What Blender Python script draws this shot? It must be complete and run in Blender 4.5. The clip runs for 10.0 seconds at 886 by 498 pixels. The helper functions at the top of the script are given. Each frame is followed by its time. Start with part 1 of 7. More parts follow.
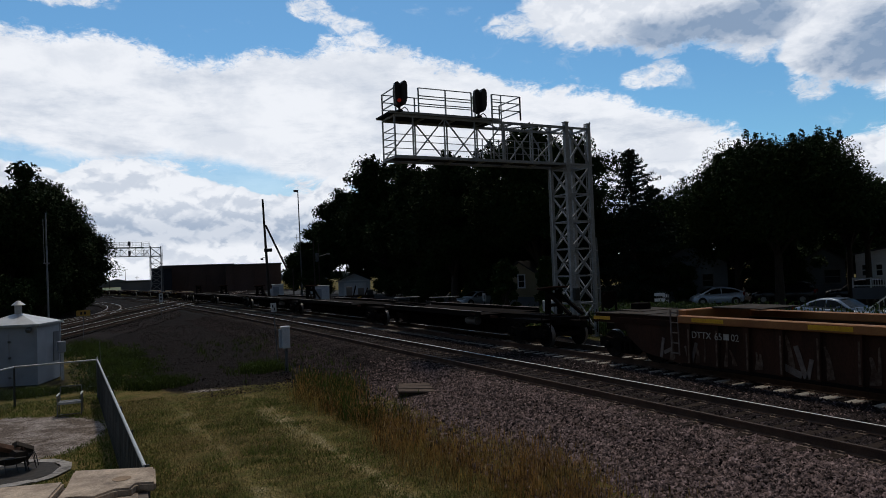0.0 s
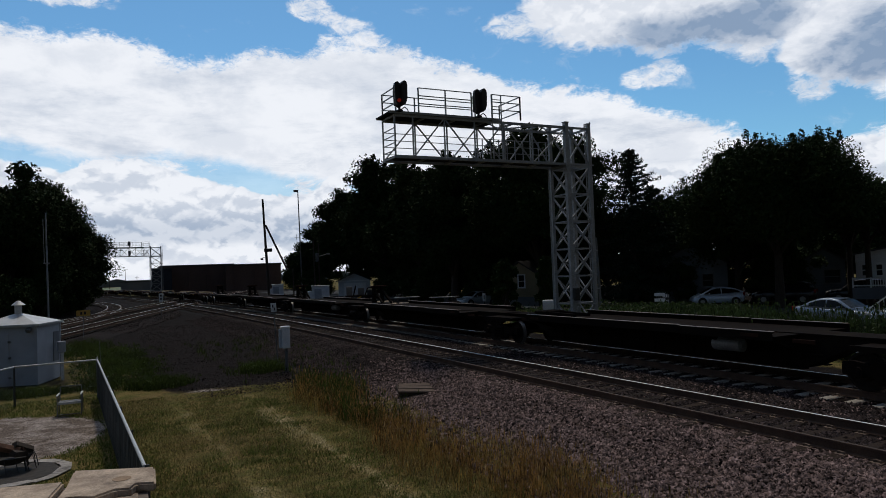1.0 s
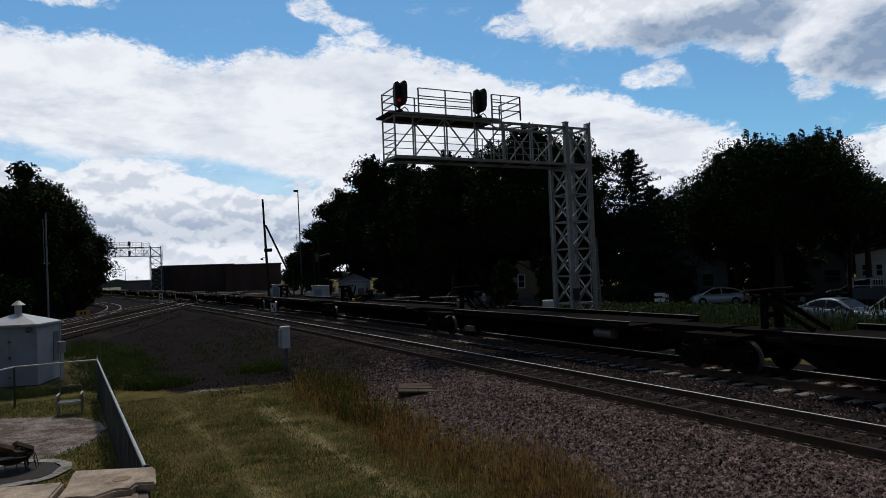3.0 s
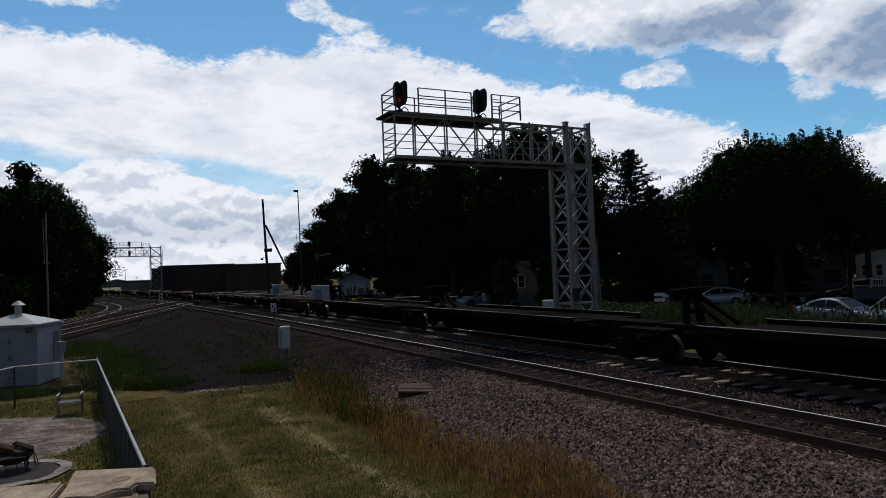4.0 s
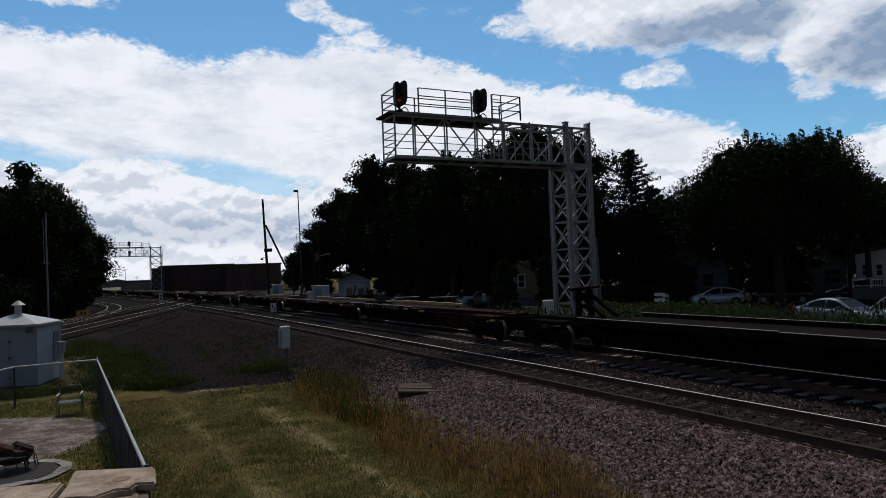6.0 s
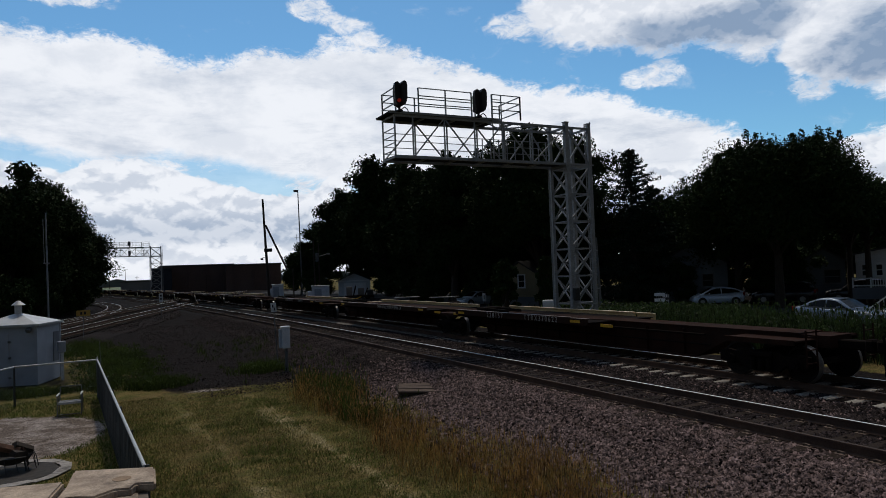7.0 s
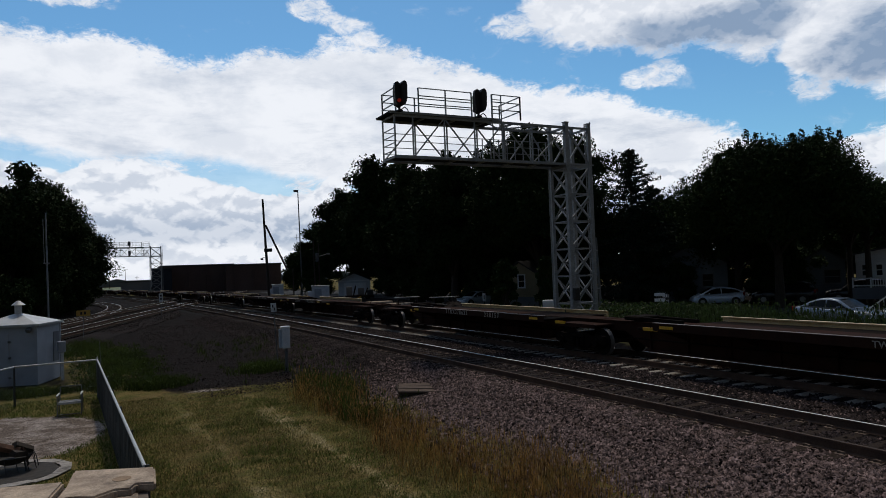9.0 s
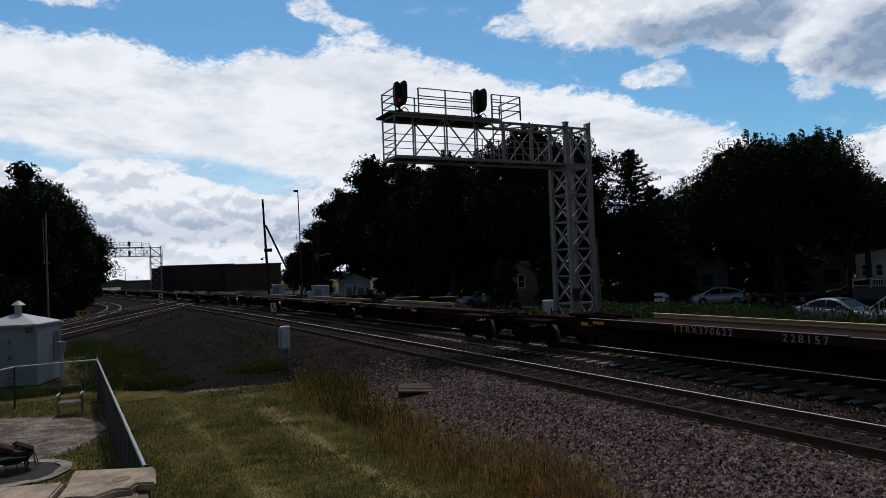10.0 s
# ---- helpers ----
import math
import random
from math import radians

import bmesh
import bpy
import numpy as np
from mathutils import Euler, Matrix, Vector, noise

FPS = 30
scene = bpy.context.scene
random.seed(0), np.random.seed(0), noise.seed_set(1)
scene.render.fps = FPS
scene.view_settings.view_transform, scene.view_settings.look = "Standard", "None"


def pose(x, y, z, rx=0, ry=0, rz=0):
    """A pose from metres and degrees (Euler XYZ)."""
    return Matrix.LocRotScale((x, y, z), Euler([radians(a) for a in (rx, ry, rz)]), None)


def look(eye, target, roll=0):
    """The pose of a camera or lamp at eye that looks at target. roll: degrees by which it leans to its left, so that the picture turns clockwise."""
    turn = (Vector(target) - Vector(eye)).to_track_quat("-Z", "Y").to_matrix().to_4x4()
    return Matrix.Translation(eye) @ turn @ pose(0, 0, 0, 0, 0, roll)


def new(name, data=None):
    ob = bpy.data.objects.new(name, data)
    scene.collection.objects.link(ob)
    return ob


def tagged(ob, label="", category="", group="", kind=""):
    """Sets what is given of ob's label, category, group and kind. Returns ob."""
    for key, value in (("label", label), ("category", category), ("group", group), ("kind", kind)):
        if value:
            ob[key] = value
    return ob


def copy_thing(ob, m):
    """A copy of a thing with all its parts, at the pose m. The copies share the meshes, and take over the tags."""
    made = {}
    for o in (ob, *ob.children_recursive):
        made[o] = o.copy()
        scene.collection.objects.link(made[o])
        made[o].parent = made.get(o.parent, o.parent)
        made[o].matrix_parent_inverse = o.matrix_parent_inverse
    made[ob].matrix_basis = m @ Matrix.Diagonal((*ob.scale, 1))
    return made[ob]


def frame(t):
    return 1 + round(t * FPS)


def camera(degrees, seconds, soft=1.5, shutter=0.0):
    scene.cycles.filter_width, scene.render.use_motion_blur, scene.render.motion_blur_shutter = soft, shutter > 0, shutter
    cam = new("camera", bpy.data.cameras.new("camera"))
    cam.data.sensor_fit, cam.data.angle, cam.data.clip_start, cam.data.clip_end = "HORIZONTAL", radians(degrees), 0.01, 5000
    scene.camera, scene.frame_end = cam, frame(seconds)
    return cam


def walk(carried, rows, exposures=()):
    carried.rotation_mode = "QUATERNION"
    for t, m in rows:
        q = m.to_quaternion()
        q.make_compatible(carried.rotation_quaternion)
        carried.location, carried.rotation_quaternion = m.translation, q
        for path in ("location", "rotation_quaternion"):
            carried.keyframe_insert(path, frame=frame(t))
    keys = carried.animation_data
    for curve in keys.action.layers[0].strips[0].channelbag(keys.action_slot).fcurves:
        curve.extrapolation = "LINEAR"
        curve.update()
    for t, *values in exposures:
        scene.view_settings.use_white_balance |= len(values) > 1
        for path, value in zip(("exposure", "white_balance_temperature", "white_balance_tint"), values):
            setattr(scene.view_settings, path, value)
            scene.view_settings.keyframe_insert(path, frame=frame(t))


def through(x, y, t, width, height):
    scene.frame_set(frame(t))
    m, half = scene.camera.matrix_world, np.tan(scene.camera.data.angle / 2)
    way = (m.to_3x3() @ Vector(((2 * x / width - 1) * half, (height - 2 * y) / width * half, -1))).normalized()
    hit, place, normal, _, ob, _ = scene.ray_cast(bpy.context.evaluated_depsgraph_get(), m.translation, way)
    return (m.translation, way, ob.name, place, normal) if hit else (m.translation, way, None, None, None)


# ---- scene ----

# ---- camera: stands still, 2.9 m above the rail tops; z = 0 is the top of the rails, +y runs along the straight track
cam = camera(65.24, 10.0, soft=0.9)
EYE = Vector((0.0, 0.0, 2.891))
YAW, PITCH = 0.47513, 0.03094
AIM = EYE + 10 * Vector((math.sin(YAW) * math.cos(PITCH), math.cos(YAW) * math.cos(PITCH), math.sin(PITCH)))
STAND = look(EYE, AIM, roll=-2.224)
walk(cam, [(0.0, STAND), (10.0, STAND)], exposures=[(0.0, 0.0), (10.0, 0.0)])

# ---- world: summer sky with broken bright cloud, the sun veiled ahead of the camera
SUN_AZ, SUN_EL = radians(16), radians(57)   # azimuth from +y towards +x


def make_world():
    world = bpy.data.worlds.new("sky")
    scene.world = world
    world.use_nodes = True
    nt = world.node_tree
    N, L = nt.nodes, nt.links
    N.clear()

    def nd(kind):
        return N.new(kind)

    def val(sock, v):
        if hasattr(v, "is_output"):
            L.new(v, sock)
        else:
            sock.default_value = v

    def m(op, a, b=0.0, c=0.0, clamp=False):
        n = nd("ShaderNodeMath")
        n.operation, n.use_clamp = op, clamp
        val(n.inputs[0], a), val(n.inputs[1], b), val(n.inputs[2], c)
        return n.outputs[0]

    def smooth(x, lo, hi, a=0.0, b=1.0):
        n = nd("ShaderNodeMapRange")
        n.interpolation_type = "SMOOTHSTEP"
        val(n.inputs[0], x)
        for i, v in enumerate((lo, hi, a, b)):
            val(n.inputs[i + 1], v)
        return n.outputs[0]

    def tex(vec, scale, detail=8.0, rough=0.55, dist=0.0):
        n = nd("ShaderNodeTexNoise")
        L.new(vec, n.inputs["Vector"])
        n.inputs["Scale"].default_value, n.inputs["Detail"].default_value = scale, detail
        n.inputs["Roughness"].default_value, n.inputs["Distortion"].default_value = rough, dist
        return n.outputs["Fac"]

    def mix(fac, a, b):
        n = nd("ShaderNodeMix")
        n.data_type = "RGBA"
        val(n.inputs[0], fac), val(n.inputs[6], a), val(n.inputs[7], b)
        return n.outputs[2]

    tc = nd("ShaderNodeTexCoord")
    norm = nd("ShaderNodeVectorMath")
    norm.operation = "NORMALIZE"
    L.new(tc.outputs["Generated"], norm.inputs[0])
    sep = nd("ShaderNodeSeparateXYZ")
    L.new(norm.outputs[0], sep.inputs[0])
    dx, dy, dz = sep.outputs
    # degrees: az from +y towards +x, el above the horizon
    az = m("MULTIPLY", m("ARCTAN2", dx, dy), 57.2958)
    el = m("MULTIPLY", m("ARCSINE", dz), 57.2958)
    # cloud plane: the sheets shrink and flatten towards the horizon
    inv = m("DIVIDE", 1.0, m("ADD", m("MAXIMUM", dz, 0.0), 0.10))
    plane = nd("ShaderNodeCombineXYZ")
    L.new(m("MULTIPLY", dx, inv), plane.inputs[0])
    L.new(m("MULTIPLY", dy, inv), plane.inputs[1])
    pv = plane.outputs[0]
    dome = nd("ShaderNodeCombineXYZ")
    L.new(m("MULTIPLY", az, 0.06), dome.inputs[0])
    L.new(m("MULTIPLY", el, 0.11), dome.inputs[1])
    dv = dome.outputs[0]
    n1, n2, n3, n4, n5 = tex(pv, 1.6, 10, 0.6, 0.25), tex(dv, 1.5, 10, 0.62, 0.3), tex(dv, 4.2, 10, 0.65, 0.5), tex(dv, 11.0, 8, 0.7, 0.6), tex(dv, 28.0, 6, 0.7, 0.5)
    ragged = m("ADD", m("ADD", m("MULTIPLY", m("SUBTRACT", n2, 0.5), 9.0), m("MULTIPLY", m("SUBTRACT", n3, 0.5), 10.0)), m("MULTIPLY", m("SUBTRACT", n4, 0.5), 6.0))
    # heights of the cloud banks by azimuth, from -40 to 80 degrees
    place = m("DIVIDE", m("ADD", az, 40.0), 120.0)

    def profile(pairs, top):
        n = nd("ShaderNodeFloatCurve")
        curve = n.mapping.curves[0]
        while len(curve.points) < len(pairs):
            curve.points.new(0.5, 0.5)
        for pt, (x, y) in zip(curve.points, pairs):
            pt.location = ((x + 40.0) / 120.0, y / top)
        n.mapping.update()
        L.new(place, n.inputs["Value"])
        return m("MULTIPLY", n.outputs[0], top)
    upper = profile(((-40, 17), (-12, 17.6), (-5, 18.0), (3, 17.6), (8, 16.9), (12, 17.3), (17, 17.6), (22, 18.2), (26, 17.4), (29, 16.6), (32, 15.5), (38, 14.2), (42, 13.2), (46, 11.4), (51, 9.6), (56, 7.5), (60, 8.2), (70, 9.0), (80, 12)), 30.0)
    under = profile(((-40, 9), (-8, 9.9), (-5, 9.9), (1, 9.0), (6, 9.3), (10, 8.7), (14, 7.7), (19, 7.0), (24, 6.0), (27, 4.0), (30, 0.0), (80, 0.0)), 30.0)
    heap = profile(((-40, 8), (-6, 8.7), (-2, 8.2), (1, 8.9), (4, 9.3), (7, 8.4), (10, 7.4), (14, 6.5), (17, 7.0), (18.5, 8.1), (20, 6.6), (24, 5.5), (35, 7.0), (80, 8.0)), 30.0)
    # billows: lumps of cloud, and the same lumps a little higher up, which gives lit tops and shaded feet
    iso = nd("ShaderNodeCombineXYZ")
    L.new(m("ADD", m("MULTIPLY", az, 0.10), m("MULTIPLY", n3, 0.30)), iso.inputs[0])
    L.new(m("ADD", m("MULTIPLY", el, 0.13), m("MULTIPLY", n4, 0.12)), iso.inputs[1])

    def lumps(vec, lift, scale):
        sh = nd("ShaderNodeVectorMath")
        sh.operation = "ADD"
        L.new(vec, sh.inputs[0])
        sh.inputs[1].default_value = (0.012, lift, 0.0)
        v = nd("ShaderNodeTexVoronoi")
        v.feature, v.normalize = "SMOOTH_F1", True
        L.new(sh.outputs[0], v.inputs["Vector"])
        v.inputs["Scale"].default_value, v.inputs["Detail"].default_value, v.inputs["Roughness"].default_value, v.inputs["Smoothness"].default_value = scale, 3.0, 0.62, 0.4
        return m("SUBTRACT", 1.0, v.outputs["Distance"])
    hb, hb_up = lumps(iso.outputs[0], 0.0, 2.7), lumps(iso.outputs[0], 0.075, 2.7)
    swell = m("SUBTRACT", hb, 0.62)
    relief = m("SUBTRACT", hb, hb_up)
    fine_edge = m("MULTIPLY", ragged, 0.22)
    bank = m("MULTIPLY", smooth(m("ADD", m("SUBTRACT", upper, el), m("ADD", m("MULTIPLY", ragged, 0.30), m("MULTIPLY", m("SUBTRACT", n5, 0.5), 1.6))), -0.45, 0.65), smooth(m("ADD", m("SUBTRACT", el, under), fine_edge), -0.9, 0.9))
    heaps = smooth(m("ADD", m("SUBTRACT", heap, el), m("ADD", m("MULTIPLY", swell, 3.2), m("MULTIPLY", ragged, 0.08))), -0.15, 0.30)

    def reach(a0, e0, ra, re):
        return m("SQRT", m("ADD", m("POWER", m("DIVIDE", m("SUBTRACT", az, a0), ra), 2.0), m("POWER", m("DIVIDE", m("SUBTRACT", el, e0), re), 2.0)))

    def blob(a0, e0, ra, re):
        k = min(1.0, 1.3 / re)
        rough = m("ADD", m("MULTIPLY", swell, -3.0 * k), m("ADD", m("MULTIPLY", m("SUBTRACT", 0.5, n4), 1.5 * k), m("MULTIPLY", m("SUBTRACT", 0.5, n5), 0.4 * k)))
        out = smooth(m("ADD", reach(a0, e0, ra, re), rough), 1.0 + 0.42 * k, 1.0 - 0.34 * k)
        return out if re > 1.3 else m("MULTIPLY", out, smooth(n4, 0.26, 0.62))
    puffs = blob(41.0, 19.8, 4.6, 2.6)
    for b in ((35.6, 19.2, 2.8, 0.8), (38.0, 20.5, 2.6, 2.0), (46.5, 20.0, 6.0, 3.3), (52.5, 18.6, 5.0, 2.9), (57.6, 15.6, 3.2, 3.0), (61.5, 14.4, 4.0, 3.0), (55.8, 12.2, 1.1, 0.9), (44.2, 14.4, 1.5, 0.55), (45.6, 14.7, 1.0, 0.7),
              (17.0, 20.9, 1.1, 0.6), (18.7, 20.2, 0.7, 0.4), (20.0, 19.6, 1.1, 0.6), (21.0, 18.9, 1.5, 0.9), (20.3, 18.0, 2.4, 0.9), (-2.0, 20.5, 3.0, 0.55), (48.0, 24.0, 9.0, 3.0), (17.3, 7.9, 1.9, 1.2), (3.6, 8.4, 3.6, 1.3)):
        puffs = m("MAXIMUM", puffs, blob(*b))
    # fair-weather cloud over the rest of the sky
    far_off = smooth(m("ABSOLUTE", m("SUBTRACT", az, 27.0)), 45.0, 70.0)
    overhead = smooth(el, 27.0, 36.0)
    wide = m("MULTIPLY", smooth(n1, 0.40, 0.52), m("MAXIMUM", far_off, overhead))
    thin = m("MAXIMUM", m("MULTIPLY", smooth(n3, 0.58, 0.85), 0.40), m("MULTIPLY", m("MULTIPLY", smooth(el, 14.0, 6.0), smooth(az, 36.0, 22.0)), 0.40))
    cover = m("MAXIMUM", m("MAXIMUM", m("MAXIMUM", bank, heaps), puffs), m("MAXIMUM", m("MULTIPLY", wide, 0.95), thin), clamp=True)
    # cloud tone: bright towards the veiled sun, grey bodies and feet
    tone, streak = tex(dv, 2.6, 9, 0.62, 0.15), tex(pv, 2.2, 9, 0.65, 0.2)
    low = m("MULTIPLY", heaps, smooth(m("SUBTRACT", heap, el), -0.5, 0.5))
    soft = smooth(relief, 0.05, -0.07)
    belt = m("MULTIPLY", smooth(m("ADD", el, m("MULTIPLY", ragged, 0.12)), 6.2, 3.9), smooth(m("ADD", el, m("MULTIPLY", ragged, 0.10)), 2.3, 3.2))
    grey = m("ADD", m("MULTIPLY", smooth(tone, 0.42, 0.62), 0.20), m("MULTIPLY", smooth(streak, 0.45, 0.7), 0.30))
    heap_grey = m("ADD", m("MULTIPLY", soft, 0.42), m("MULTIPLY", belt, 0.36))
    heap_grey = m("MULTIPLY", heap_grey, m("SUBTRACT", 1.0, m("MULTIPLY", smooth(el, 2.6, 0.3), 0.6)))
    grey = m("ADD", m("MULTIPLY", grey, m("SUBTRACT", 1.0, low)), m("MULTIPLY", low, heap_grey))
    dark = 0.0
    for g in ((47.8, 17.4, 7.5, 2.0), (52.5, 17.6, 4.0, 2.2), (60.0, 14.4, 5.0, 3.0)):
        dark = m("MAXIMUM", dark, smooth(m("ADD", reach(*g), m("MULTIPLY", m("SUBTRACT", 0.5, tone), 1.6)), 1.25, 0.30))
    body = m("MULTIPLY", puffs, m("ADD", m("MULTIPLY", dark, 0.90), m("MULTIPLY", soft, 0.24)))
    grey = m("MAXIMUM", grey, body, clamp=True)
    lit = mix(grey, (0.91, 0.94, 1.0, 1), (0.26, 0.36, 0.52, 1))
    # clouds away from the sun's side are duller
    away = smooth(m("ABSOLUTE", m("SUBTRACT", az, 30.0)), 40.0, 90.0)
    dull = m("MAXIMUM", away, m("MULTIPLY", overhead, 0.5))
    lit = mix(dull, lit, (0.066, 0.068, 0.074, 1))
    sky = nd("ShaderNodeTexSky")
    sky.sky_type, sky.sun_disc, sky.sun_elevation, sky.sun_rotation = "NISHITA", False, SUN_EL, SUN_AZ
    sky.air_density, sky.dust_density, sky.ozone_density = 1.0, 0.3, 2.5
    clear = nd("ShaderNodeMix")
    clear.data_type, clear.blend_type = "RGBA", "MULTIPLY"
    clear.inputs[0].default_value = 1.0
    L.new(sky.outputs[0], clear.inputs[6])
    clear.inputs[7].default_value = (0.56, 0.88, 0.99, 1)
    bg_sky, bg_cloud, join, out = nd("ShaderNodeBackground"), nd("ShaderNodeBackground"), nd("ShaderNodeMixShader"), nd("ShaderNodeOutputWorld")
    L.new(clear.outputs[2], bg_sky.inputs[0])
    bg_sky.inputs[1].default_value = 0.10
    L.new(lit, bg_cloud.inputs[0])
    bg_cloud.inputs[1].default_value = 0.95
    L.new(cover, join.inputs[0])
    L.new(bg_sky.outputs[0], join.inputs[1])
    L.new(bg_cloud.outputs[0], join.inputs[2])
    L.new(join.outputs[0], out.inputs[0])


make_world()
sun = new("sun", bpy.data.lights.new("sun", "SUN"))
sun.data.energy, sun.data.angle, sun.data.color = 1.45, radians(5), (1.0, 0.88, 0.72)
sun.matrix_world = look((0, 0, 60), Vector((0, 0, 60)) - Vector((math.sin(SUN_AZ) * math.cos(SUN_EL), math.cos(SUN_AZ) * math.cos(SUN_EL), math.sin(SUN_EL))))

# ---- materials
def material(name, a, b=None, rough=0.8, metal=0.0, scale=3.0, fine=40.0, bump=0.15, c=None, patch=0.5, per_object=0.0, per_island=0.0, spec=0.4, stretch=(1, 1, 1), edge=0.15, through=0.0):
    """Two colours mixed by coarse noise, a third in patches, fine relief; per_object / per_island vary the value of pieces."""
    mt = bpy.data.materials.new(name)
    mt.use_nodes = True
    nt = mt.node_tree
    N, L = nt.nodes, nt.links
    bsdf = N["Principled BSDF"]
    bsdf.inputs["Metallic"].default_value = metal
    bsdf.inputs["Specular IOR Level"].default_value = spec
    tc, mp = N.new("ShaderNodeTexCoord"), N.new("ShaderNodeMapping")
    L.new(tc.outputs["Object"], mp.inputs[0])
    mp.inputs["Scale"].default_value = stretch

    def tex(s, detail=6.0, r=0.6):
        n = N.new("ShaderNodeTexNoise")
        L.new(mp.outputs[0], n.inputs["Vector"])
        n.inputs["Scale"].default_value, n.inputs["Detail"].default_value, n.inputs["Roughness"].default_value = s, detail, r
        return n.outputs["Fac"]

    def ramp(x, lo, hi):
        n = N.new("ShaderNodeMapRange")
        L.new(x, n.inputs[0])
        n.inputs[1].default_value, n.inputs[2].default_value = lo, hi
        return n.outputs[0]

    def mix(fac, x, y, how="MIX"):
        n = N.new("ShaderNodeMix")
        n.data_type, n.blend_type = "RGBA", how
        for i, v in ((0, fac), (6, x), (7, y)):
            if hasattr(v, "is_output"):
                L.new(v, n.inputs[i])
            else:
                n.inputs[i].default_value = v
        return n.outputs[2]
    b = b or tuple(v * 0.7 for v in a)
    coarse, grain = tex(scale), tex(fine, 4.0)
    col = mix(ramp(coarse, 0.35, 0.65), (*a, 1), (*b, 1))
    if c:
        col = mix(ramp(tex(scale * 0.31, 8.0, 0.65), patch, patch + edge), col, (*c, 1))
    g = N.new("ShaderNodeMapRange")
    L.new(grain, g.inputs[0])
    g.inputs[1].default_value, g.inputs[2].default_value, g.inputs[3].default_value, g.inputs[4].default_value = 0.25, 0.75, 0.72, 1.22
    col = mix(1.0, col, g.outputs[0], "MULTIPLY")
    for on, node, sock in ((per_object, "ShaderNodeObjectInfo", "Random"), (per_island, "ShaderNodeNewGeometry", "Random Per Island")):
        if on:
            o = N.new(node)
            v = N.new("ShaderNodeMapRange")
            L.new(o.outputs[sock], v.inputs[0])
            v.inputs[3].default_value, v.inputs[4].default_value = 1 - on, 1 + on
            col = mix(1.0, col, v.outputs[0], "MULTIPLY")
    L.new(col, bsdf.inputs["Base Color"])
    rr = N.new("ShaderNodeMapRange")
    L.new(coarse, rr.inputs[0])
    rr.inputs[3].default_value, rr.inputs[4].default_value = max(0.03, rough - 0.12), min(1.0, rough + 0.12)
    L.new(rr.outputs[0], bsdf.inputs["Roughness"])
    if bump:
        bp = N.new("ShaderNodeBump")
        bp.inputs["Strength"].default_value, bp.inputs["Distance"].default_value = bump, 0.02
        L.new(grain, bp.inputs["Height"])
        L.new(bp.outputs[0], bsdf.inputs["Normal"])
    if through:
        tr, sh = N.new("ShaderNodeBsdfTranslucent"), N.new("ShaderNodeMixShader")
        L.new(col, tr.inputs[0])
        sh.inputs[0].default_value = through
        L.new(bsdf.outputs[0], sh.inputs[1])
        L.new(tr.outputs[0], sh.inputs[2])
        L.new(sh.outputs[0], N["Material Output"].inputs[0])
    return mt


def glow(name, colour, strength):
    mt = material(name, colour, rough=0.3)
    bsdf = mt.node_tree.nodes["Principled BSDF"]
    bsdf.inputs["Emission Color"].default_value = (*colour, 1)
    bsdf.inputs["Emission Strength"].default_value = strength
    return mt


def glass(name, tint, rough=0.05):
    mt = bpy.data.materials.new(name)
    mt.use_nodes = True
    bsdf = mt.node_tree.nodes["Principled BSDF"]
    bsdf.inputs["Base Color"].default_value = (*tint, 1)
    bsdf.inputs["Roughness"].default_value = rough
    bsdf.inputs["Specular IOR Level"].default_value = 0.6
    return mt


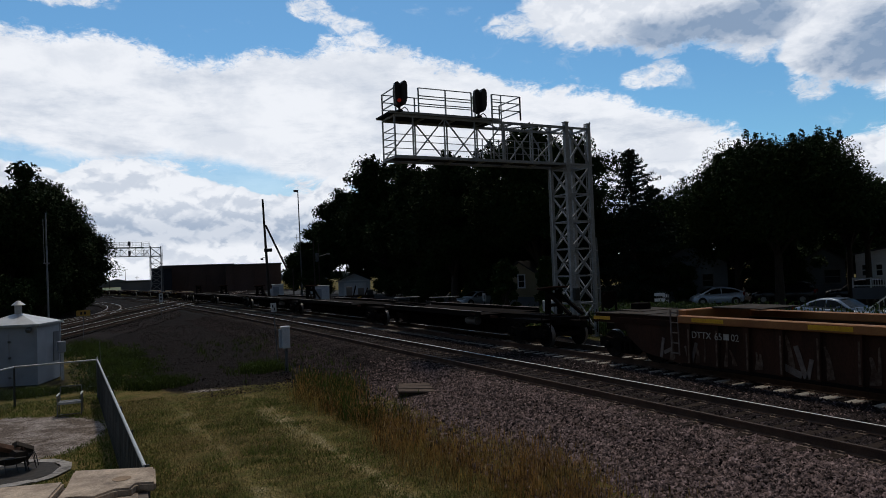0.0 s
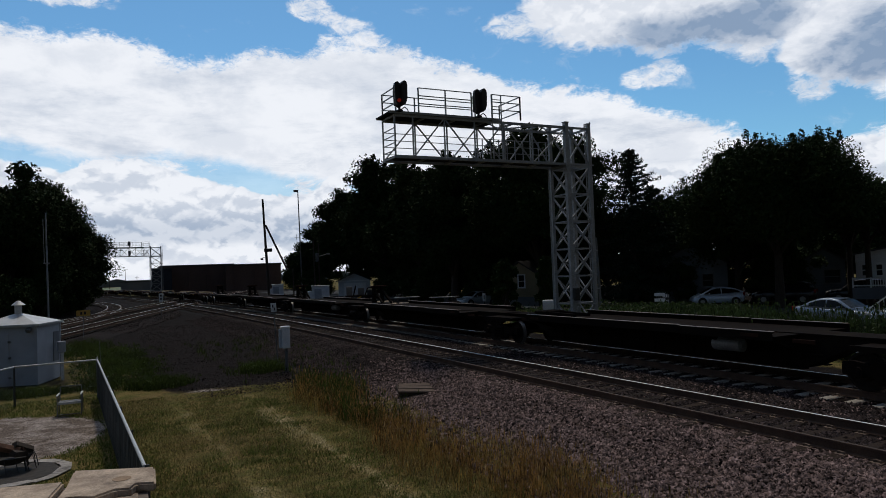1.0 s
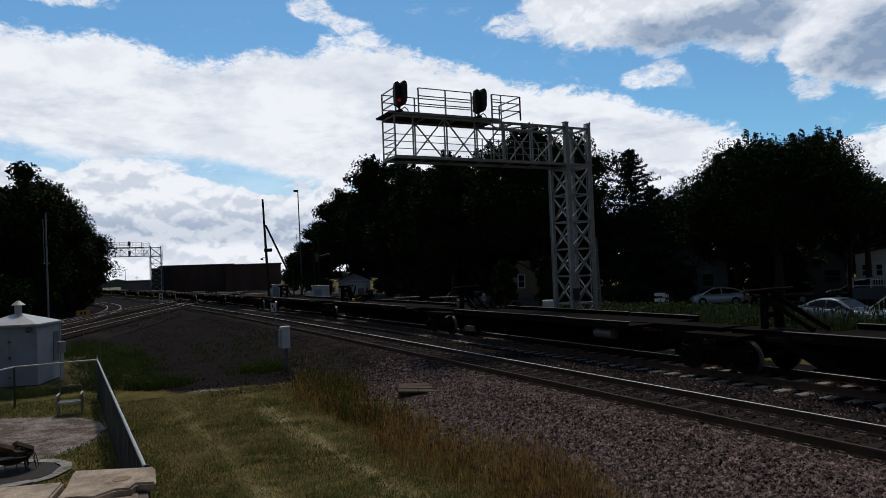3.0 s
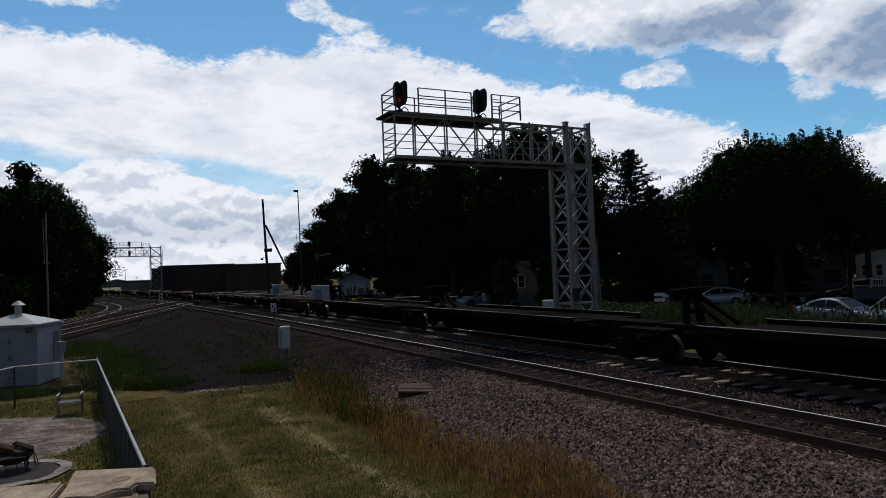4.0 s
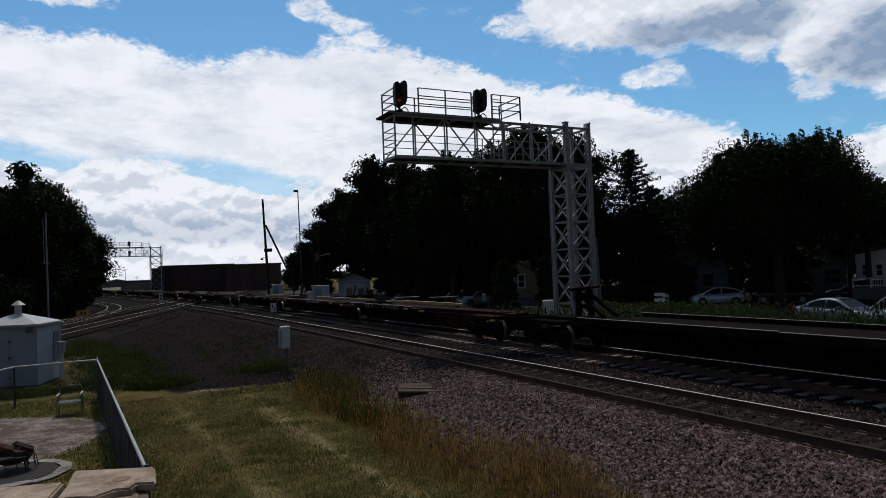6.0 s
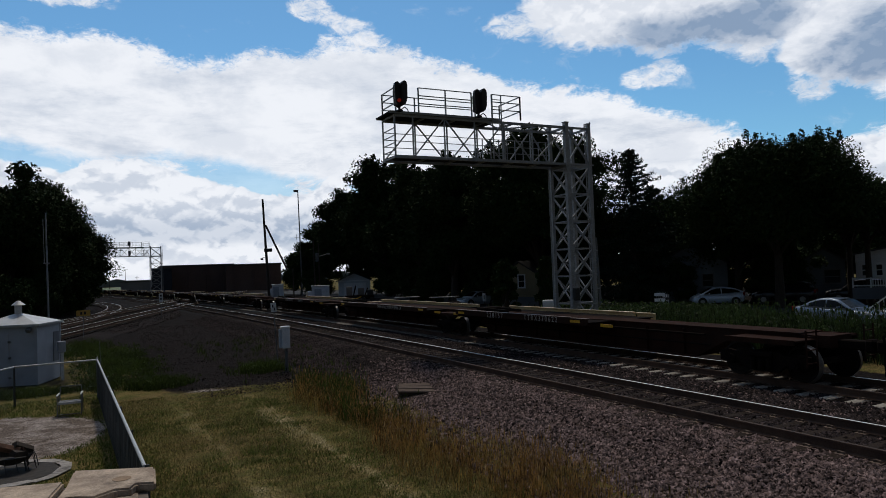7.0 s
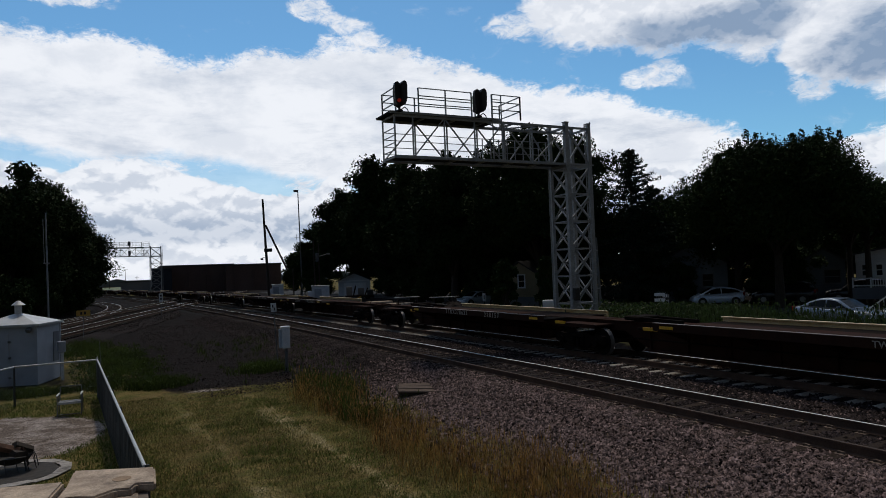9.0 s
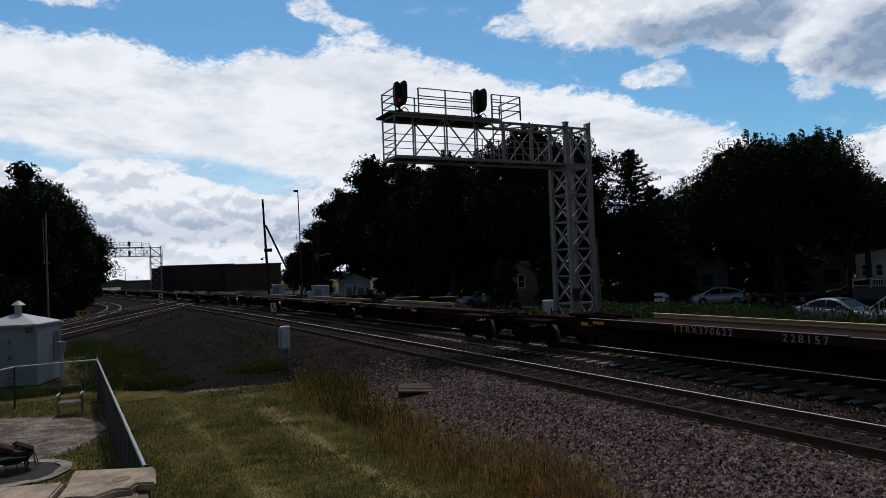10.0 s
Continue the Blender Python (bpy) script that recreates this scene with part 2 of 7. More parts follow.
def ground_material():
    """Soil, mown dry grass, gravel and asphalt laid out by the sheet's own zone attributes; the gravel tone also paints
    tree shade.
    """
    mt = bpy.data.materials.new("ground_cover")
    mt.use_nodes = True
    nt = mt.node_tree
    N, L = nt.nodes, nt.links
    bsdf = N["Principled BSDF"]
    bsdf.inputs["Roughness"].default_value, bsdf.inputs["Specular IOR Level"].default_value = 1.0, 0.02
    geo = N.new("ShaderNodeNewGeometry")

    def tex(s, detail=8.0, r=0.62):
        n = N.new("ShaderNodeTexNoise")
        L.new(geo.outputs["Position"], n.inputs["Vector"])
        n.inputs["Scale"].default_value, n.inputs["Detail"].default_value, n.inputs["Roughness"].default_value = s, detail, r
        return n.outputs["Fac"]

    def m(op, x, y):
        n = N.new("ShaderNodeMath")
        n.operation = op
        for i, v in enumerate((x, y)):
            if hasattr(v, "is_output"):
                L.new(v, n.inputs[i])
            else:
                n.inputs[i].default_value = v
        return n.outputs[0]

    def ramp(x, lo, hi):
        n = N.new("ShaderNodeMapRange")
        n.interpolation_type = "SMOOTHSTEP"
        L.new(x, n.inputs[0])
        n.inputs[1].default_value, n.inputs[2].default_value = lo, hi
        return n.outputs[0]

    def mix(fac, x, y, how="MIX"):
        n = N.new("ShaderNodeMix")
        n.data_type, n.blend_type = "RGBA", how
        for i, v in ((0, fac), (6, x), (7, y)):
            if hasattr(v, "is_output"):
                L.new(v, n.inputs[i])
            else:
                n.inputs[i].default_value = v if i == 0 else (*v, 1)
        return n.outputs[2]

    def zone(name):
        n = N.new("ShaderNodeAttribute")
        n.attribute_name = name
        rough = m("MULTIPLY", m("SUBTRACT", m("ADD", tex(1.3), m("MULTIPLY", tex(9.0), 0.5)), 0.75), 0.9)
        return ramp(m("ADD", n.outputs["Fac"], rough), 0.35, 0.65)
    big, mid, fine = tex(0.35), tex(2.2), tex(26.0, 5.0)
    grass = mix(ramp(mid, 0.38, 0.62), (0.088, 0.092, 0.028), (0.175, 0.135, 0.056))
    grass = mix(m("MULTIPLY", ramp(big, 0.45, 0.65), 0.6), grass, (0.125, 0.088, 0.040))
    dry = mix(ramp(mid, 0.35, 0.6), (0.36, 0.30, 0.18), (0.22, 0.18, 0.09))
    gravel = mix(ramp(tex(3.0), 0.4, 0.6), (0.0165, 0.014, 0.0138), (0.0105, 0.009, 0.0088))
    gravel = mix(m("MULTIPLY", ramp(tex(60.0, 3.0), 0.56, 0.66), 0.25), gravel, (0.10, 0.09, 0.085))
    pale = mix(ramp(tex(1.4), 0.4, 0.6), (0.32, 0.28, 0.26), (0.15, 0.122, 0.105))
    tar = mix(ramp(tex(0.8), 0.4, 0.6), (0.075, 0.08, 0.085), (0.055, 0.058, 0.06))
    col = mix(zone("dry"), grass, dry)
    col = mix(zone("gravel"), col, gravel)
    col = mix(zone("pale"), col, pale)
    col = mix(zone("tar"), col, tar)
    col = mix(1.0, col, mix(ramp(fine, 0.3, 0.7), (0.40, 0.40, 0.40), (1.55, 1.55, 1.55)), "MULTIPLY")
    L.new(col, bsdf.inputs["Base Color"])
    bp = N.new("ShaderNodeBump")
    bp.inputs["Strength"].default_value, bp.inputs["Distance"].default_value = 0.7, 0.04
    L.new(m("ADD", fine, m("MULTIPLY", mid, 0.5)), bp.inputs["Height"])
    L.new(bp.outputs[0], bsdf.inputs["Normal"])
    return mt


M_GROUND = ground_material()
# near-black bed: the shade in the gaps between stones is painted in
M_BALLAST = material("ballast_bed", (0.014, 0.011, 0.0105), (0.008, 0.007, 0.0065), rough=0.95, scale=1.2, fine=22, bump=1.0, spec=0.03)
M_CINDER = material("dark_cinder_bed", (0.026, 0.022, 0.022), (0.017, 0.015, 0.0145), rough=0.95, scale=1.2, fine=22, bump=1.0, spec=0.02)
M_STONE = material("ballast_stone", (0.185, 0.136, 0.134), (0.044, 0.032, 0.032), rough=0.9, scale=9.0, fine=30, bump=0.2, per_island=0.97, c=(0.075, 0.052, 0.044), patch=0.56, spec=0.10)
# dark gravel; also the darker copy of ballast stone, shade put into its colour
M_GRAVEL = material("gravel_and_shaded_stone", (0.044, 0.035, 0.036), (0.020, 0.0165, 0.017), rough=0.95, scale=1.1, fine=30, bump=0.2, per_island=0.7, spec=0.04)
M_TIE = material("concrete_tie", (0.36, 0.335, 0.30), (0.25, 0.23, 0.205), rough=0.9, scale=4, per_object=0.2, c=(0.15, 0.11, 0.09), patch=0.55)
M_WOODTIE = material("creosoted_wood", (0.032, 0.022, 0.017), (0.019, 0.014, 0.011), rough=0.9, scale=3, stretch=(1, 12, 6), spec=0.08, per_object=0.3, c=(0.034, 0.026, 0.022), patch=0.58)
M_RAIL = material("rusty_rail_side", (0.120, 0.076, 0.056), (0.075, 0.050, 0.040), rough=0.95, spec=0.06, scale=2)
# polished steel with the sky's glint lightened in; below it the unlit copy
M_RAILTOP = material("polished_glinting_rail_top", (0.80, 0.79, 0.78), (0.70, 0.69, 0.68), rough=0.42, metal=0.45, scale=3, bump=0.02)
M_RAILUNLIT = material("unlit_rail_top", (0.085, 0.062, 0.050), (0.05, 0.038, 0.032), rough=0.7, metal=0.3, scale=3, spec=0.15, bump=0.02, c=(0.16, 0.14, 0.13), patch=0.62)
M_CLIP = material("rusty_clip", (0.17, 0.12, 0.095), (0.09, 0.065, 0.052), rough=0.8, metal=0.3, scale=8)
M_GALV = material("galvanised_steel", (0.31, 0.325, 0.34), (0.23, 0.245, 0.26), rough=0.5, metal=0.35, scale=2.5, fine=18, bump=0.04, c=(0.25, 0.25, 0.25), patch=0.6)
M_BLACK = material("black_paint", (0.012, 0.012, 0.014), (0.02, 0.02, 0.02), rough=0.55, scale=4, bump=0.05)
M_RED = glow("red_lamp", (0.6, 0.03, 0.015), 0.10)
M_SPINE = material("dark_grimy_car_paint", (0.010, 0.008, 0.0075), (0.015, 0.011, 0.009), rough=0.9, spec=0.02, scale=1.5, bump=0.1, c=(0.02, 0.018, 0.013), patch=0.58)
M_RUST = material("rust_brown_car_paint", (0.042, 0.019, 0.013), (0.026, 0.014, 0.011), rough=0.9, spec=0.04, scale=1.8, bump=0.12, c=(0.03, 0.02, 0.016), patch=0.55)
# worn plate, pale enough to carry the highlight of the sill edges
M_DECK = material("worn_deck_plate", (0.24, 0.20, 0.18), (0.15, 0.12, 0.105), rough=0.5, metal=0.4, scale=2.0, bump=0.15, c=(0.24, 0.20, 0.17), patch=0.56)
M_YELLOW = material("faded_yellow_paint", (0.82, 0.60, 0.32), (0.72, 0.47, 0.20), rough=0.65, scale=1.6, bump=0.08, c=(0.13, 0.06, 0.035), patch=0.60)
M_ORANGE = material("weathered_orange_paint", (0.36, 0.15, 0.04), (0.27, 0.10, 0.03), rough=0.65, scale=1.4, bump=0.08, c=(0.10, 0.045, 0.028), patch=0.60)
M_REFLECT = material("yellow_reflector", (0.75, 0.42, 0.02), (0.65, 0.34, 0.02), rough=0.35, scale=9)
M_WELL = material("rust_brown_well_side", (0.066, 0.030, 0.019), (0.034, 0.018, 0.013), rough=0.85, spec=0.1, scale=1.6, bump=0.1, c=(0.15, 0.095, 0.070), patch=0.62, stretch=(1, 1, 0.35))
M_WHITE = material("stencil_white", (0.48, 0.44, 0.39), (0.30, 0.265, 0.23), rough=0.8, scale=9)
M_SCRAWL = material("faded_scrawl", (0.21, 0.165, 0.14), (0.13, 0.095, 0.08), rough=0.8, scale=6)
M_WHEEL = material("worn_wheel_steel", (0.26, 0.245, 0.235), (0.17, 0.16, 0.15), rough=0.4, metal=0.8, scale=4, bump=0.03)
M_WHEELFACE = material("greasy_wheel_face", (0.014, 0.012, 0.011), (0.024, 0.018, 0.015), rough=0.9, spec=0.08, scale=5)
M_CONCRETE = material("weathered_concrete", (0.60, 0.485, 0.38), (0.36, 0.285, 0.225), rough=0.95, scale=8.0, fine=70, bump=0.5, c=(0.16, 0.13, 0.105), patch=0.54, spec=0.1)
M_SHED = material("shed_white_panel", (0.40, 0.43, 0.49), (0.32, 0.35, 0.40), rough=0.6, scale=1.5, bump=0.03, c=(0.20, 0.20, 0.21), patch=0.60)
M_SHEDROOF = material("shed_roof_metal", (0.52, 0.54, 0.56), (0.42, 0.44, 0.46), rough=0.45, metal=0.25, scale=2.0, bump=0.05)
M_OLDPLY = material("grey_weathered_ply", (0.19, 0.145, 0.12), (0.10, 0.078, 0.066), rough=0.95, spec=0.05, scale=5, stretch=(1, 6, 6))
M_BOX = material("equipment_box_white", (0.72, 0.74, 0.78), (0.62, 0.64, 0.68), rough=0.5, scale=3, bump=0.03)
M_FENCE = material("galvanised_fence", (0.52, 0.54, 0.56), (0.42, 0.44, 0.46), rough=0.5, metal=0.3, scale=6, bump=0.03)
M_SLAT = material("dark_fence_slat", (0.060, 0.068, 0.070), (0.040, 0.047, 0.048), rough=0.7, scale=4, per_object=0.5, spec=0.2)
M_POLE = material("weathered_pole_wood", (0.060, 0.046, 0.036), (0.04, 0.031, 0.026), rough=0.9, scale=3, stretch=(8, 8, 0.5))
M_GREYPOLE = material("grey_steel_pole", (0.16, 0.17, 0.18), (0.11, 0.12, 0.13), rough=0.6, metal=0.3, scale=3)
M_BARK = material("bark", (0.05, 0.04, 0.032), (0.03, 0.024, 0.02), rough=0.95, scale=3, stretch=(4, 4, 0.7), bump=0.6)
M_LEAF = material("summer_leaf", (0.026, 0.046, 0.014), (0.018, 0.032, 0.010), rough=0.8, scale=0.5, bump=0.0, per_island=0.35, spec=0.06)
M_NEEDLE = material("spruce_needle", (0.022, 0.038, 0.024), (0.015, 0.026, 0.017), rough=0.7, scale=0.6, bump=0.0, per_island=0.35, spec=0.05)
M_BRICK = material("red_brick_far", (0.115, 0.072, 0.060), (0.088, 0.056, 0.048), rough=0.9, scale=0.25, fine=3.0, bump=0.0, c=(0.10, 0.06, 0.05), patch=0.6)
M_ROOFTAR = material("dark_roof", (0.06, 0.06, 0.065), (0.045, 0.045, 0.05), rough=0.85, scale=0.6)
M_GREYWALL = material("grey_metal_wall", (0.16, 0.17, 0.19), (0.12, 0.13, 0.15), rough=0.6, scale=0.5, bump=0.0)
M_NAVY = material("dark_blue_metal_wall", (0.030, 0.036, 0.050), (0.022, 0.027, 0.038), rough=0.7, scale=0.5, bump=0.0, spec=0.1)
M_SIDING_W = material("white_siding", (0.80, 0.80, 0.80), (0.72, 0.72, 0.73), rough=0.7, scale=1.0)
M_SIDING_Y = material("cream_siding", (0.34, 0.28, 0.17), (0.28, 0.225, 0.135), rough=0.7, scale=1.0)
M_SIDING_G = material("grey_siding", (0.17, 0.20, 0.24), (0.13, 0.155, 0.19), rough=0.75, scale=1.0)
M_DARKWIN = glass("dark_window_glass", (0.012, 0.014, 0.016), 0.06)
M_DARKWIN.node_tree.nodes["Principled BSDF"].inputs["Specular IOR Level"].default_value = 0.25
M_TYRE = material("tyre_rubber", (0.015, 0.015, 0.016), (0.022, 0.022, 0.022), rough=0.85, scale=8)
M_RIM = material("alloy_rim", (0.35, 0.36, 0.38), (0.28, 0.29, 0.3), rough=0.35, metal=0.8, scale=6, bump=0.0)
M_GRASSDRY = material("dry_tall_grass", (0.31, 0.175, 0.055), (0.10, 0.060, 0.024), rough=0.85, scale=2.6, bump=0.0, per_island=0.85, c=(0.23, 0.205, 0.048), patch=0.50, spec=0.2, through=0.45)
M_GRASSGREEN = material("green_weeds", (0.060, 0.090, 0.018), (0.028, 0.042, 0.010), rough=0.8, scale=0.8, bump=0.0, per_island=0.5, spec=0.15, through=0.35)
M_WEED = material("rank_weeds", (0.050, 0.082, 0.024), (0.026, 0.042, 0.013), rough=0.7, scale=0.7, bump=0.0, per_island=0.7, c=(0.06, 0.045, 0.018), patch=0.6, spec=0.22, through=0.3)
M_CLOVER = material("clover", (0.135, 0.165, 0.042), (0.080, 0.105, 0.026), rough=0.8, scale=0.9, bump=0.0, per_island=0.5, spec=0.15, through=0.35)
M_STRAW = material("straw_stalks", (0.40, 0.30, 0.15), (0.26, 0.18, 0.08), rough=0.8, scale=1.5, bump=0.0, per_island=0.5, spec=0.15, through=0.4)
M_LAWN = material("mown_grass", (0.125, 0.145, 0.038), (0.24, 0.185, 0.08), rough=0.85, scale=3.2, bump=0.0, per_island=0.8, c=(0.34, 0.28, 0.14), patch=0.56, spec=0.15, through=0.3)
M_ASH = material("charcoal_and_ash", (0.02, 0.018, 0.018), (0.05, 0.045, 0.042), rough=0.95, scale=7)
M_LOG = material("split_log", (0.19, 0.095, 0.06), (0.09, 0.05, 0.035), rough=0.9, scale=6, stretch=(1, 1, 3))
M_SIGNY = material("amber_sign_face", (0.55, 0.33, 0.06), (0.45, 0.27, 0.05), rough=0.6, scale=6)
M_SIGNW = material("white_sign_face", (0.66, 0.66, 0.66), (0.52, 0.52, 0.52), rough=0.6, scale=6)
M_FIELD = material("far_field", (0.16, 0.20, 0.10), (0.12, 0.16, 0.08), rough=0.95, scale=0.02, bump=0.0)
M_GRATE = material("dark_walkway_grating", (0.035, 0.036, 0.040), (0.022, 0.023, 0.026), rough=0.8, scale=6, fine=60, bump=0.2, spec=0.1)
M_CREAM = material("cream_worn_sunlit_edge", (0.85, 0.72, 0.50), (0.78, 0.60, 0.36), rough=0.6, scale=1.2, bump=0.05, c=(0.16, 0.07, 0.045), patch=0.60, edge=0.05)
M_SCRAPE = material("pale_scraped_paint", (0.20, 0.145, 0.11), (0.085, 0.052, 0.038), rough=0.9, spec=0.1, scale=9.0, bump=0.1, c=(0.06, 0.032, 0.022), patch=0.44, edge=0.22)
M_ASHPALE = material("ash_covered_slab", (0.42, 0.40, 0.38), (0.24, 0.22, 0.21), rough=0.95, scale=5, bump=0.4, c=(0.06, 0.055, 0.052), patch=0.56)
M_TREAD = material("worn_grey_tread_plate", (0.075, 0.066, 0.058), (0.038, 0.032, 0.028), rough=0.9, metal=0.0, spec=0.08, scale=3.0, bump=0.15, c=(0.07, 0.04, 0.03), patch=0.55)
M_SOIL = material("dark_soil_mound", (0.05, 0.042, 0.038), (0.03, 0.025, 0.023), rough=0.95, scale=2.5, fine=14, bump=0.8, spec=0.03)
# leaf green paled to blue-grey: the haze of distance is in the colour
M_FARWOOD = material("hazed_far_treeline", (0.12, 0.15, 0.16), (0.10, 0.125, 0.135), rough=1.0, scale=0.05, bump=0.0)


def car_paint(name, rgb):
    mt = material(name, rgb, tuple(v * 0.92 for v in rgb), rough=0.3, metal=0.3, scale=2, fine=90, bump=0.0)
    mt.node_tree.nodes["Principled BSDF"].inputs["Coat Weight"].default_value = 0.6
    return mt

# ---- mesh helpers
UP = Vector((0, 0, 1))


def empty(name, m, label, category, group="", kind=""):
    ob = new(name)
    ob.empty_display_size = 0.2
    ob.matrix_basis = m
    return tagged(ob, label, category, group, kind)


def part(name, bm, mat, parent=None, label="", smooth=False):
    me = bpy.data.meshes.new(name)
    bm.to_mesh(me)
    bm.free()
    me.materials.append(mat)
    if smooth:
        for f in me.polygons:
            f.use_smooth = True
    ob = new(name, me)
    ob.parent = parent
    return tagged(ob, label)


def mesh_part(name, verts, faces, mat, parent=None, label=""):
    me = bpy.data.meshes.new(name)
    me.from_pydata([tuple(v) for v in verts], [], [tuple(f) for f in faces])
    me.materials.append(mat)
    ob = new(name, me)
    ob.parent = parent
    return tagged(ob, label)


def again(ob, m=None):
    """The same mesh once more under the same parent."""
    c = ob.copy()
    scene.collection.objects.link(c)
    if m is not None:
        c.matrix_basis = m
    return c


def box(bm, c, s, rot=None, bevel=0.0):
    m = Matrix.Translation(c) @ (rot.to_4x4() if rot else Matrix()) @ Matrix.Diagonal((s[0], s[1], s[2], 1))
    r = bmesh.ops.create_cube(bm, size=1.0, matrix=m)
    if bevel:
        es = {e for v in r["verts"] for e in v.link_edges}
        bmesh.ops.bevel(bm, geom=list(es), offset=bevel, segments=1, affect="EDGES")
    return bm


def bar(bm, a, b, w, h=None, up=UP):
    """A rectangular bar from a to b."""
    a, b = Vector(a), Vector(b)
    d = b - a
    y = d.normalized()
    x = y.cross(up)
    if x.length < 1e-4:
        x = y.cross(Vector((1, 0, 0)))
    x.normalize()
    z = x.cross(y)
    rot = Matrix((x, y, z)).transposed()
    return box(bm, (a + b) / 2, (w, d.length, h or w), rot)


def rod(bm, a, b, r, seg=8, r2=None):
    a, b = Vector(a), Vector(b)
    d = b - a
    m = Matrix.Translation((a + b) / 2) @ d.to_track_quat("Z", "Y").to_matrix().to_4x4()
    bmesh.ops.create_cone(bm, cap_ends=True, segments=seg, radius1=r, radius2=r if r2 is None else r2, depth=d.length, matrix=m)
    return bm


def prism(bm, outline, a, b, axis="x"):
    """Extrudes a closed outline of pairs between a and b along an axis."""
    def at(p, t):
        return {"x": (t, p[0], p[1]), "y": (p[0], t, p[1]), "z": (p[0], p[1], t)}[axis]
    lo, hi = [bm.verts.new(at(p, a)) for p in outline], [bm.verts.new(at(p, b)) for p in outline]
    n = len(outline)
    bm.faces.new(lo[::-1])
    bm.faces.new(hi)
    for i in range(n):
        bm.faces.new((lo[i], lo[(i + 1) % n], hi[(i + 1) % n], hi[i]))
    bmesh.ops.recalc_face_normals(bm, faces=bm.faces)
    return bm


def B():
    return bmesh.new()


def lettering(name, words, size, m, mat, parent, spacing=1.0):
    """Letters cut as a thin mesh with the built-in font, facing +z of m."""
    cu = bpy.data.curves.new(name, "FONT")
    cu.body, cu.size, cu.extrude, cu.space_character = words, size, 0.004, spacing
    tmp = bpy.data.objects.new(name, cu)
    scene.collection.objects.link(tmp)
    dg = bpy.context.evaluated_depsgraph_get()
    me = bpy.data.meshes.new_from_object(tmp.evaluated_get(dg))
    bpy.data.objects.remove(tmp)
    me.materials.clear()
    me.materials.append(mat)
    ob = new(name, me)
    ob.parent = parent
    ob.matrix_basis = m
    return ob


# ---- plan: two main tracks that run straight past the camera and bend left far off, and two that cross them
X_NEAR, X_FAR, BEND_Y, BEND_R = 11.09, 15.345, 25.0, 1350.0
GAUGE = 1.47
LAWN, VERGE = -0.67, -0.42
CROSS_DIR = Vector((0.278, 0.9606, 0))
CROSS_PTS = (Vector((-0.98, 50.67, 0)), Vector((-5.3, 51.9, 0)))


def main_line(x0, s):
    """Place and heading of a main track, s metres along it (s is y on the straight)."""
    if s <= BEND_Y:
        return Vector((x0, s, 0)), Vector((0, 1, 0))
    r = BEND_R + x0
    a = (s - BEND_Y) / r
    return Vector((x0 - r * (1 - math.cos(a)), BEND_Y + r * math.sin(a), 0)), Vector((-math.sin(a), math.cos(a), 0))


def cross_line(k):
    return lambda s: (CROSS_PTS[k] + CROSS_DIR * s, CROSS_DIR)


def wye_line(s):
    """A sharply curved side track that swings in front of the trees."""
    r, c = 150.0, Vector((-147.1, 98.0, 0))
    a = s / r
    return c + Vector((r * math.cos(a), r * math.sin(a), 0)), Vector((-math.sin(a), math.cos(a), 0))


def bend_x(y):
    """How far the main tracks have bent left at y."""
    return 0.0 if y <= BEND_Y else (y - BEND_Y) ** 2 / (2 * BEND_R)


def ramp01(x, a, b):
    t = np.clip((x - a) / (b - a), 0, 1)
    return t * t * (3 - 2 * t)


def ground_z(x, y):
    """Height of the ground sheet: low lawn, a rise to the tracks, a level town side."""
    x, y = np.asarray(x, float), np.asarray(y, float)
    b = np.where(y > BEND_Y, (y - BEND_Y) ** 2 / (2 * BEND_R), 0)
    u = x + np.minimum(b, 200)
    z = LAWN + (-0.40 - LAWN) * ramp01(u, 6.4, 9.0)
    z = z + (-0.42 + 0.40) * ramp01(u, 16, 19)
    z = z - 0.36 * ramp01(u, 31.5, 35.5) * (1 - ramp01(y, 66, 80))
    far = ramp01(y, 30, 48) * (1 - ramp01(u, 29, 31))
    z = z * (1 - far) + far * np.maximum(z, -0.45)
    return z

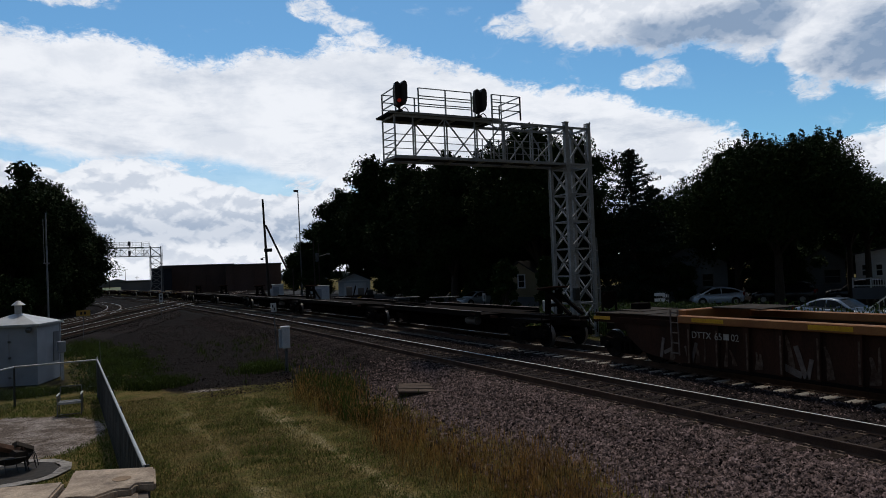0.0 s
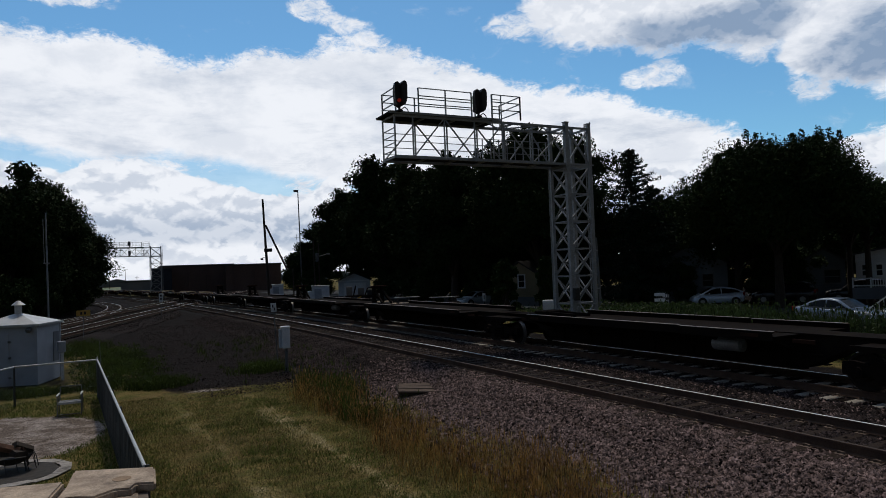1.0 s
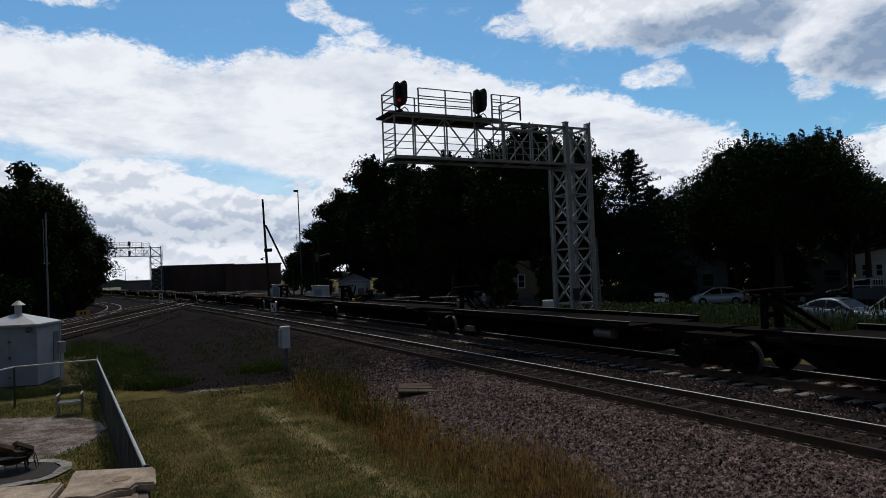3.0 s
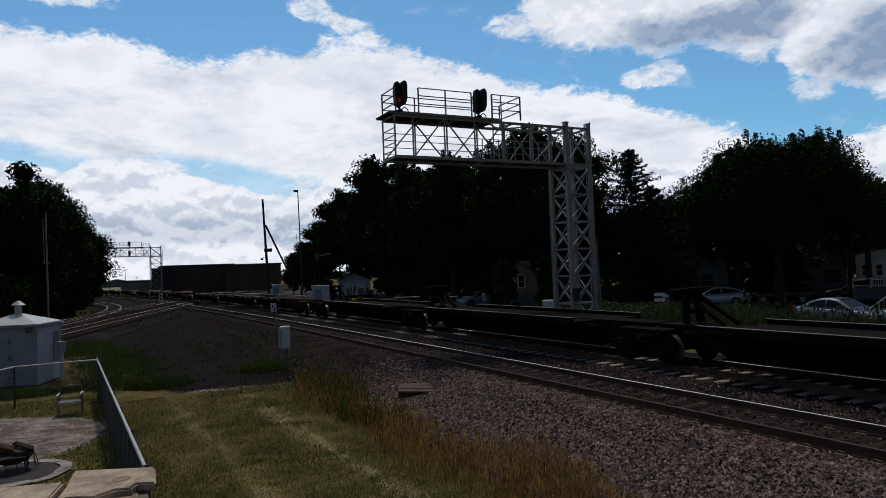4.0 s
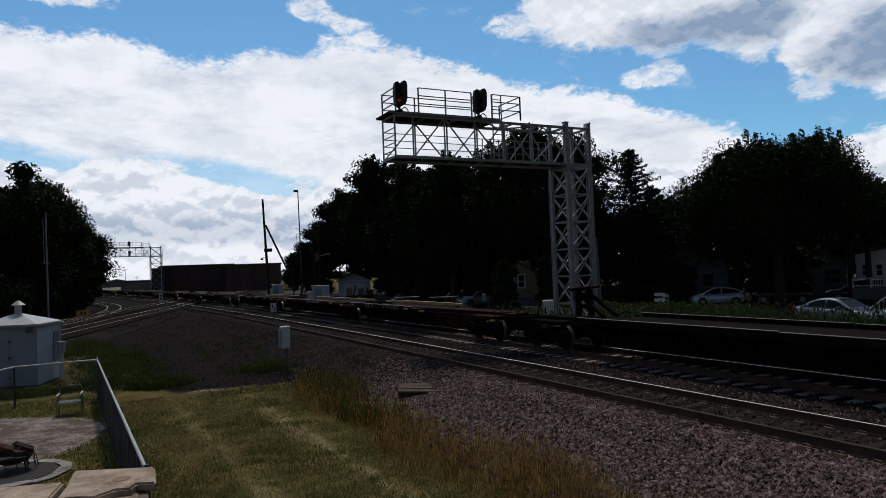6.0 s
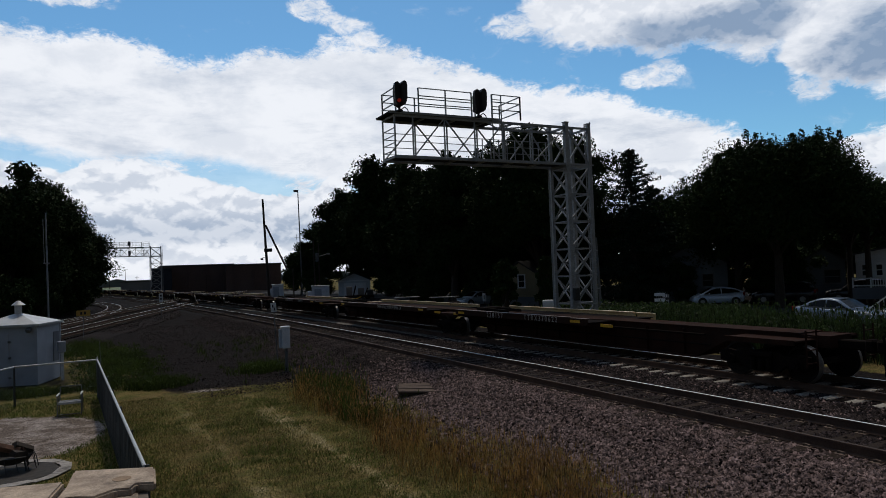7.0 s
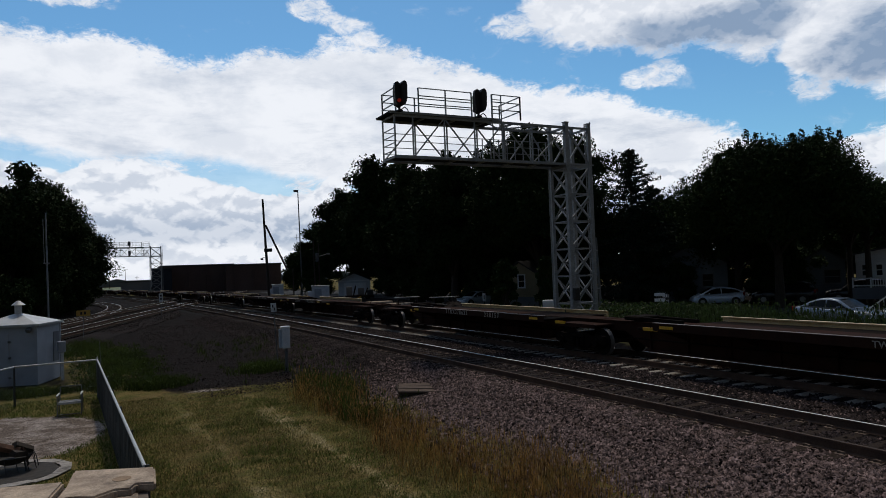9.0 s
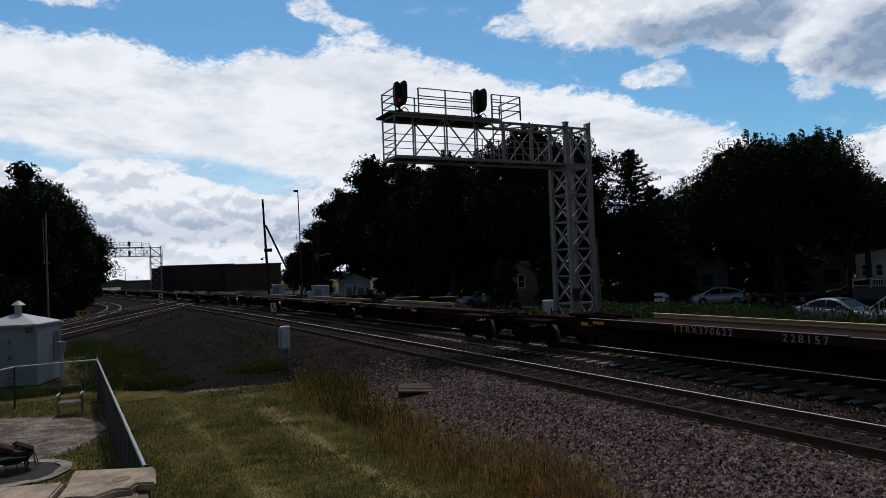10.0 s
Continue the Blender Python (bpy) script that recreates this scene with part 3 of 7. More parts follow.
# ---- ground sheet
def build_ground():
    def axis(fine_a, fine_b, step, reach):
        out = list(np.arange(fine_a, fine_b + 1e-6, step))
        a, b, st = fine_a, fine_b, step
        while b < reach:
            st *= 1.35
            a, b = a - st, b + st
            out += [a, b]
        return np.array(sorted(out))
    xs, ys = axis(-8, 48, 0.4, 4200), axis(-6, 60, 0.6, 4200)
    X, Y = np.meshgrid(xs, ys)
    Z = ground_z(X, Y)
    near = ramp01(-np.hypot(X, Y), -60, -30)
    bumps = np.array([noise.noise(Vector((a * 0.9, c * 0.9, 3.0))) for a, c in zip(X.ravel(), Y.ravel())]).reshape(X.shape)
    Z = Z + near * 0.035 * bumps
    nx, ny = len(xs), len(ys)
    idx = np.arange(nx * ny).reshape(ny, nx)
    faces = np.stack([idx[:-1, :-1], idx[:-1, 1:], idx[1:, 1:], idx[1:, :-1]], -1).reshape(-1, 4)
    me = bpy.data.meshes.new("ground")
    me.from_pydata(np.stack([X, Y, Z], -1).reshape(-1, 3).tolist(), [], faces.tolist())
    x, y = X.ravel(), Y.ravel()
    u = x + np.array([bend_x(v) if v < 400 else 50 for v in y])

    def lane(x0, y0, x1, y1, w):
        d = np.hypot(x1 - x0, y1 - y0)
        t = ((x - x0) * (x1 - x0) + (y - y0) * (y1 - y0)) / d
        off = np.abs((x - x0) * (y1 - y0) - (y - y0) * (x1 - x0)) / d
        return (1 - ramp01(off, w * 0.5, w)) * ramp01(t, -1, 0) * (1 - ramp01(t, d, d + 1))
    dry = 0.52 * lane(4.55, 6, 4.2, 19, 0.5) + 0.42 * lane(2.75, 6, 2.2, 20, 0.45) + 0.2 * lane(3.6, 6, 3.2, 18, 0.6)
    gravel = ramp01(u, 6.8, 8.6) * (1 - ramp01(u, 18.5, 20.5)) + ramp01(y, 21.5, 25.5) * (1 - ramp01(u, 18.5, 20.5)) * ramp01(x, 1.4, 2.8)
    gravel += ramp01(y, 40, 47) * (1 - ramp01(u, 18.5, 20.5)) * ramp01(x, -60, -30)
    gravel += 1.2 * ramp01(y, 42, 50) * ramp01(x, 17, 19) * (1 - ramp01(x, 44, 50)) * (1 - ramp01(y, 260, 320))
    gravel += 0.50 * ramp01(y, 24, 27) * ramp01(x, -12, -8) * (1 - ramp01(x, 3, 5))
    # dark gravel tone stands in for tree shade on the yard lawns here
    gravel += 0.8 * ramp01(x, 46, 48) * (1 - ramp01(x, 74, 78)) * ramp01(y, 18, 24) * (1 - ramp01(y, 84, 90)) + 0.8 * ramp01(x, 34, 36) * ramp01(y, 44, 47) * (1 - ramp01(y, 84, 90)) * (1 - ramp01(x, 46, 48))
    gravel = np.clip(gravel, 0, 1)
    pale = (1 - ramp01(np.hypot((x + 2.6) / 3.4, (y - 19.2) / 3.6), 0.72, 1.05)) * 0.95
    pale += 0.7 * (1 - ramp01(np.hypot((x - 3.4) / 0.9, (y - 23.6) / 0.5), 0.6, 1.1))
    tar = lane(37.5, -60, 37.5, 140, 7.5) * ramp01(x, 33.5, 34.5) * (1 - ramp01(x, 45.5, 46.5))
    tar = np.maximum(tar, ramp01(x, 33.6, 34.2) * (1 - ramp01(x, 46, 46.8)) * (np.abs(y - 40) < 110))
    for name, v in (("dry", dry), ("gravel", gravel), ("pale", np.clip(pale, 0, 1)), ("tar", tar)):
        me.attributes.new(name, "FLOAT", "POINT").data.foreach_set("value", np.asarray(v, np.float32))
    me.materials.append(M_GROUND)
    for f in me.polygons:
        f.use_smooth = True
    return tagged(new("ground", me), "mown dry grass, trodden dirt and dark gravel ground, with tree shade painted in", "ground", kind="structure")


build_ground()


# ---- tracks
def sweep(name, line, s0, s1, step, outline, mat, parent, closed=True):
    """Runs a cross-section (offset to the right, height) along a line."""
    n = max(2, int((s1 - s0) / step) + 1)
    vs, fs, k = [], [], len(outline)
    for i in range(n):
        p, d = line(s0 + (s1 - s0) * i / (n - 1))
        r = Vector((d.y, -d.x, 0))
        vs += [p + r * o + UP * h for o, h in outline]
    for i in range(n - 1):
        for j in range(k if closed else k - 1):
            a, b = i * k + j, i * k + (j + 1) % k
            fs.append((a, b, b + k, a + k))
    if closed:
        fs += [tuple(range(k))[::-1], tuple(range((n - 1) * k, n * k))]
    return mesh_part(name, vs, fs, mat, parent)


WEB = [(-0.07, -0.172), (0.07, -0.172), (0.07, -0.16), (0.012, -0.14), (0.012, -0.045), (0.036, -0.036), (0.036, -0.004),
       (-0.036, -0.004), (-0.036, -0.036), (-0.012, -0.045), (-0.012, -0.14), (-0.07, -0.16)]
HEAD = [(-0.024, -0.006), (0.024, -0.006), (0.025, -0.0015), (0.019, 0.0), (-0.019, 0.0), (-0.025, -0.0015)]


def build_track(name, label, line, s0, s1, near_a, near_b, tie_mat, step, pitch=0.569, lift=0.0):
    tr = empty(name, pose(0, 0, lift), label, "railway track", "railway tracks", "structure")
    for side in (-1, 1):
        off = side * GAUGE / 2
        rail = sweep("rail", line, s0, s1, step, [(o + off, h) for o, h in WEB], M_RAIL, tr)
        # on main tracks the rail nearer the camera takes the painted unlit top
        sweep("rail_top", line, s0, s1, step, [(o + off, h) for o, h in HEAD], M_RAILTOP if side > 0 or not near_b else M_RAILUNLIT, rail)
    # ties near the camera one by one, the rest as one
    bm = box(B(), (0, 0, -0.245), (2.6, 0.245, 0.13), bevel=0.02)
    tie = part("tie", bm, tie_mat, tr)
    bm = B()
    for x in (-GAUGE / 2, GAUGE / 2):
        box(bm, (x, 0, -0.176), (0.34, 0.19, 0.014))
        for dx in (-0.105, 0.105):
            for dy in (-0.05, 0.05):
                rod(bm, (x + dx, dy, -0.17), (x + dx, dy, -0.135), 0.016, 6)
            bar(bm, (x + dx, -0.06, -0.145), (x + dx * 0.6, 0.06, -0.148), 0.028, 0.022)
    plate = part("tie_plate", bm, M_CLIP, tie)
    first, vs, fs = True, [], []
    k = int(s0 / pitch)
    while k * pitch < s1:
        s = k * pitch
        k += 1
        p, d = line(s)
        h = math.sin(k * 12.9898) * 43758.5453
        h -= math.floor(h)
        m = Matrix.Translation(p + UP * (0.012 * (h - 0.5))) @ Matrix.Rotation(math.atan2(-d.x, d.y) + 0.02 * (h - 0.5), 4, "Z")
        if near_a <= s < near_b:
            if first:
                tie.matrix_basis, first = m, False
            else:
                t2 = again(tie, m)
                p2 = again(plate)
                p2.parent = t2
        elif s < 130:
            b0 = len(vs)
            for z in (-0.31, -0.18):
                for x, y in ((-1.3, -0.12), (1.3, -0.12), (1.3, 0.12), (-1.3, 0.12)):
                    vs.append(m @ Vector((x, y, z)))
            fs += [(b0 + 4, b0 + 5, b0 + 6, b0 + 7), (b0, b0 + 1, b0 + 5, b0 + 4), (b0 + 1, b0 + 2, b0 + 6, b0 + 5), (b0 + 2, b0 + 3, b0 + 7, b0 + 6), (b0 + 3, b0, b0 + 4, b0 + 7)]
    if first:
        bpy.data.objects.remove(plate)
        bpy.data.objects.remove(tie)
    if vs:
        tagged(mesh_part("far_ties", vs, fs, tie_mat, tr), "row of ties sunk in ballast", kind="stuff")
    return tr


near_line, far_line = (lambda s: main_line(X_NEAR, s)), (lambda s: main_line(X_FAR, s))
build_track("main_track_near", "railway track with rusty rails and bright worn tops on dark ties", near_line, -30, 260, -2, 60, M_WOODTIE, 3.0)
build_track("main_track_far", "railway track on pale concrete ties in ballast", far_line, -40, 260, -2, 50, M_TIE, 3.0)
for k in range(2):
    build_track("crossing_track", "railway track crossing the main line at a slant", cross_line(k), -40, 120, 0, 0, M_WOODTIE, 8.0, lift=0.004)
build_track("side_track", "sharply curved rusty side track before trees", wye_line, -75, 90, 0, 0, M_WOODTIE, 3.0, lift=-0.03)


# ---- ballast bed and stones
def bed_line(s):
    return main_line((X_NEAR + X_FAR) / 2, s)


BED = [(-5.6, -0.62), (-4.6, -0.44), (-3.85, -0.235), (-3.3, -0.205), (-1.2, -0.205), (0, -0.225), (1.2, -0.205), (3.3, -0.205), (3.9, -0.23), (5.2, -0.55)]
tagged(sweep("ballast_bed", bed_line, -40, 260, 2.0, BED, M_BALLAST, None, closed=False), "bed of crushed ballast under the tracks, gap shade painted near-black", "ballast", kind="structure")
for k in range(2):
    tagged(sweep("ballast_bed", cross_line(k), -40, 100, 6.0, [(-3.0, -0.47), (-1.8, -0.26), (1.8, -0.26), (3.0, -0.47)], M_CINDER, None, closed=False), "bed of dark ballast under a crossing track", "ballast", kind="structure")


def bed_z(o):
    return np.interp(o, [a for a, _ in BED], [b for _, b in BED])


def pebbles(name, xs, ys, zs, size, mat, label, seed):
    """Many angular stones in one mesh: the tilted, four-sided upper halves that stand out of the bed."""
    rng = np.random.default_rng(seed)
    n = len(xs)
    base = np.array([(1, 0, -0.35), (0.2, 1, -0.35), (-0.9, 0.3, -0.35), (-0.3, -1, -0.35), (0.25, 0.1, 0.8)], float)
    tri = np.array([(0, 1, 4), (1, 2, 4), (2, 3, 4), (3, 0, 4)])
    v = base[None] * (1 + 0.45 * (rng.random((n, 5, 1)) - 0.5)) + 0.55 * (rng.random((n, 5, 3)) - 0.5)
    v *= (size * (0.55 + 0.9 * rng.random(n) ** 1.6))[:, None, None] * (0.75 + 0.5 * rng.random((n, 1, 3)))
    spin = np.pi * rng.random(n)
    q = np.stack([np.cos(spin), 0.22 * rng.normal(size=n), 0.22 * rng.normal(size=n), np.sin(spin)], -1)
    q /= np.linalg.norm(q, axis=1)[:, None]
    w, x, y, z = q.T
    R = np.stack([1 - 2 * (y * y + z * z), 2 * (x * y - z * w), 2 * (x * z + y * w), 2 * (x * y + z * w), 1 - 2 * (x * x + z * z), 2 * (y * z - x * w),
                  2 * (x * z - y * w), 2 * (y * z + x * w), 1 - 2 * (x * x + y * y)], -1).reshape(n, 3, 3)
    v = np.einsum("nij,nkj->nki", R, v) + np.stack([xs, ys, zs], -1)[:, None, :]
    f = (tri[None] + 5 * np.arange(n)[:, None, None]).reshape(-1, 3)
    me = bpy.data.meshes.new(name)
    me.vertices.add(n * 5)
    me.vertices.foreach_set("co", v.reshape(-1).astype(np.float32))
    me.loops.add(len(f) * 3)
    me.loops.foreach_set("vertex_index", f.reshape(-1).astype(np.int32))
    me.polygons.add(len(f))
    me.polygons.foreach_set("loop_start", np.arange(0, len(f) * 3, 3, dtype=np.int32))
    me.update(calc_edges=True)
    me.materials.append(mat)
    return tagged(new(name, me), label, "ballast", kind="stuff")


def build_stones():
    rng = np.random.default_rng(5)
    # dense shoulder before the near rail, thinner between and beyond the tracks
    def strip(n, o0, o1, y0, y1, power, lift=0.0):
        o = o0 + (o1 - o0) * rng.random(n)
        y = y0 + (y1 - y0) * rng.random(n) ** power
        x = np.array([main_line(13.175, v)[0].x for v in y]) + o
        return x, y, np.maximum(bed_z(o), np.where(o < -4.0, ground_z(x, y), -9)) + 0.012 + lift
    x, y, z = (np.concatenate(p) for p in zip(strip(84000, -5.9, -2.95, 4.0, 34, 1.9), strip(34000, -2.95, -1.2, 4.0, 34, 1.7), strip(24000, -1.2, 0.9, 5.0, 36, 1.6),
                                              strip(14000, 0.9, 3.6, 5.0, 30, 1.5), strip(9000, -5.7, -3.0, 30, 62, 1.2), strip(5000, -1.3, 0.9, 33, 60, 1.2)))
    n = 9000
    o, y2 = -7.3 + 1.8 * rng.random(n) ** 0.7, 4.5 + 21 * rng.random(n) ** 1.5
    x2 = 13.175 + o
    x, y, z = np.concatenate([x, x2]), np.concatenate([y, y2]), np.concatenate([z, np.maximum(ground_z(x2, y2), bed_z(o)) + 0.015])
    # ties lie flush and bare: near ones but for their buried ends, far ones to the tip
    to_tie = np.abs((y / 0.569 + 0.5) % 1.0 - 0.5) * 0.569
    bare = (to_tie < 0.135) & ((np.abs(x - X_NEAR) < 1.02 + 0.14 * rng.random(len(x))) | (np.abs(x - X_FAR) < 1.30)) & (rng.random(len(x)) < np.where(x < 13, 0.72, 0.95))
    x, y, z = x[~bare], y[~bare], z[~bare]
    # shade painted by stone tone: far stretch and ground beside the train go dark
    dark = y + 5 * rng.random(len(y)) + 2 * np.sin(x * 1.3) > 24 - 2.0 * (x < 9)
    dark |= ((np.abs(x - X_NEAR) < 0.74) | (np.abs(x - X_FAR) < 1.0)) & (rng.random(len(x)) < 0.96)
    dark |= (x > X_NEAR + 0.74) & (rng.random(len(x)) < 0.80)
    pebbles("dark_ballast_stones", x[dark], y[dark], z[dark], 0.036, M_GRAVEL, "crushed ballast stones with shade painted into a darker tone", 17)
    x, y, z = x[~dark], y[~dark], z[~dark]
    pebbles("ballast_stones", x, y, z, 0.032, M_STONE, "loose pinkish grey crushed ballast stones", 7)
    n = 9000
    x, y = 2.6 + 6.5 * rng.random(n), 22 + 34 * rng.random(n) ** 1.3
    pebbles("gravel_stones", x, y, ground_z(x, y) + 0.01, 0.032, M_GRAVEL, "loose dark gravel on trodden dirt", 8)
    n = 16000
    s, o, kk = 75 * rng.random(n), -3.4 + 6.8 * rng.random(n), rng.integers(0, 2, n)
    base = np.array([CROSS_PTS[0][:], CROSS_PTS[1][:]])[kk]
    x = base[:, 0] + CROSS_DIR.x * s + CROSS_DIR.y * o
    y = base[:, 1] + CROSS_DIR.y * s - CROSS_DIR.x * o
    pebbles("cinder_stones", x, y, np.interp(np.abs(o), [0, 1.8, 3.0, 3.4], [-0.25, -0.25, -0.44, -0.44]) + 0.02, 0.05, M_GRAVEL, "dark cinders and stones between crossing tracks", 9)


build_stones()

# ---- the train: empty spine cars behind one deep well car, rolling at a steady speed towards -y
SPEED = 13.25
WHEEL_R = 0.42
UNITS, WHEELSETS = [], []


def side_frame(bm, x):
    """Cast side frame of a freight truck, seen as a bow with two window openings."""
    out = [(-1.22, 0.36), (-1.22, 0.62), (-0.98, 0.66), (-0.62, 0.60), (-0.40, 0.68), (0.40, 0.68), (0.62, 0.60), (0.98, 0.66), (1.22, 0.62), (1.22, 0.36),
           (1.0, 0.34), (0.80, 0.42), (0.62, 0.36), (0.42, 0.20), (-0.42, 0.20), (-0.62, 0.36), (-0.80, 0.42), (-1.0, 0.34)]
    prism(bm, out, x - 0.055, x + 0.055, "x")
    for y in (-0.87, 0.87):
        rod(bm, (x - 0.13, y, WHEEL_R), (x + 0.10, y, WHEEL_R), 0.125, 12)
        rod(bm, (x - 0.15, y, WHEEL_R), (x - 0.12, y, WHEEL_R), 0.075, 8)
    for y in (-0.22, 0.0, 0.22):
        rod(bm, (x - 0.09, y, 0.26), (x - 0.09, y, 0.52), 0.07, 10)
    box(bm, (x - 0.06, 0, 0.60), (0.14, 0.62, 0.12), bevel=0.02)


def make_wheelset(parent, y):
    """Axle and both wheels as one turned piece: bright treads, greasy plates."""
    half = [(0.0, 0.075), (0.60, 0.085), (0.635, 0.14), (0.66, 0.31), (0.665, 0.36), (0.668, 0.445), (0.695, 0.445), (0.705, 0.425), (0.80, 0.417), (0.805, 0.36),
            (0.77, 0.33), (0.75, 0.22), (0.80, 0.15), (0.83, 0.14), (0.84, 0.07), (1.02, 0.065)]
    prof = [(-x, r) for x, r in half[:0:-1]] + half
    seg, bm, rings = 28, B(), []
    for x, r in prof:
        rings.append([bm.verts.new((x, r * math.sin(2 * math.pi * i / seg), r * math.cos(2 * math.pi * i / seg))) for i in range(seg)])
    for (p, a), (q, b) in zip(zip(prof, rings), zip(prof[1:], rings[1:])):
        bright = min(p[1], q[1]) > 0.415
        for i in range(seg):
            f = bm.faces.new((a[i], a[(i + 1) % seg], b[(i + 1) % seg], b[i]))
            f.material_index = 0 if bright else 1
    bm.faces.new(rings[0])
    bm.faces.new(rings[-1][::-1])
    bmesh.ops.recalc_face_normals(bm, faces=bm.faces)
    ws = part("wheelset", bm, M_WHEEL, parent, "wheel pair with bright worn treads and greasy plates")
    ws.data.materials.append(M_WHEELFACE)
    ws.matrix_basis = pose(0, y, WHEEL_R)
    return ws


def make_truck(parent, y):
    bm = B()
    side_frame(bm, -1.0)
    side_frame(bm, 1.0)
    box(bm, (0, 0, 0.58), (2.1, 0.42, 0.22), bevel=0.03)
    rod(bm, (0, 0, 0.6), (0, 0, 0.82), 0.22, 14)
    for s in (-1, 1):
        bar(bm, (-0.75, s * 0.36, 0.42), (0.75, s * 0.36, 0.42), 0.10, 0.14)
        for x in (-0.755, 0.755):
            box(bm, (x, s * 0.42, 0.42), (0.10, 0.06, 0.30))
    tr = part("truck", bm, M_SPINE, parent, "cast steel truck frame, black with grease")
    tr.matrix_basis = pose(0, y, 0)
    make_wheelset(tr, -0.87)
    make_wheelset(tr, 0.87)
    return tr


def make_hitch(parent, y, raised):
    bm = B()
    if raised:
        for x in (-0.28, 0.28):
            bar(bm, (x, y - 0.02, 1.12), (x * 0.8, y, 2.02), 0.13, 0.20)
            bar(bm, (x * 0.8, y - 0.1, 1.85), (x, y - 1.35, 1.16), 0.10, 0.12)
        box(bm, (0, y, 1.45), (0.50, 0.10, 0.12))
        box(bm, (0, y, 1.80), (0.46, 0.24, 0.22), bevel=0.03)
        hitch = part("trailer_hitch", bm, M_SPINE, parent, "raised trailer hitch with a sloping strut")
        bm = box(B(), (0, y + 0.02, 2.09), (0.90, 0.78, 0.07), Matrix.Rotation(radians(-5), 3, "X"), bevel=0.025)
        box(bm, (0, y + 0.30, 2.03), (0.6, 0.2, 0.08))
        part("fifth_wheel_plate", bm, M_RUST, hitch, "worn flat fifth wheel plate")
    else:
        bar(bm, (-0.3, y + 0.5, 1.16), (-0.3, y - 1.2, 1.12), 0.12, 0.14)
        bar(bm, (0.3, y + 0.5, 1.16), (0.3, y - 1.2, 1.12), 0.12, 0.14)
        box(bm, (0, y + 0.7, 1.19), (0.9, 0.75, 0.12), bevel=0.03)
        part("trailer_hitch", bm, M_SPINE, parent, "folded trailer hitch lying on the deck")


def spine_unit(front, length, a, b, old, raised, first, last, texts=(), tank=None, joint=0.28):
    """One unit of an articulated spine car. Origin at the front truck on the rail top, +y to the rear."""
    paint, edge = (M_SPINE, M_SPINE) if old else (M_RUST, M_YELLOW)
    u = empty("spine_car_unit", pose(X_FAR, front, 0), "grimy dark empty spine car unit with low side sills" if old else "rust-brown empty spine car unit with yellow inner side sills and stencils", "rail car", "units of the passing train")
    L = length
    # fishbelly centre sill, deep between the trucks
    bm = B()
    y0, y1 = (-1.3 if first else 0.15), (L + 1.3 if last else L - 0.15)
    out = [(y0, 0.78), (1.5, 0.78), (2.6, 0.26), (L - 2.6, 0.26), (L - 1.5, 0.78), (y1, 0.78), (y1, 1.06), (y0, 1.06)]
    prism(bm, out, -0.40, 0.40, "x")
    sill = part("centre_sill", bm, paint, u)
    for s in (-1, 1):
        part("bottom_flange", bar(B(), (s * 0.44, 2.5, 0.27), (s * 0.44, L - 2.5, 0.27), 0.20, 0.03), paint, sill)
        y = 3.0
        while y < L - 2.6:
            part("stiffener", box(B(), (s * 0.43, y, 0.64), (0.09, 0.03, 0.72)), paint, sill)
            y += 1.45
    bm = box(B(), (0, L / 2, 1.075), (0.86, y1 - y0, 0.03))
    part("deck_plate", bm, paint, u, "worn walkway plate along the spine")
    # side sills in two lengths, on outriggers
    mid = a + (b - a) * joint
    for s in (-1, 1):
        for p, q, xo, zt in ((a, mid - 0.03, 1.44, 1.185), (mid + 0.03, b, 1.40, 1.20)):
            bm = B()
            prof = [(xo, zt), (xo, zt - 0.21), (xo - 0.09, zt - 0.21), (xo - 0.09, zt - 0.18), (xo - 0.03, zt - 0.17), (xo - 0.03, zt - 0.03), (xo - 0.10, zt - 0.02), (xo - 0.10, zt)]
            prism(bm, [(s * x, z) for x, z in prof], p, q, "y")
            part("side_sill", bm, edge if s > 0 else paint, u)
            # thin pale strip: worn edge with its highlight painted on
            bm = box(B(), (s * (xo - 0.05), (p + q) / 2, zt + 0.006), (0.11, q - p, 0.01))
            part("sill_edge", bm, M_CREAM if s > 0 and not old else M_DECK, u, "worn upper edge of the side sill, highlight painted in")
    n = 6
    for i in range(n):
        y = a + 0.2 + (b - a - 0.4) * i / (n - 1)
        for s in (-1, 1):
            bm = B()
            prism(bm, [(s * 0.38, 1.04), (s * 1.36, 1.04), (s * 1.36, 0.98), (s * 0.38, 0.66)], y - 0.05, y + 0.05, "y")
            part("outrigger", bm, paint, u)
    for s in (-1, 1):
        part("wheel_path", box(B(), (s * 0.88, (a + b) / 2, 1.055), (0.92, b - a - 0.05, 0.025)), M_SPINE, u, "flat wheel path for trailers")
    # lower end shelves over the trucks
    for y, on in ((0.0, True), (L, last)):
        if on:
            bm = B()
            box(bm, (0, y, 0.95), (2.3, 1.9, 0.05), bevel=0.01)
            box(bm, (0, y, 0.88), (1.3, 0.5, 0.14))
            for s in (-1, 1):
                bar(bm, (s * 1.16, y - 0.95, 0.93), (s * 1.16, y + 0.95, 0.93), 0.04, 0.12)
            part("end_platform", bm, paint, u)
    for y in (a + 0.6, b - 0.5):
        bm = box(B(), (-1.447 if y < mid else -1.407, y, 1.09), (0.012, 0.5, 0.085))
        part("reflector", bm, M_REFLECT if not old else M_RUST, u, "amber reflector strip")
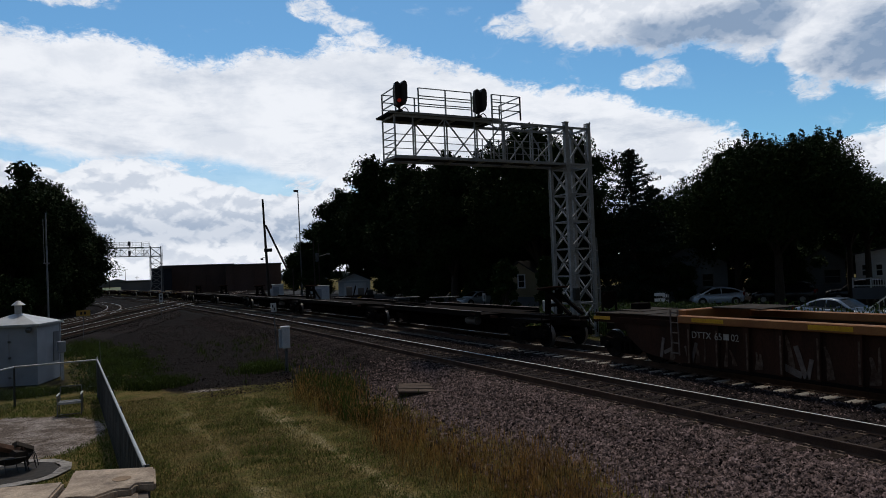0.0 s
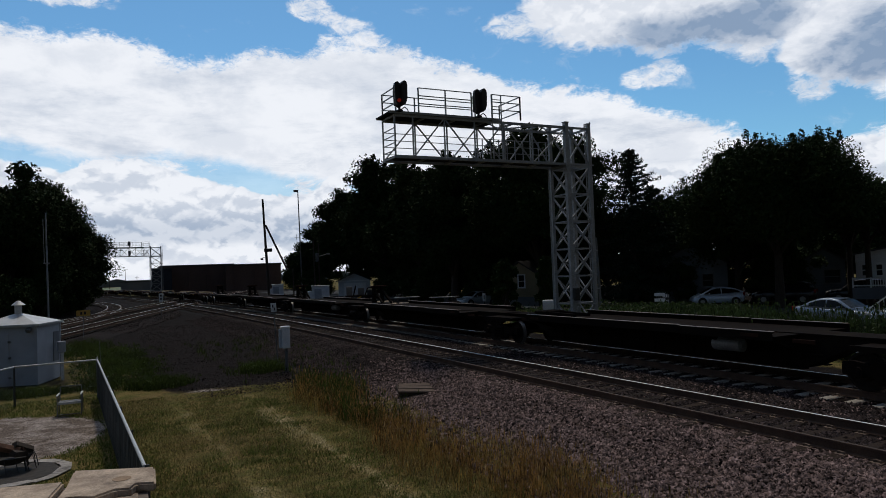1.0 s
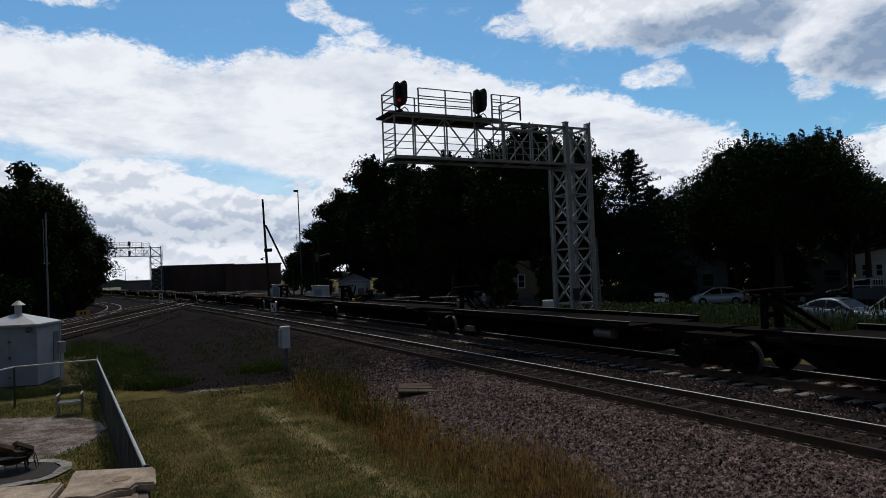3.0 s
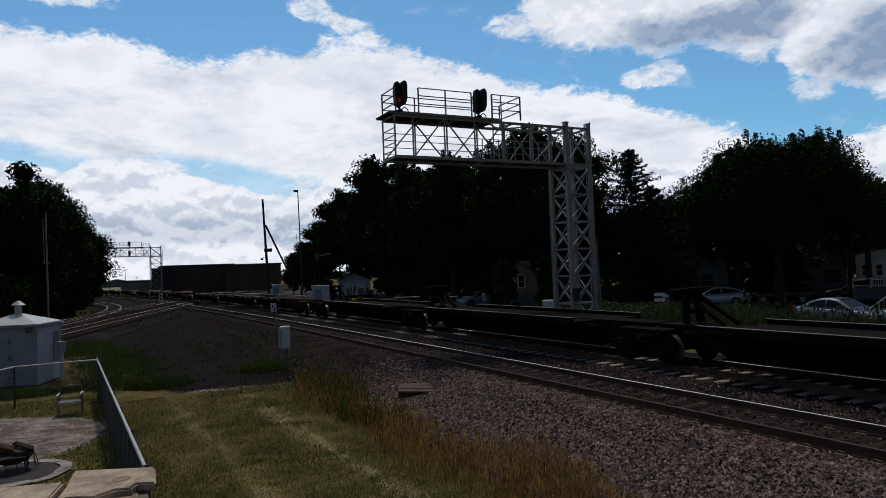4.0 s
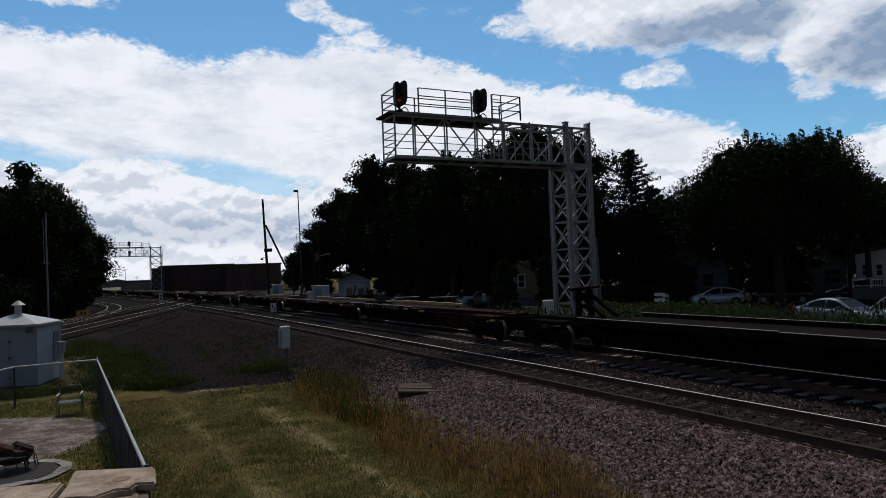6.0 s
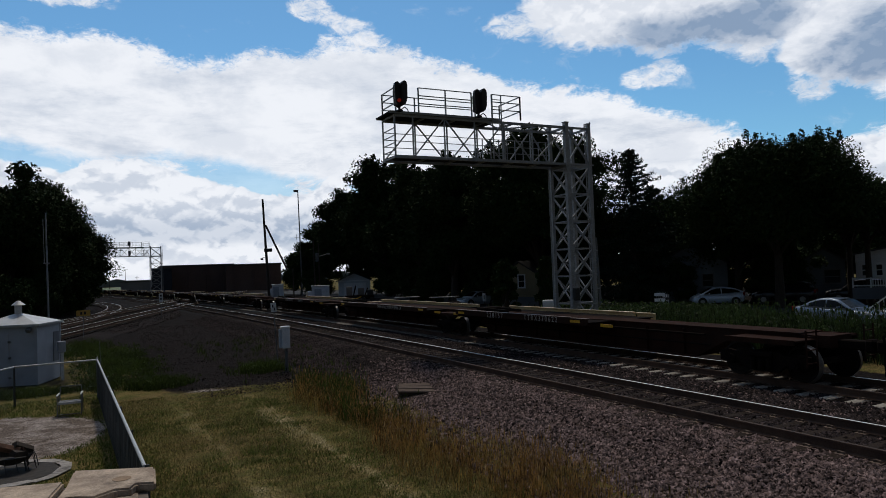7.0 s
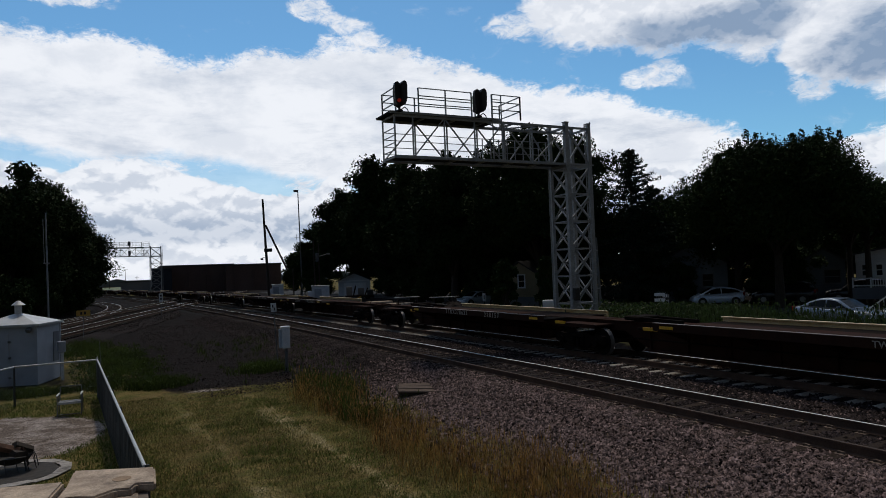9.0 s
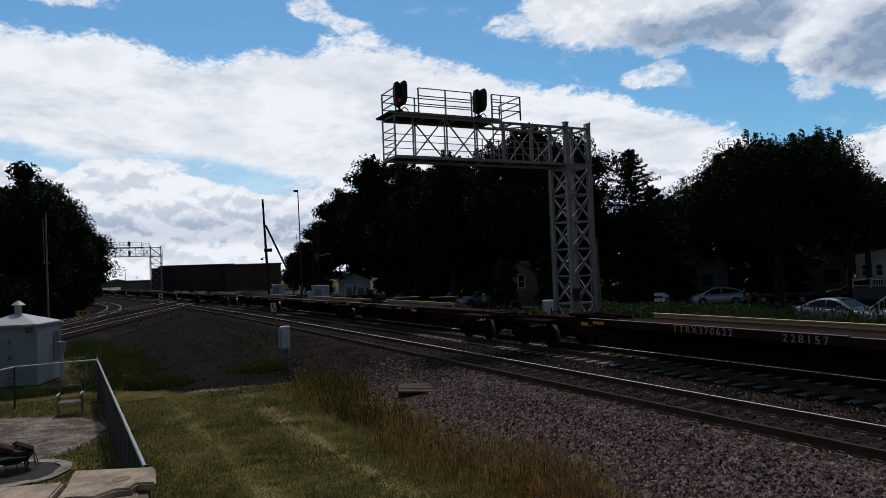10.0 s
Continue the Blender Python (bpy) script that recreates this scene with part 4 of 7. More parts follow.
    for y in (a - 0.6, b + 0.35):
        part("end_stripe", box(B(), (-1.17, y, 0.99), (0.03, 0.55, 0.09)), M_REFLECT if not old else M_RUST, u)
    make_hitch(u, L - (1.05 if raised else 2.6), raised)
    if first and old:
        make_hitch(u, -0.35, True)
    if tank is not None:
        bm = rod(B(), (-0.75, tank - 0.42, 0.72), (-0.75, tank + 0.42, 0.72), 0.17, 16)
        rod(bm, (-0.75, tank - 0.47, 0.72), (-0.75, tank + 0.47, 0.72), 0.10, 12)
        part("air_tank", bm, M_GALV, u, "dull grey air reservoir")
    # brake rigging and pipes
    bm = B()
    rod(bm, (-0.52, 2.0, 0.62), (-0.52, L - 2.0, 0.60), 0.022, 6)
    rod(bm, (-0.50, 2.2, 0.88), (-0.50, L - 2.2, 0.90), 0.03, 6)
    part("brake_pipe", bm, M_SPINE, u)
    if first or last:
        for y, on in ((-1.3, first), (L + 1.3, last)):
            if on:
                d = -1 if y < 0 else 1
                bm = B()
                box(bm, (0, y + d * 0.35, 0.86), (0.22, 0.75, 0.22), bevel=0.03)
                box(bm, (0, y + d * 0.72, 0.86), (0.30, 0.22, 0.30), bevel=0.05)
                part("coupler", bm, M_SPINE, u)
                for x in (-1.05, 1.05):
                    bm = B()
                    for z in (0.5, 0.8, 1.1):
                        bar(bm, (x - 0.18, y, z), (x + 0.18, y, z), 0.025)
                    for dx in (-0.18, 0.18):
                        bar(bm, (x + dx, y, 0.42), (x + dx, y, 1.25), 0.03)
                    part("step_ladder", bm, M_SPINE if old else M_RUST, u)
    for words, size, y, z, sp in texts:
        lettering("stencil", words, size, Matrix(((0, 0, -1, -1.447 if y < mid else -1.407), (-1, 0, 0, y), (0, 1, 0, z), (0, 0, 0, 1))), M_WHITE, u, sp)
    if first:
        make_truck(u, 0)
    make_truck(u, L)
    return u


def well_car(rear):
    """Deep well car; origin at the rear truck centre, body towards -y."""
    u = empty("well_car", pose(X_FAR, rear, 0), "weathered orange and rust-brown well car with stained ribbed sides", "rail car", "units of the passing train")
    W = 1.42
    yA, yB = -2.5, -17.6
    for s in (-1, 1):
        bm = B()
        # side plate with sloped ends
        prism(bm, [(yA + 2.3, 1.20), (yA + 2.1, 0.75), (yA + 1.5, 0.36), (yA - 0.1, 0.13), (yB + 0.1, 0.13), (yB - 1.5, 0.36), (yB - 2.1, 0.75), (yB - 2.3, 1.20), (yB - 0.2, 1.25), (yA + 0.2, 1.25)], s * (W - 0.10), s * (W - 0.06), "x")
        side = part("well_side", bm, M_WELL, u, "stained rust-brown side plate")
        bm = B()
        box(bm, (s * (W - 0.03), (yA + yB) / 2, 1.36), (0.20, yA - yB + 0.1, 0.20), bevel=0.02)
        part("top_chord", bm, M_ORANGE, u, "faded orange top chord with yellow strips")
        bm = B()
        box(bm, (s * (W - 0.05), (yA + yB) / 2, 0.16), (0.18, yA - yB, 0.07))
        part("bottom_chord", bm, M_SPINE, u)
        y = yA - 0.25
        while y > yB:
            bm = prism(B(), [(y - 0.09, 1.26), (y - 0.05, 0.2), (y + 0.05, 0.2), (y + 0.09, 1.26)], s * (W - 0.06), s * (W + 0.03), "x")
            rib = part("rib", bm, M_WELL, side)
            if s < 0:
                edge_strip = prism(B(), [(y - 0.045, 1.12), (y - 0.028, 0.24), (y + 0.022, 0.24), (y + 0.0, 1.12)], -W - 0.034, -W - 0.03, "x")
                part("worn_edge", edge_strip, M_SCRAPE, side, "pale worn rib face")
            y -= 0.90
    for y in (yA - 0.95, yA - 4.2, yA - 7.5):
        part("reflector", box(B(), (-W - 0.078, y, 1.36), (0.012, 1.0, 0.10)), M_REFLECT, u, "yellow reflective strip")
    for y in (yA + 0.1, yB - 0.1):
        bulk = part("bulkhead", box(B(), (0, y, 1.42), (2.5, 0.28, 0.34), bevel=0.02), M_ORANGE, u)
        part("bulkhead_plate", box(B(), (0.5, y - 0.9 if y > -10 else y + 0.9, 1.60), (1.5, 1.6, 0.035), bevel=0.006), M_TREAD, bulk, "pale worn plate")
    for k in range(5):
        part("floor_beam", box(B(), (0, yA - 1.5 - k * 3.1, 0.22), (2.6, 0.35, 0.14)), M_SPINE, u)
    for y0, y1 in ((yA + 0.2, 1.1), (yB - 0.2, -21.2)):
        d = 1 if y1 > y0 else -1
        bm = B()
        box(bm, (0, (y0 + y1) / 2, 1.26), (2.7, abs(y1 - y0), 0.06), bevel=0.01)
        box(bm, (0, (y0 + y1) / 2, 1.0), (0.6, abs(y1 - y0) + 0.6, 0.46))
        for x in (-1.36, 1.36):
            box(bm, (x, (y0 + y1) / 2, 1.22), (0.05, abs(y1 - y0), 0.16))
        end = part("end_platform", bm, M_RUST, u)
        span = abs(y1 - y0) / 3
        for k in range(3):
            for x, w in ((-0.95, 0.78), (0.35, 1.5)):
                plate = box(B(), (x, min(y0, y1) + span * (k + 0.5), 1.40 + 0.012 * ((k + (x > 0)) % 2)), (w, span - 0.06, 0.03), bevel=0.006)
                part("deck_plate", plate, M_TREAD, end, "pale worn tread plate")
        for x in (-1.25, -0.5, 0.5, 1.25):
            part("deck_bearer", box(B(), (x, (y0 + y1) / 2, 1.335), (0.08, abs(y1 - y0), 0.10)), M_RUST, end)
        part("end_stripe", box(B(), (-1.39, y1 - d * 0.4, 1.26), (0.012, 0.75, 0.10)), M_REFLECT, end, "yellow reflective strip")
        bm = B()
        box(bm, (0, y1 + d * 0.45, 0.86), (0.24, 0.9, 0.24), bevel=0.03)
        part("coupler", bm, M_SPINE, u)
        bm = B()
        for z in (0.45, 0.72, 0.99, 1.26, 1.53):
            bar(bm, (-1.44, y0 - d * 0.12, z), (-1.44, y0 + d * 0.12, z), 0.03)
        for dy in (-0.13, 0.13):
            bar(bm, (-1.44, y0 + dy, 0.4), (-1.44, y0 + dy, 1.6), 0.03)
        part("ladder", bm, M_SCRAWL, u, "pale painted grab ladder")
        bm = B()
        for x in (-1.0, -0.45):
            bar(bm, (x, y1, 1.28), (x, y1, 2.0), 0.05)
        bar(bm, (-1.0, y1, 2.0), (-0.45, y1, 2.0), 0.05)
        rod(bm, (-0.72, y1 + 0.02, 1.75), (-0.72, y1 + 0.07, 1.75), 0.27, 16)
        part("brake_stand", bm, M_SPINE, u, "black hand brake wheel on a stand")
        part("brake_cylinder", box(B(), (0.3, y1 - d * 0.3, 1.45), (0.5, 0.4, 0.35), bevel=0.03), M_SPINE, u)
    SCRAPS = random.Random(12)
    for k in range(8):
        y = yA - 0.25 - 0.90 * k
        for j in range(2):
            foot, w = y + 0.86 - 0.10 - 0.30 * j * SCRAPS.random(), 0.05 + 0.16 * SCRAPS.random()
            h, drift = 0.35 + 0.55 * SCRAPS.random(), 0.22 * (SCRAPS.random() - 0.3)
            z0 = 0.22 + 0.06 * SCRAPS.random()
            shape = [(foot, z0), (foot - w, z0 + 0.02), (foot - w * 1.1 + drift * 0.3, z0 + h * 0.3), (foot - w * 0.9 + drift * 0.7, z0 + h * 0.8), (foot - w * 0.7 + drift, z0 + h), (foot - w * 0.4 + drift, z0 + h * 0.97), (foot - w * 0.45 + drift * 0.5, z0 + h * 0.5), (foot - w * 0.1 + drift * 0.2, z0 + h * 0.2)]
            part("scrape", prism(B(), shape, -W + 0.052 - 0.003 * j, -W + 0.062, "x"), M_SCRAPE, u, "pale scraped streak")
    for y, z, w, h, lean in ((yA + 0.75, 0.55, 0.10, 0.55, 0.2), (yA + 0.55, 0.48, 0.30, 0.10, -0.4), (yA - 0.35, 0.48, 0.10, 0.6, 0.35), (yA - 0.15, 0.42, 0.09, 0.5, -0.3),
                             (yA - 3.4, 0.55, 0.12, 0.75, -0.3), (yA - 3.15, 0.35, 0.55, 0.16, 0.35), (yA - 3.6, 0.40, 0.10, 0.5, 0.25), (yA - 5.9, 0.5, 0.12, 0.8, 0.2), (yA - 5.6, 0.36, 0.4, 0.12, -0.3)):
        part("paint_scrawl", box(B(), (-W + 0.052, y, z), (0.010, w, h), Matrix.Rotation(lean, 3, "X")), M_SCRAWL, u, "faded pale sprayed stroke")
    for words, size, y, z in (("DTTX", 0.24, yA - 0.38, 0.90), ("65", 0.24, yA - 1.12, 0.90), ("02", 0.24, yA - 1.62, 0.90)):
        lettering("stencil", words, size, Matrix(((0, 0, -1, -W - 0.034), (-1, 0, 0, y), (0, 1, 0, z), (0, 0, 0, 1))), M_WHITE, u)
    part("stencil_bar", box(B(), (-W - 0.034, yA - 1.48, 0.985), (0.008, 0.16, 0.15)), M_WHITE, u)
    make_truck(u, 0)
    make_truck(u, -20.1)
    return u


def compose_train():
    """Adds every unit with its front and rear truck places along the train."""
    UNITS.append((well_car(16.0), 16.0, -4.1, True))
    cuts = (21.4, 36.45, 52.65, 68.45, 84.65, 99.8)
    for k in range(5):
        f, r = cuts[k], cuts[k + 1]
        UNITS.append((spine_unit(f, r - f, 2.6, r - f - 2.4, True, k > 0, k == 0, k == 4, tank=4.4 if k in (0, 2) else None), f, r, False))
    cuts = (104.1, 120.3, 137.55, 153.6)
    words = ((("228157", 0.26, 12.20, 0.99, 1.60), ("TTRX370622", 0.26, 9.60, 1.01, 1.48)), (("TWIN 28'-ALL PURPOSE SPINE CAR", 0.21, 7.44, 1.01, 1.0),),
             (("TTRX370622", 0.26, 8.74, 1.01, 1.42), ("228157", 0.26, 5.45, 0.99, 1.50)))
    spans = ((6.0, 14.8), (1.4, 13.5), (1.4, 12.3))
    made = []
    for k in range(3):
        f, r = cuts[k], cuts[k + 1]
        made.append(spine_unit(f, r - f, *spans[k], False, False, k == 0, k == 2, words[k], joint=(0.10, 0.24, 0.23)[k]))
        UNITS.append((made[-1], f, r, False))
    at = 157.95
    for c in range(4):
        for k in range(3):
            ln = cuts[k + 1] - cuts[k]
            UNITS.append((copy_thing(made[k], pose(X_FAR, at, 0)), at, at + ln, False))
            at += ln
        at += 4.3


compose_train()


def motions():
    """Each unit rides on its two truck places along the bending track; its wheelsets turn as they roll."""
    for u, f, r, by_rear in UNITS:
        rows = []
        for i in range(21):
            t = i * 0.5
            p, q = main_line(X_FAR, f - SPEED * t)[0], main_line(X_FAR, r - SPEED * t)[0]
            d = q - p if not by_rear else p - q
            rows.append((t, Matrix.Translation(p) @ Matrix.Rotation(math.atan2(-d.x, d.y), 4, "Z")))
        walk(u, rows)
    turn = SPEED / WHEEL_R
    for u, f, r, by_rear in UNITS:
        if f > 160:
            continue
        for ob in u.children_recursive:
            if ob.name.startswith("wheelset"):
                place = ob.matrix_basis.translation.copy()
                walk(ob, [(k / 30, Matrix.Translation(place) @ Matrix.Rotation(turn * k / 30, 4, "X")) for k in range(301)])

# ---- cantilever signal bridges
class Bars:
    """Collects bars and makes each one a part of its own."""

    def __init__(self, name, mat, parent, label=""):
        self.name, self.mat, self.parent, self.label = name, mat, parent, label

    def add(self, a, b, w, h=None):
        part(self.name, bar(B(), a, b, w, h), self.mat, self.parent, self.label)


def cantilever(m, label, x_end, x_mast, mast_w, z_bot, z_top, depth, heads, base_z, deck_to, two_rows=False, lit=True, bays=None, head_mat=None):
    """Local x towards the mast, y along the track; near face at y = 0, far face at y = depth."""
    g = empty("signal_bridge", m, label, "signal bridge", "signal bridges")
    x0, x1 = x_mast, x_mast + mast_w
    for x in (x0, x1):
        for y in (0, depth):
            bm = B()
            w = 0.19 if x == x0 and y == 0 else 0.145
            bar(bm, (x, y, base_z), (x, y, z_top + 0.22), w, w)
            box(bm, (x, y, z_top + 0.24), (w + 0.05, w + 0.05, 0.03))
            box(bm, (x, y, base_z + 0.03), (0.35, 0.35, 0.05))
            part("mast_leg", bm, M_GALV, g)
    n = 6
    hs = [base_z + 0.3 + (z_bot - base_z - 0.4) * i / n for i in range(n + 1)]
    for (ax, ay), (bx, by) in (((x0, 0), (x1, 0)), ((x0, depth), (x1, depth)), ((x0, 0), (x0, depth)), ((x1, 0), (x1, depth))):
        bm = Bars("lattice_bar", M_GALV, g)
        for i, h in enumerate(hs):
            bm.add((ax, ay, h), (bx, by, h), 0.065)
            if i < n:
                bm.add((ax, ay, h), (bx, by, hs[i + 1]), 0.055)
                bm.add((bx, by, h), (ax, ay, hs[i + 1]), 0.055)
    bm = Bars("mast_head_bar", M_GALV, g)
    for y in (0, depth):
        bm.add((x0, y, z_bot), (x1, y, z_top), 0.07)
        bm.add((x1, y, z_bot), (x0, y, z_top), 0.07)
    for z in (z_bot, z_top):
        for y in (0, depth):
            bm.add((x0, y, z), (x1, y, z), 0.09)
        for x in (x0, x1):
            bm.add((x, 0, z), (x, depth, z), 0.09)
    # boom
    for y in (0, depth):
        for z in (z_bot, z_top):
            part("chord", bar(B(), (x_end, y, z), (x0, y, z), 0.10, 0.10), M_GALV, g)
    panels = 6
    xs = [x_end + (x0 - x_end) * i / panels for i in range(panels + 1)]
    for face_no, (fy, flip) in enumerate(((0, 0), (depth, 1))):
        bm = Bars("web_bar", M_GALV, g)
        stops = bays[face_no] if bays else xs
        for i, x in enumerate(stops):
            bm.add((x, fy, z_bot), (x, fy, z_top), 0.055)
            wide = i + 1 < len(stops) and stops[i + 1] - x > 1.0
            if wide:
                a, b = (z_bot, z_top) if (i + flip) % 2 == (1 if bays else 0) else (z_top, z_bot)
                bm.add((x, fy, a), (stops[i + 1], fy, b), 0.05)
    bm = Bars("cross_strut", M_GALV, g)
    for x in xs:
        for z in (z_bot, z_top):
            bm.add((x, 0, z), (x, depth, z), 0.07)
    for xa, xb, k in zip(xs, xs[1:], range(panels)):
        if xa > deck_to - 0.4:
            bm.add((xa, 0 if k % 2 else depth, z_top), (xb, depth if k % 2 else 0, z_top), 0.05)
    # lower walkway with rails between the faces
    bm = B()
    box(bm, ((x_end + x0) / 2, depth * 0.5, z_bot + 0.05), (x0 - x_end, depth * 0.75, 0.04))
    part("lower_walkway", bm, M_GRATE, g, "dark grated lower walkway")
    bm = Bars("inner_rail", M_GALV, g)
    for k in range(4):
        z = z_bot + 0.28 + k * 0.30
        bm.add((x_end, depth * 0.93, z), (x0, depth * 0.93, z), 0.028)
        bm.add((x_end, 0, z), (x_end, depth, z), 0.035)
    for k in range(9):
        x = deck_to + 0.2 + (x0 - deck_to - 0.5) * k / 8
        bm.add((x, depth * 0.93, z_bot), (x, depth * 0.93, z_bot + 1.2), 0.035)
    # upper deck and railings
    bm = B()
    box(bm, ((x_end - 0.25 + deck_to + 0.4) / 2, depth / 2, z_top + 0.10), (deck_to - x_end + 0.65, depth + 0.16, 0.05))
    deck = part("upper_deck", bm, M_GRATE, g, "dark grated upper deck")
    for y in (-0.10, depth + 0.10):
        part("deck_edge", bar(B(), (x_end - 0.25, y, z_top + 0.10), (deck_to + 0.4, y, z_top + 0.10), 0.03, 0.10), M_GALV, deck)

    def railing(xa, xb, y, top=1.03):
        bm = B()
        nn = max(1, round((xb - xa) / 1.55))
        for i in range(nn + 1):
            x = xa + (xb - xa) * i / nn
            bar(bm, (x, y, z_top + 0.1), (x, y, z_top + 0.1 + top), 0.05)
        for k in (0.45, 0.83, 1.2):
            bar(bm, (xa, y, z_top + 0.1 + k * top / 1.2), (xb, y, z_top + 0.1 + k * top / 1.2), 0.036)
        part("railing", bm, M_GALV, g, "pipe railing")

    def end_rail(x, ya, yb, top=1.03):
        bm = B()
        for y in (ya, yb):
            bar(bm, (x, y, z_top + 0.1), (x, y, z_top + 0.1 + top), 0.05)
        for k in (0.45, 0.83, 1.2):
            bar(bm, (x, ya, z_top + 0.1 + k * top / 1.2), (x, yb, z_top + 0.1 + k * top / 1.2), 0.04)
        part("end_railing", bm, M_GALV, g)
    railing(x_end + 0.05, deck_to, depth + 0.1)
    railing(x_end + 1.0, heads[-1] - 0.3, -0.2)
    end_rail(x_end + 0.05, -0.05, depth + 0.1)
    # gated landing at the inner end of the deck
    railing(deck_to - 0.1, deck_to + 1.35, -0.25)
    end_rail(deck_to + 1.35, -0.25, depth + 0.2)
    bm = B()
    for x in (deck_to - 0.1, deck_to + 0.35):
        bar(bm, (x, -0.28, z_bot), (x, -0.28, z_top + 1.1), 0.04)
    for k in range(9):
        bar(bm, (deck_to - 0.1, -0.28, z_bot + 0.2 + k * 0.3), (deck_to + 0.35, -0.28, z_bot + 0.2 + k * 0.3), 0.03)
    part("boom_ladder", bm, M_GALV, g)
    bm = B()
    for y in (0.15, 0.55):
        bar(bm, (x1 + 0.25, y, base_z + 1.0), (x1 + 0.25, y, z_top + 0.38), 0.04)
    k = base_z + 1.2
    while k < z_top + 0.3:
        bar(bm, (x1 + 0.25, 0.15, k), (x1 + 0.25, 0.55, k), 0.028)
        k += 0.3
    part("mast_ladder", bm, M_GALV, g)
    box_bm = box(B(), (x0 + 0.06, -0.20, base_z + 2.0), (0.26, 0.18, 0.56), bevel=0.02)
    part("junction_box", box_bm, M_BLACK, g, "dark junction box on the mast leg")
    for z in (z_bot + 0.02, (base_z + z_bot) / 2, base_z + 2.2):
        part("ladder_bracket", bar(B(), (x1, 0.1, z), (x1 + 0.34, 0.1, z), 0.05), M_GALV, g)
    cable = B()
    for i, x in enumerate((x0 - 0.16, x0 - 0.20)):
        rod(cable, (x, depth - 0.05, z_bot), (x, depth - 0.05, base_z + 0.4), 0.02, 6)
    part("conduit", cable, M_GALV, g)
    # signal heads: black backing with twin hoods
    for row in ((0,), (0, 1))[two_rows]:
        for i, x in enumerate(heads):
            zc = z_top + 0.72 - row * (z_top - z_bot + 0.15)
            bm = B()
            rod(bm, (x, -0.25, zc - 0.62), (x, -0.25, zc - 0.3), 0.055, 8)
            box(bm, (x, -0.25, zc - 0.60), (0.22, 0.22, 0.04))
            # oval backing, narrower at the foot
            ring = [2 * math.pi * j / 24 for j in range(24)]
            prism(bm, [(x - 0.05 + 0.25 * math.cos(a) * (0.86 + 0.14 * math.sin(a)), zc + 0.50 * math.sin(a)) for a in ring], -0.30, -0.24, "y")
            box(bm, (x - 0.02, -0.14, zc - 0.02), (0.30, 0.22, 0.74), bevel=0.04)
            head = part("signal_head", bm, head_mat or M_BLACK, g, "black oval signal backing")
            # upright hoods that meet in a V below the lamps
            for side, reach in ((-1, 0.16), (1, 0.36)):
                shield = [(x - 0.03 + side * 0.235, zc + 0.34), (x - 0.03 + side * 0.20, zc + 0.47), (x - 0.03 + side * 0.12, zc + 0.53), (x - 0.03 + side * 0.04, zc + 0.50), (x - 0.03 + side * 0.01, zc + 0.40), (x - 0.03 + side * 0.01, zc - 0.20), (x - 0.03 + side * 0.05, zc - 0.46), (x - 0.03 + side * 0.14, zc - 0.40), (x - 0.03 + side * 0.22, zc - 0.18)]
                part("hood", prism(B(), shield, -0.30 - reach, -0.29, "y"), head_mat or M_BLACK, head)
            if lit and i == 0:
                bm = rod(B(), (x - 0.09, -0.50, zc - 0.24), (x - 0.09, -0.45, zc - 0.24), 0.075, 14)
                part("red_lens", bm, M_RED, head, "lit red signal lens")
            bm = B()
            pts = [Vector((x + 0.05, -0.2, zc - 0.58)), Vector((x + 0.25, -0.2, zc - 0.42)), Vector((x + 0.38, -0.2, zc - 0.50)), Vector((x + 0.42, -0.2, zc - 0.62))]
            for a, b in zip(pts, pts[1:]):
                rod(bm, a, b, 0.022, 6)
            part("cable", bm, M_BLACK, head)
    return g


cantilever(pose(0, 25.4, 0), "galvanised lattice cantilever signal bridge with two black signal heads", 11.1, 19.62, 1.28, 7.53, 9.22, 1.25, (11.22, 14.88), -0.42, 15.65,
           bays=((11.1, 11.9, 13.35, 14.8, 16.25, 17.75, 19.62), (11.1, 12.58, 14.12, 15.64, 17.1, 18.5, 19.62)))
cantilever(pose(5.13, 147.1, 0, rz=-2), "distant grey cantilever signal bridge with paired signal heads", -2.0, 5.95, 1.9, 7.95, 9.6, 1.4, (-1.65, 2.2), -0.42, 4.4, two_rows=True, lit=False, head_mat=M_GREYPOLE)

# ---- trees and plants
def quads(name, corners, mat, parent=None, label=""):
    """One mesh of many loose leaves; corners: n x 3 x 3 or n x 4 x 3."""
    n, k = len(corners), len(corners[0])
    me = bpy.data.meshes.new(name)
    me.vertices.add(n * k)
    me.vertices.foreach_set("co", np.asarray(corners, np.float32).reshape(-1))
    me.loops.add(n * k)
    me.loops.foreach_set("vertex_index", np.arange(n * k, dtype=np.int32))
    me.polygons.add(n)
    me.polygons.foreach_set("loop_start", np.arange(0, n * k, k, dtype=np.int32))
    me.update(calc_edges=True)
    me.materials.append(mat)
    ob = new(name, me)
    ob.parent = parent
    return tagged(ob, label)


def unit(v):
    return v / np.maximum(np.linalg.norm(v, axis=-1, keepdims=True), 1e-9)


def leaf_quads(rng, pts, size, droop=0.3, ratio=0.62):
    n = len(pts)
    a = unit(rng.normal(size=(n, 3)) + np.array([0, 0, -droop]))
    b = unit(np.cross(a, rng.normal(size=(n, 3))))
    s = size * (0.6 + 0.8 * rng.random((n, 1)))
    return np.stack([pts - a * s * 0.55, pts + a * s * 0.10 + b * s * ratio * 0.75, pts + a * s * 0.45 - b * s * ratio * 0.45], 1)


